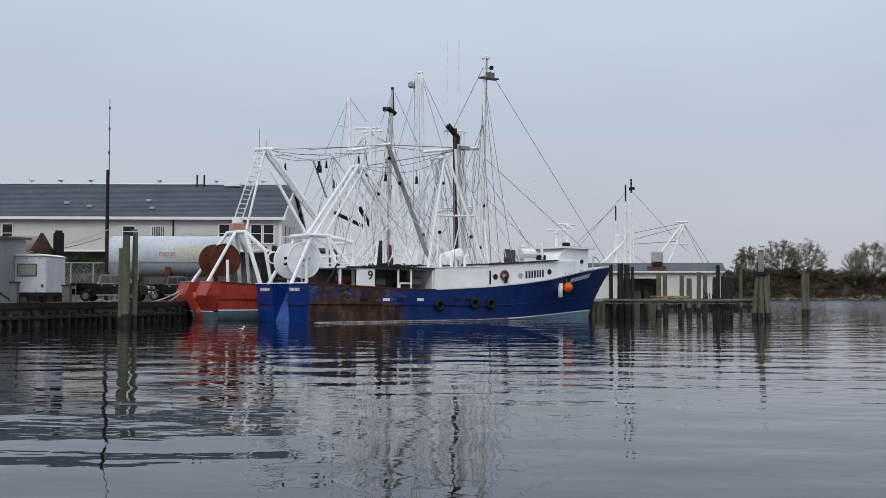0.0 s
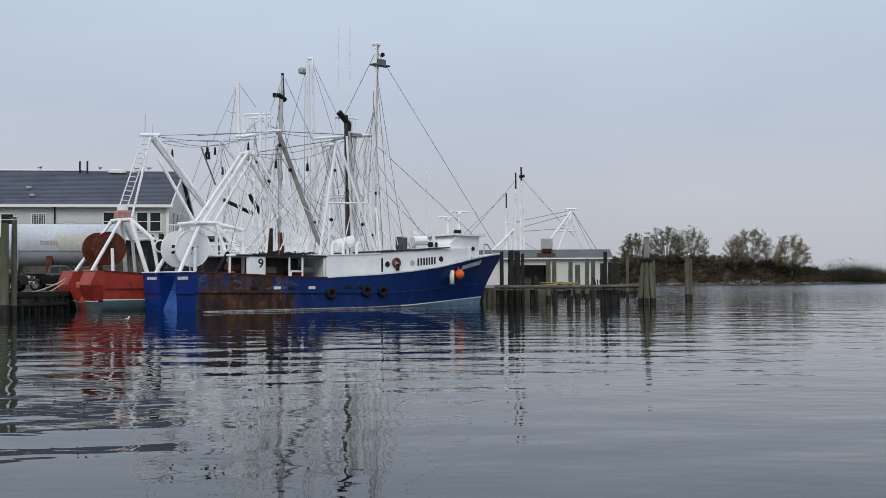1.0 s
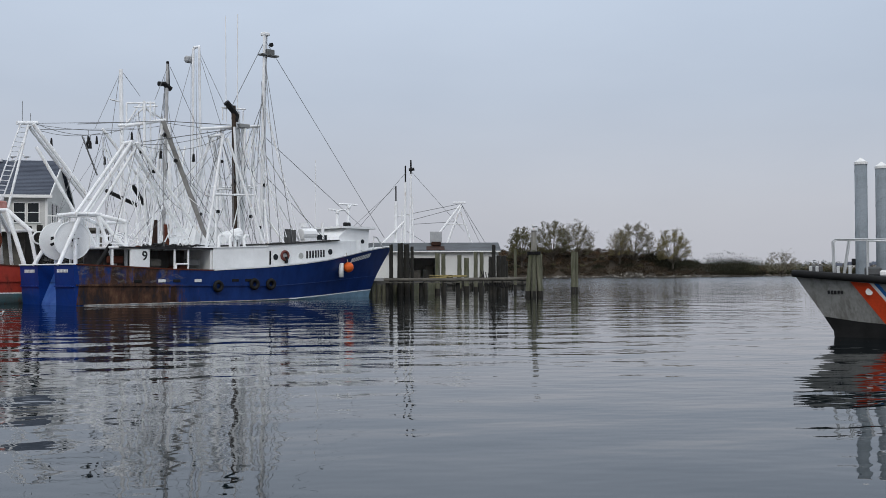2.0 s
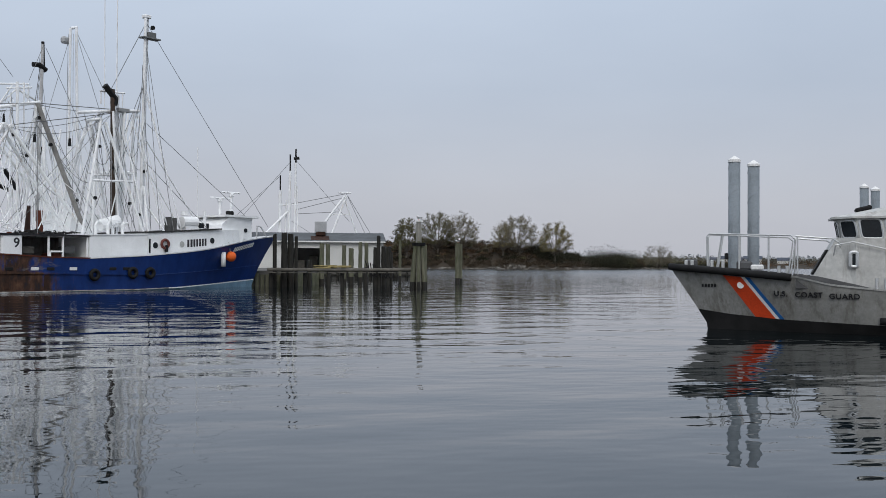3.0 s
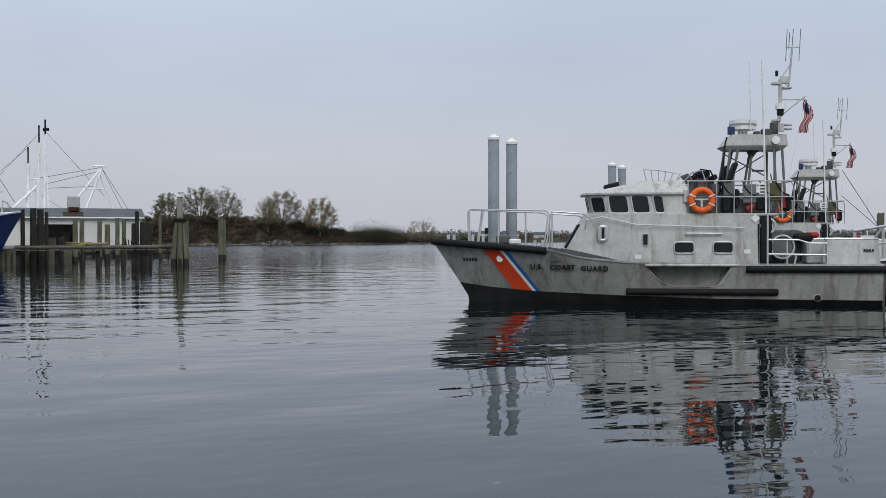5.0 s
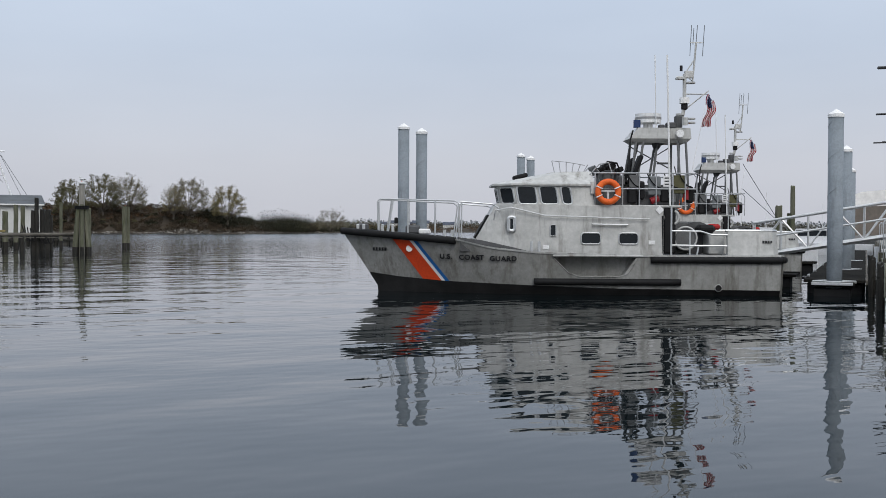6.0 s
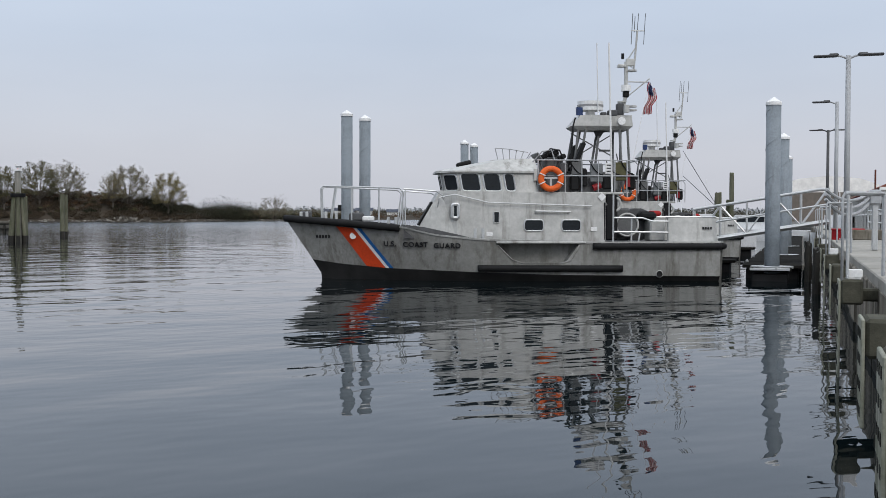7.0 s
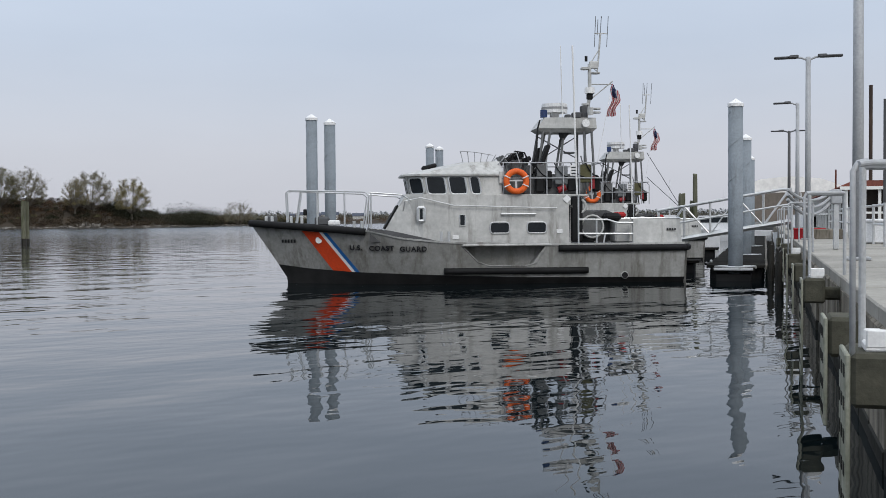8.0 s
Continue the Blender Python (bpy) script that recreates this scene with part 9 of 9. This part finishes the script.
        t = thing("motor_boat", "small white motor boat moored beyond the floats", "motor boat", Matrix.Translation((x, y, 0)) @ pose(0, 0, 0, 0, 0, rz), group="small motor boats")
        for side in (-1, 1):
            part("side_plating", H.strip(0, 1, lambda s: -0.4, H.sheer, side, n=20, rows=4), white, t, smooth=True)
        part("deck", H.deck(0, 0.98, lambda s: H.sheer(s) - 0.05, 0.02), white, t)
        part("transom", boxes(((0.03, 0, 0.4), (0.08, 2.5, 1.0))), white, t)
        part("cabin", prism([(L * 0.3, 0.9), (L * 0.32, 2.2), (L * 0.6, 2.2), (L * 0.72, 1.1)], "y", -0.9, 0.9), white, t)
        part("windscreen", prism([(L * 0.36, 1.6), (L * 0.36, 2.05), (L * 0.6, 2.05), (L * 0.66, 1.6)], "y", -0.92, 0.92), GLASS, t)
        part("aerial", tube((L * 0.4, 0, 2.2), (L * 0.4, 0, 4.4), 0.02, 4), CG_WHITE, t)
    t = thing("utility_pole", "thin wooden pole beyond the quay", "pole", Matrix.Translation((71.3, 38.5, 1.0)))
    part("shaft", tube((0, 0, 0), (0, 0, 10.2), 0.13, 8), DARKPOLE, t)
    t = thing("utility_pole", "slim dark pole on the quay", "pole", on_quay(34.0, -3.6))
    part("shaft", tube((0, 0, 0), (0, 0, 4.9), 0.07, 8), GREYDECK, t)
    # mooring lines of the sister boat
    a = Vector((41.2, 34.1, 0))
    for p, q in (((41.4, 33.9, 5.2), (46.5, 35.5, 2.2)), ((41.4, 33.9, 4.0), (45.5, 34.2, 1.9))):
        tagged(part("stay_line", tube(p, q, 0.016, 5), CABLE), "dark stay line running down from the mast", "rope")


quay_gear()


# ---- moving things ----
def motions():
    walk(water, [(0, pose(0, 0, 0)), (4.0, pose(-0.28, -0.16, 0)), (8.0, pose(-0.56, -0.32, 0))])
    # the swimming gull drifts with the breeze
    walk(swimmer, [(0, pose(-10.1, 53.6, -0.04, 0, 0, 15)), (2, pose(-10.12, 53.1, -0.03, 0, 0, 24)), (5, pose(-10.3, 52.4, -0.04, 0, 0, 35)), (8, pose(-10.6, 51.6, -0.04, 0, 0, 28))])


motions()
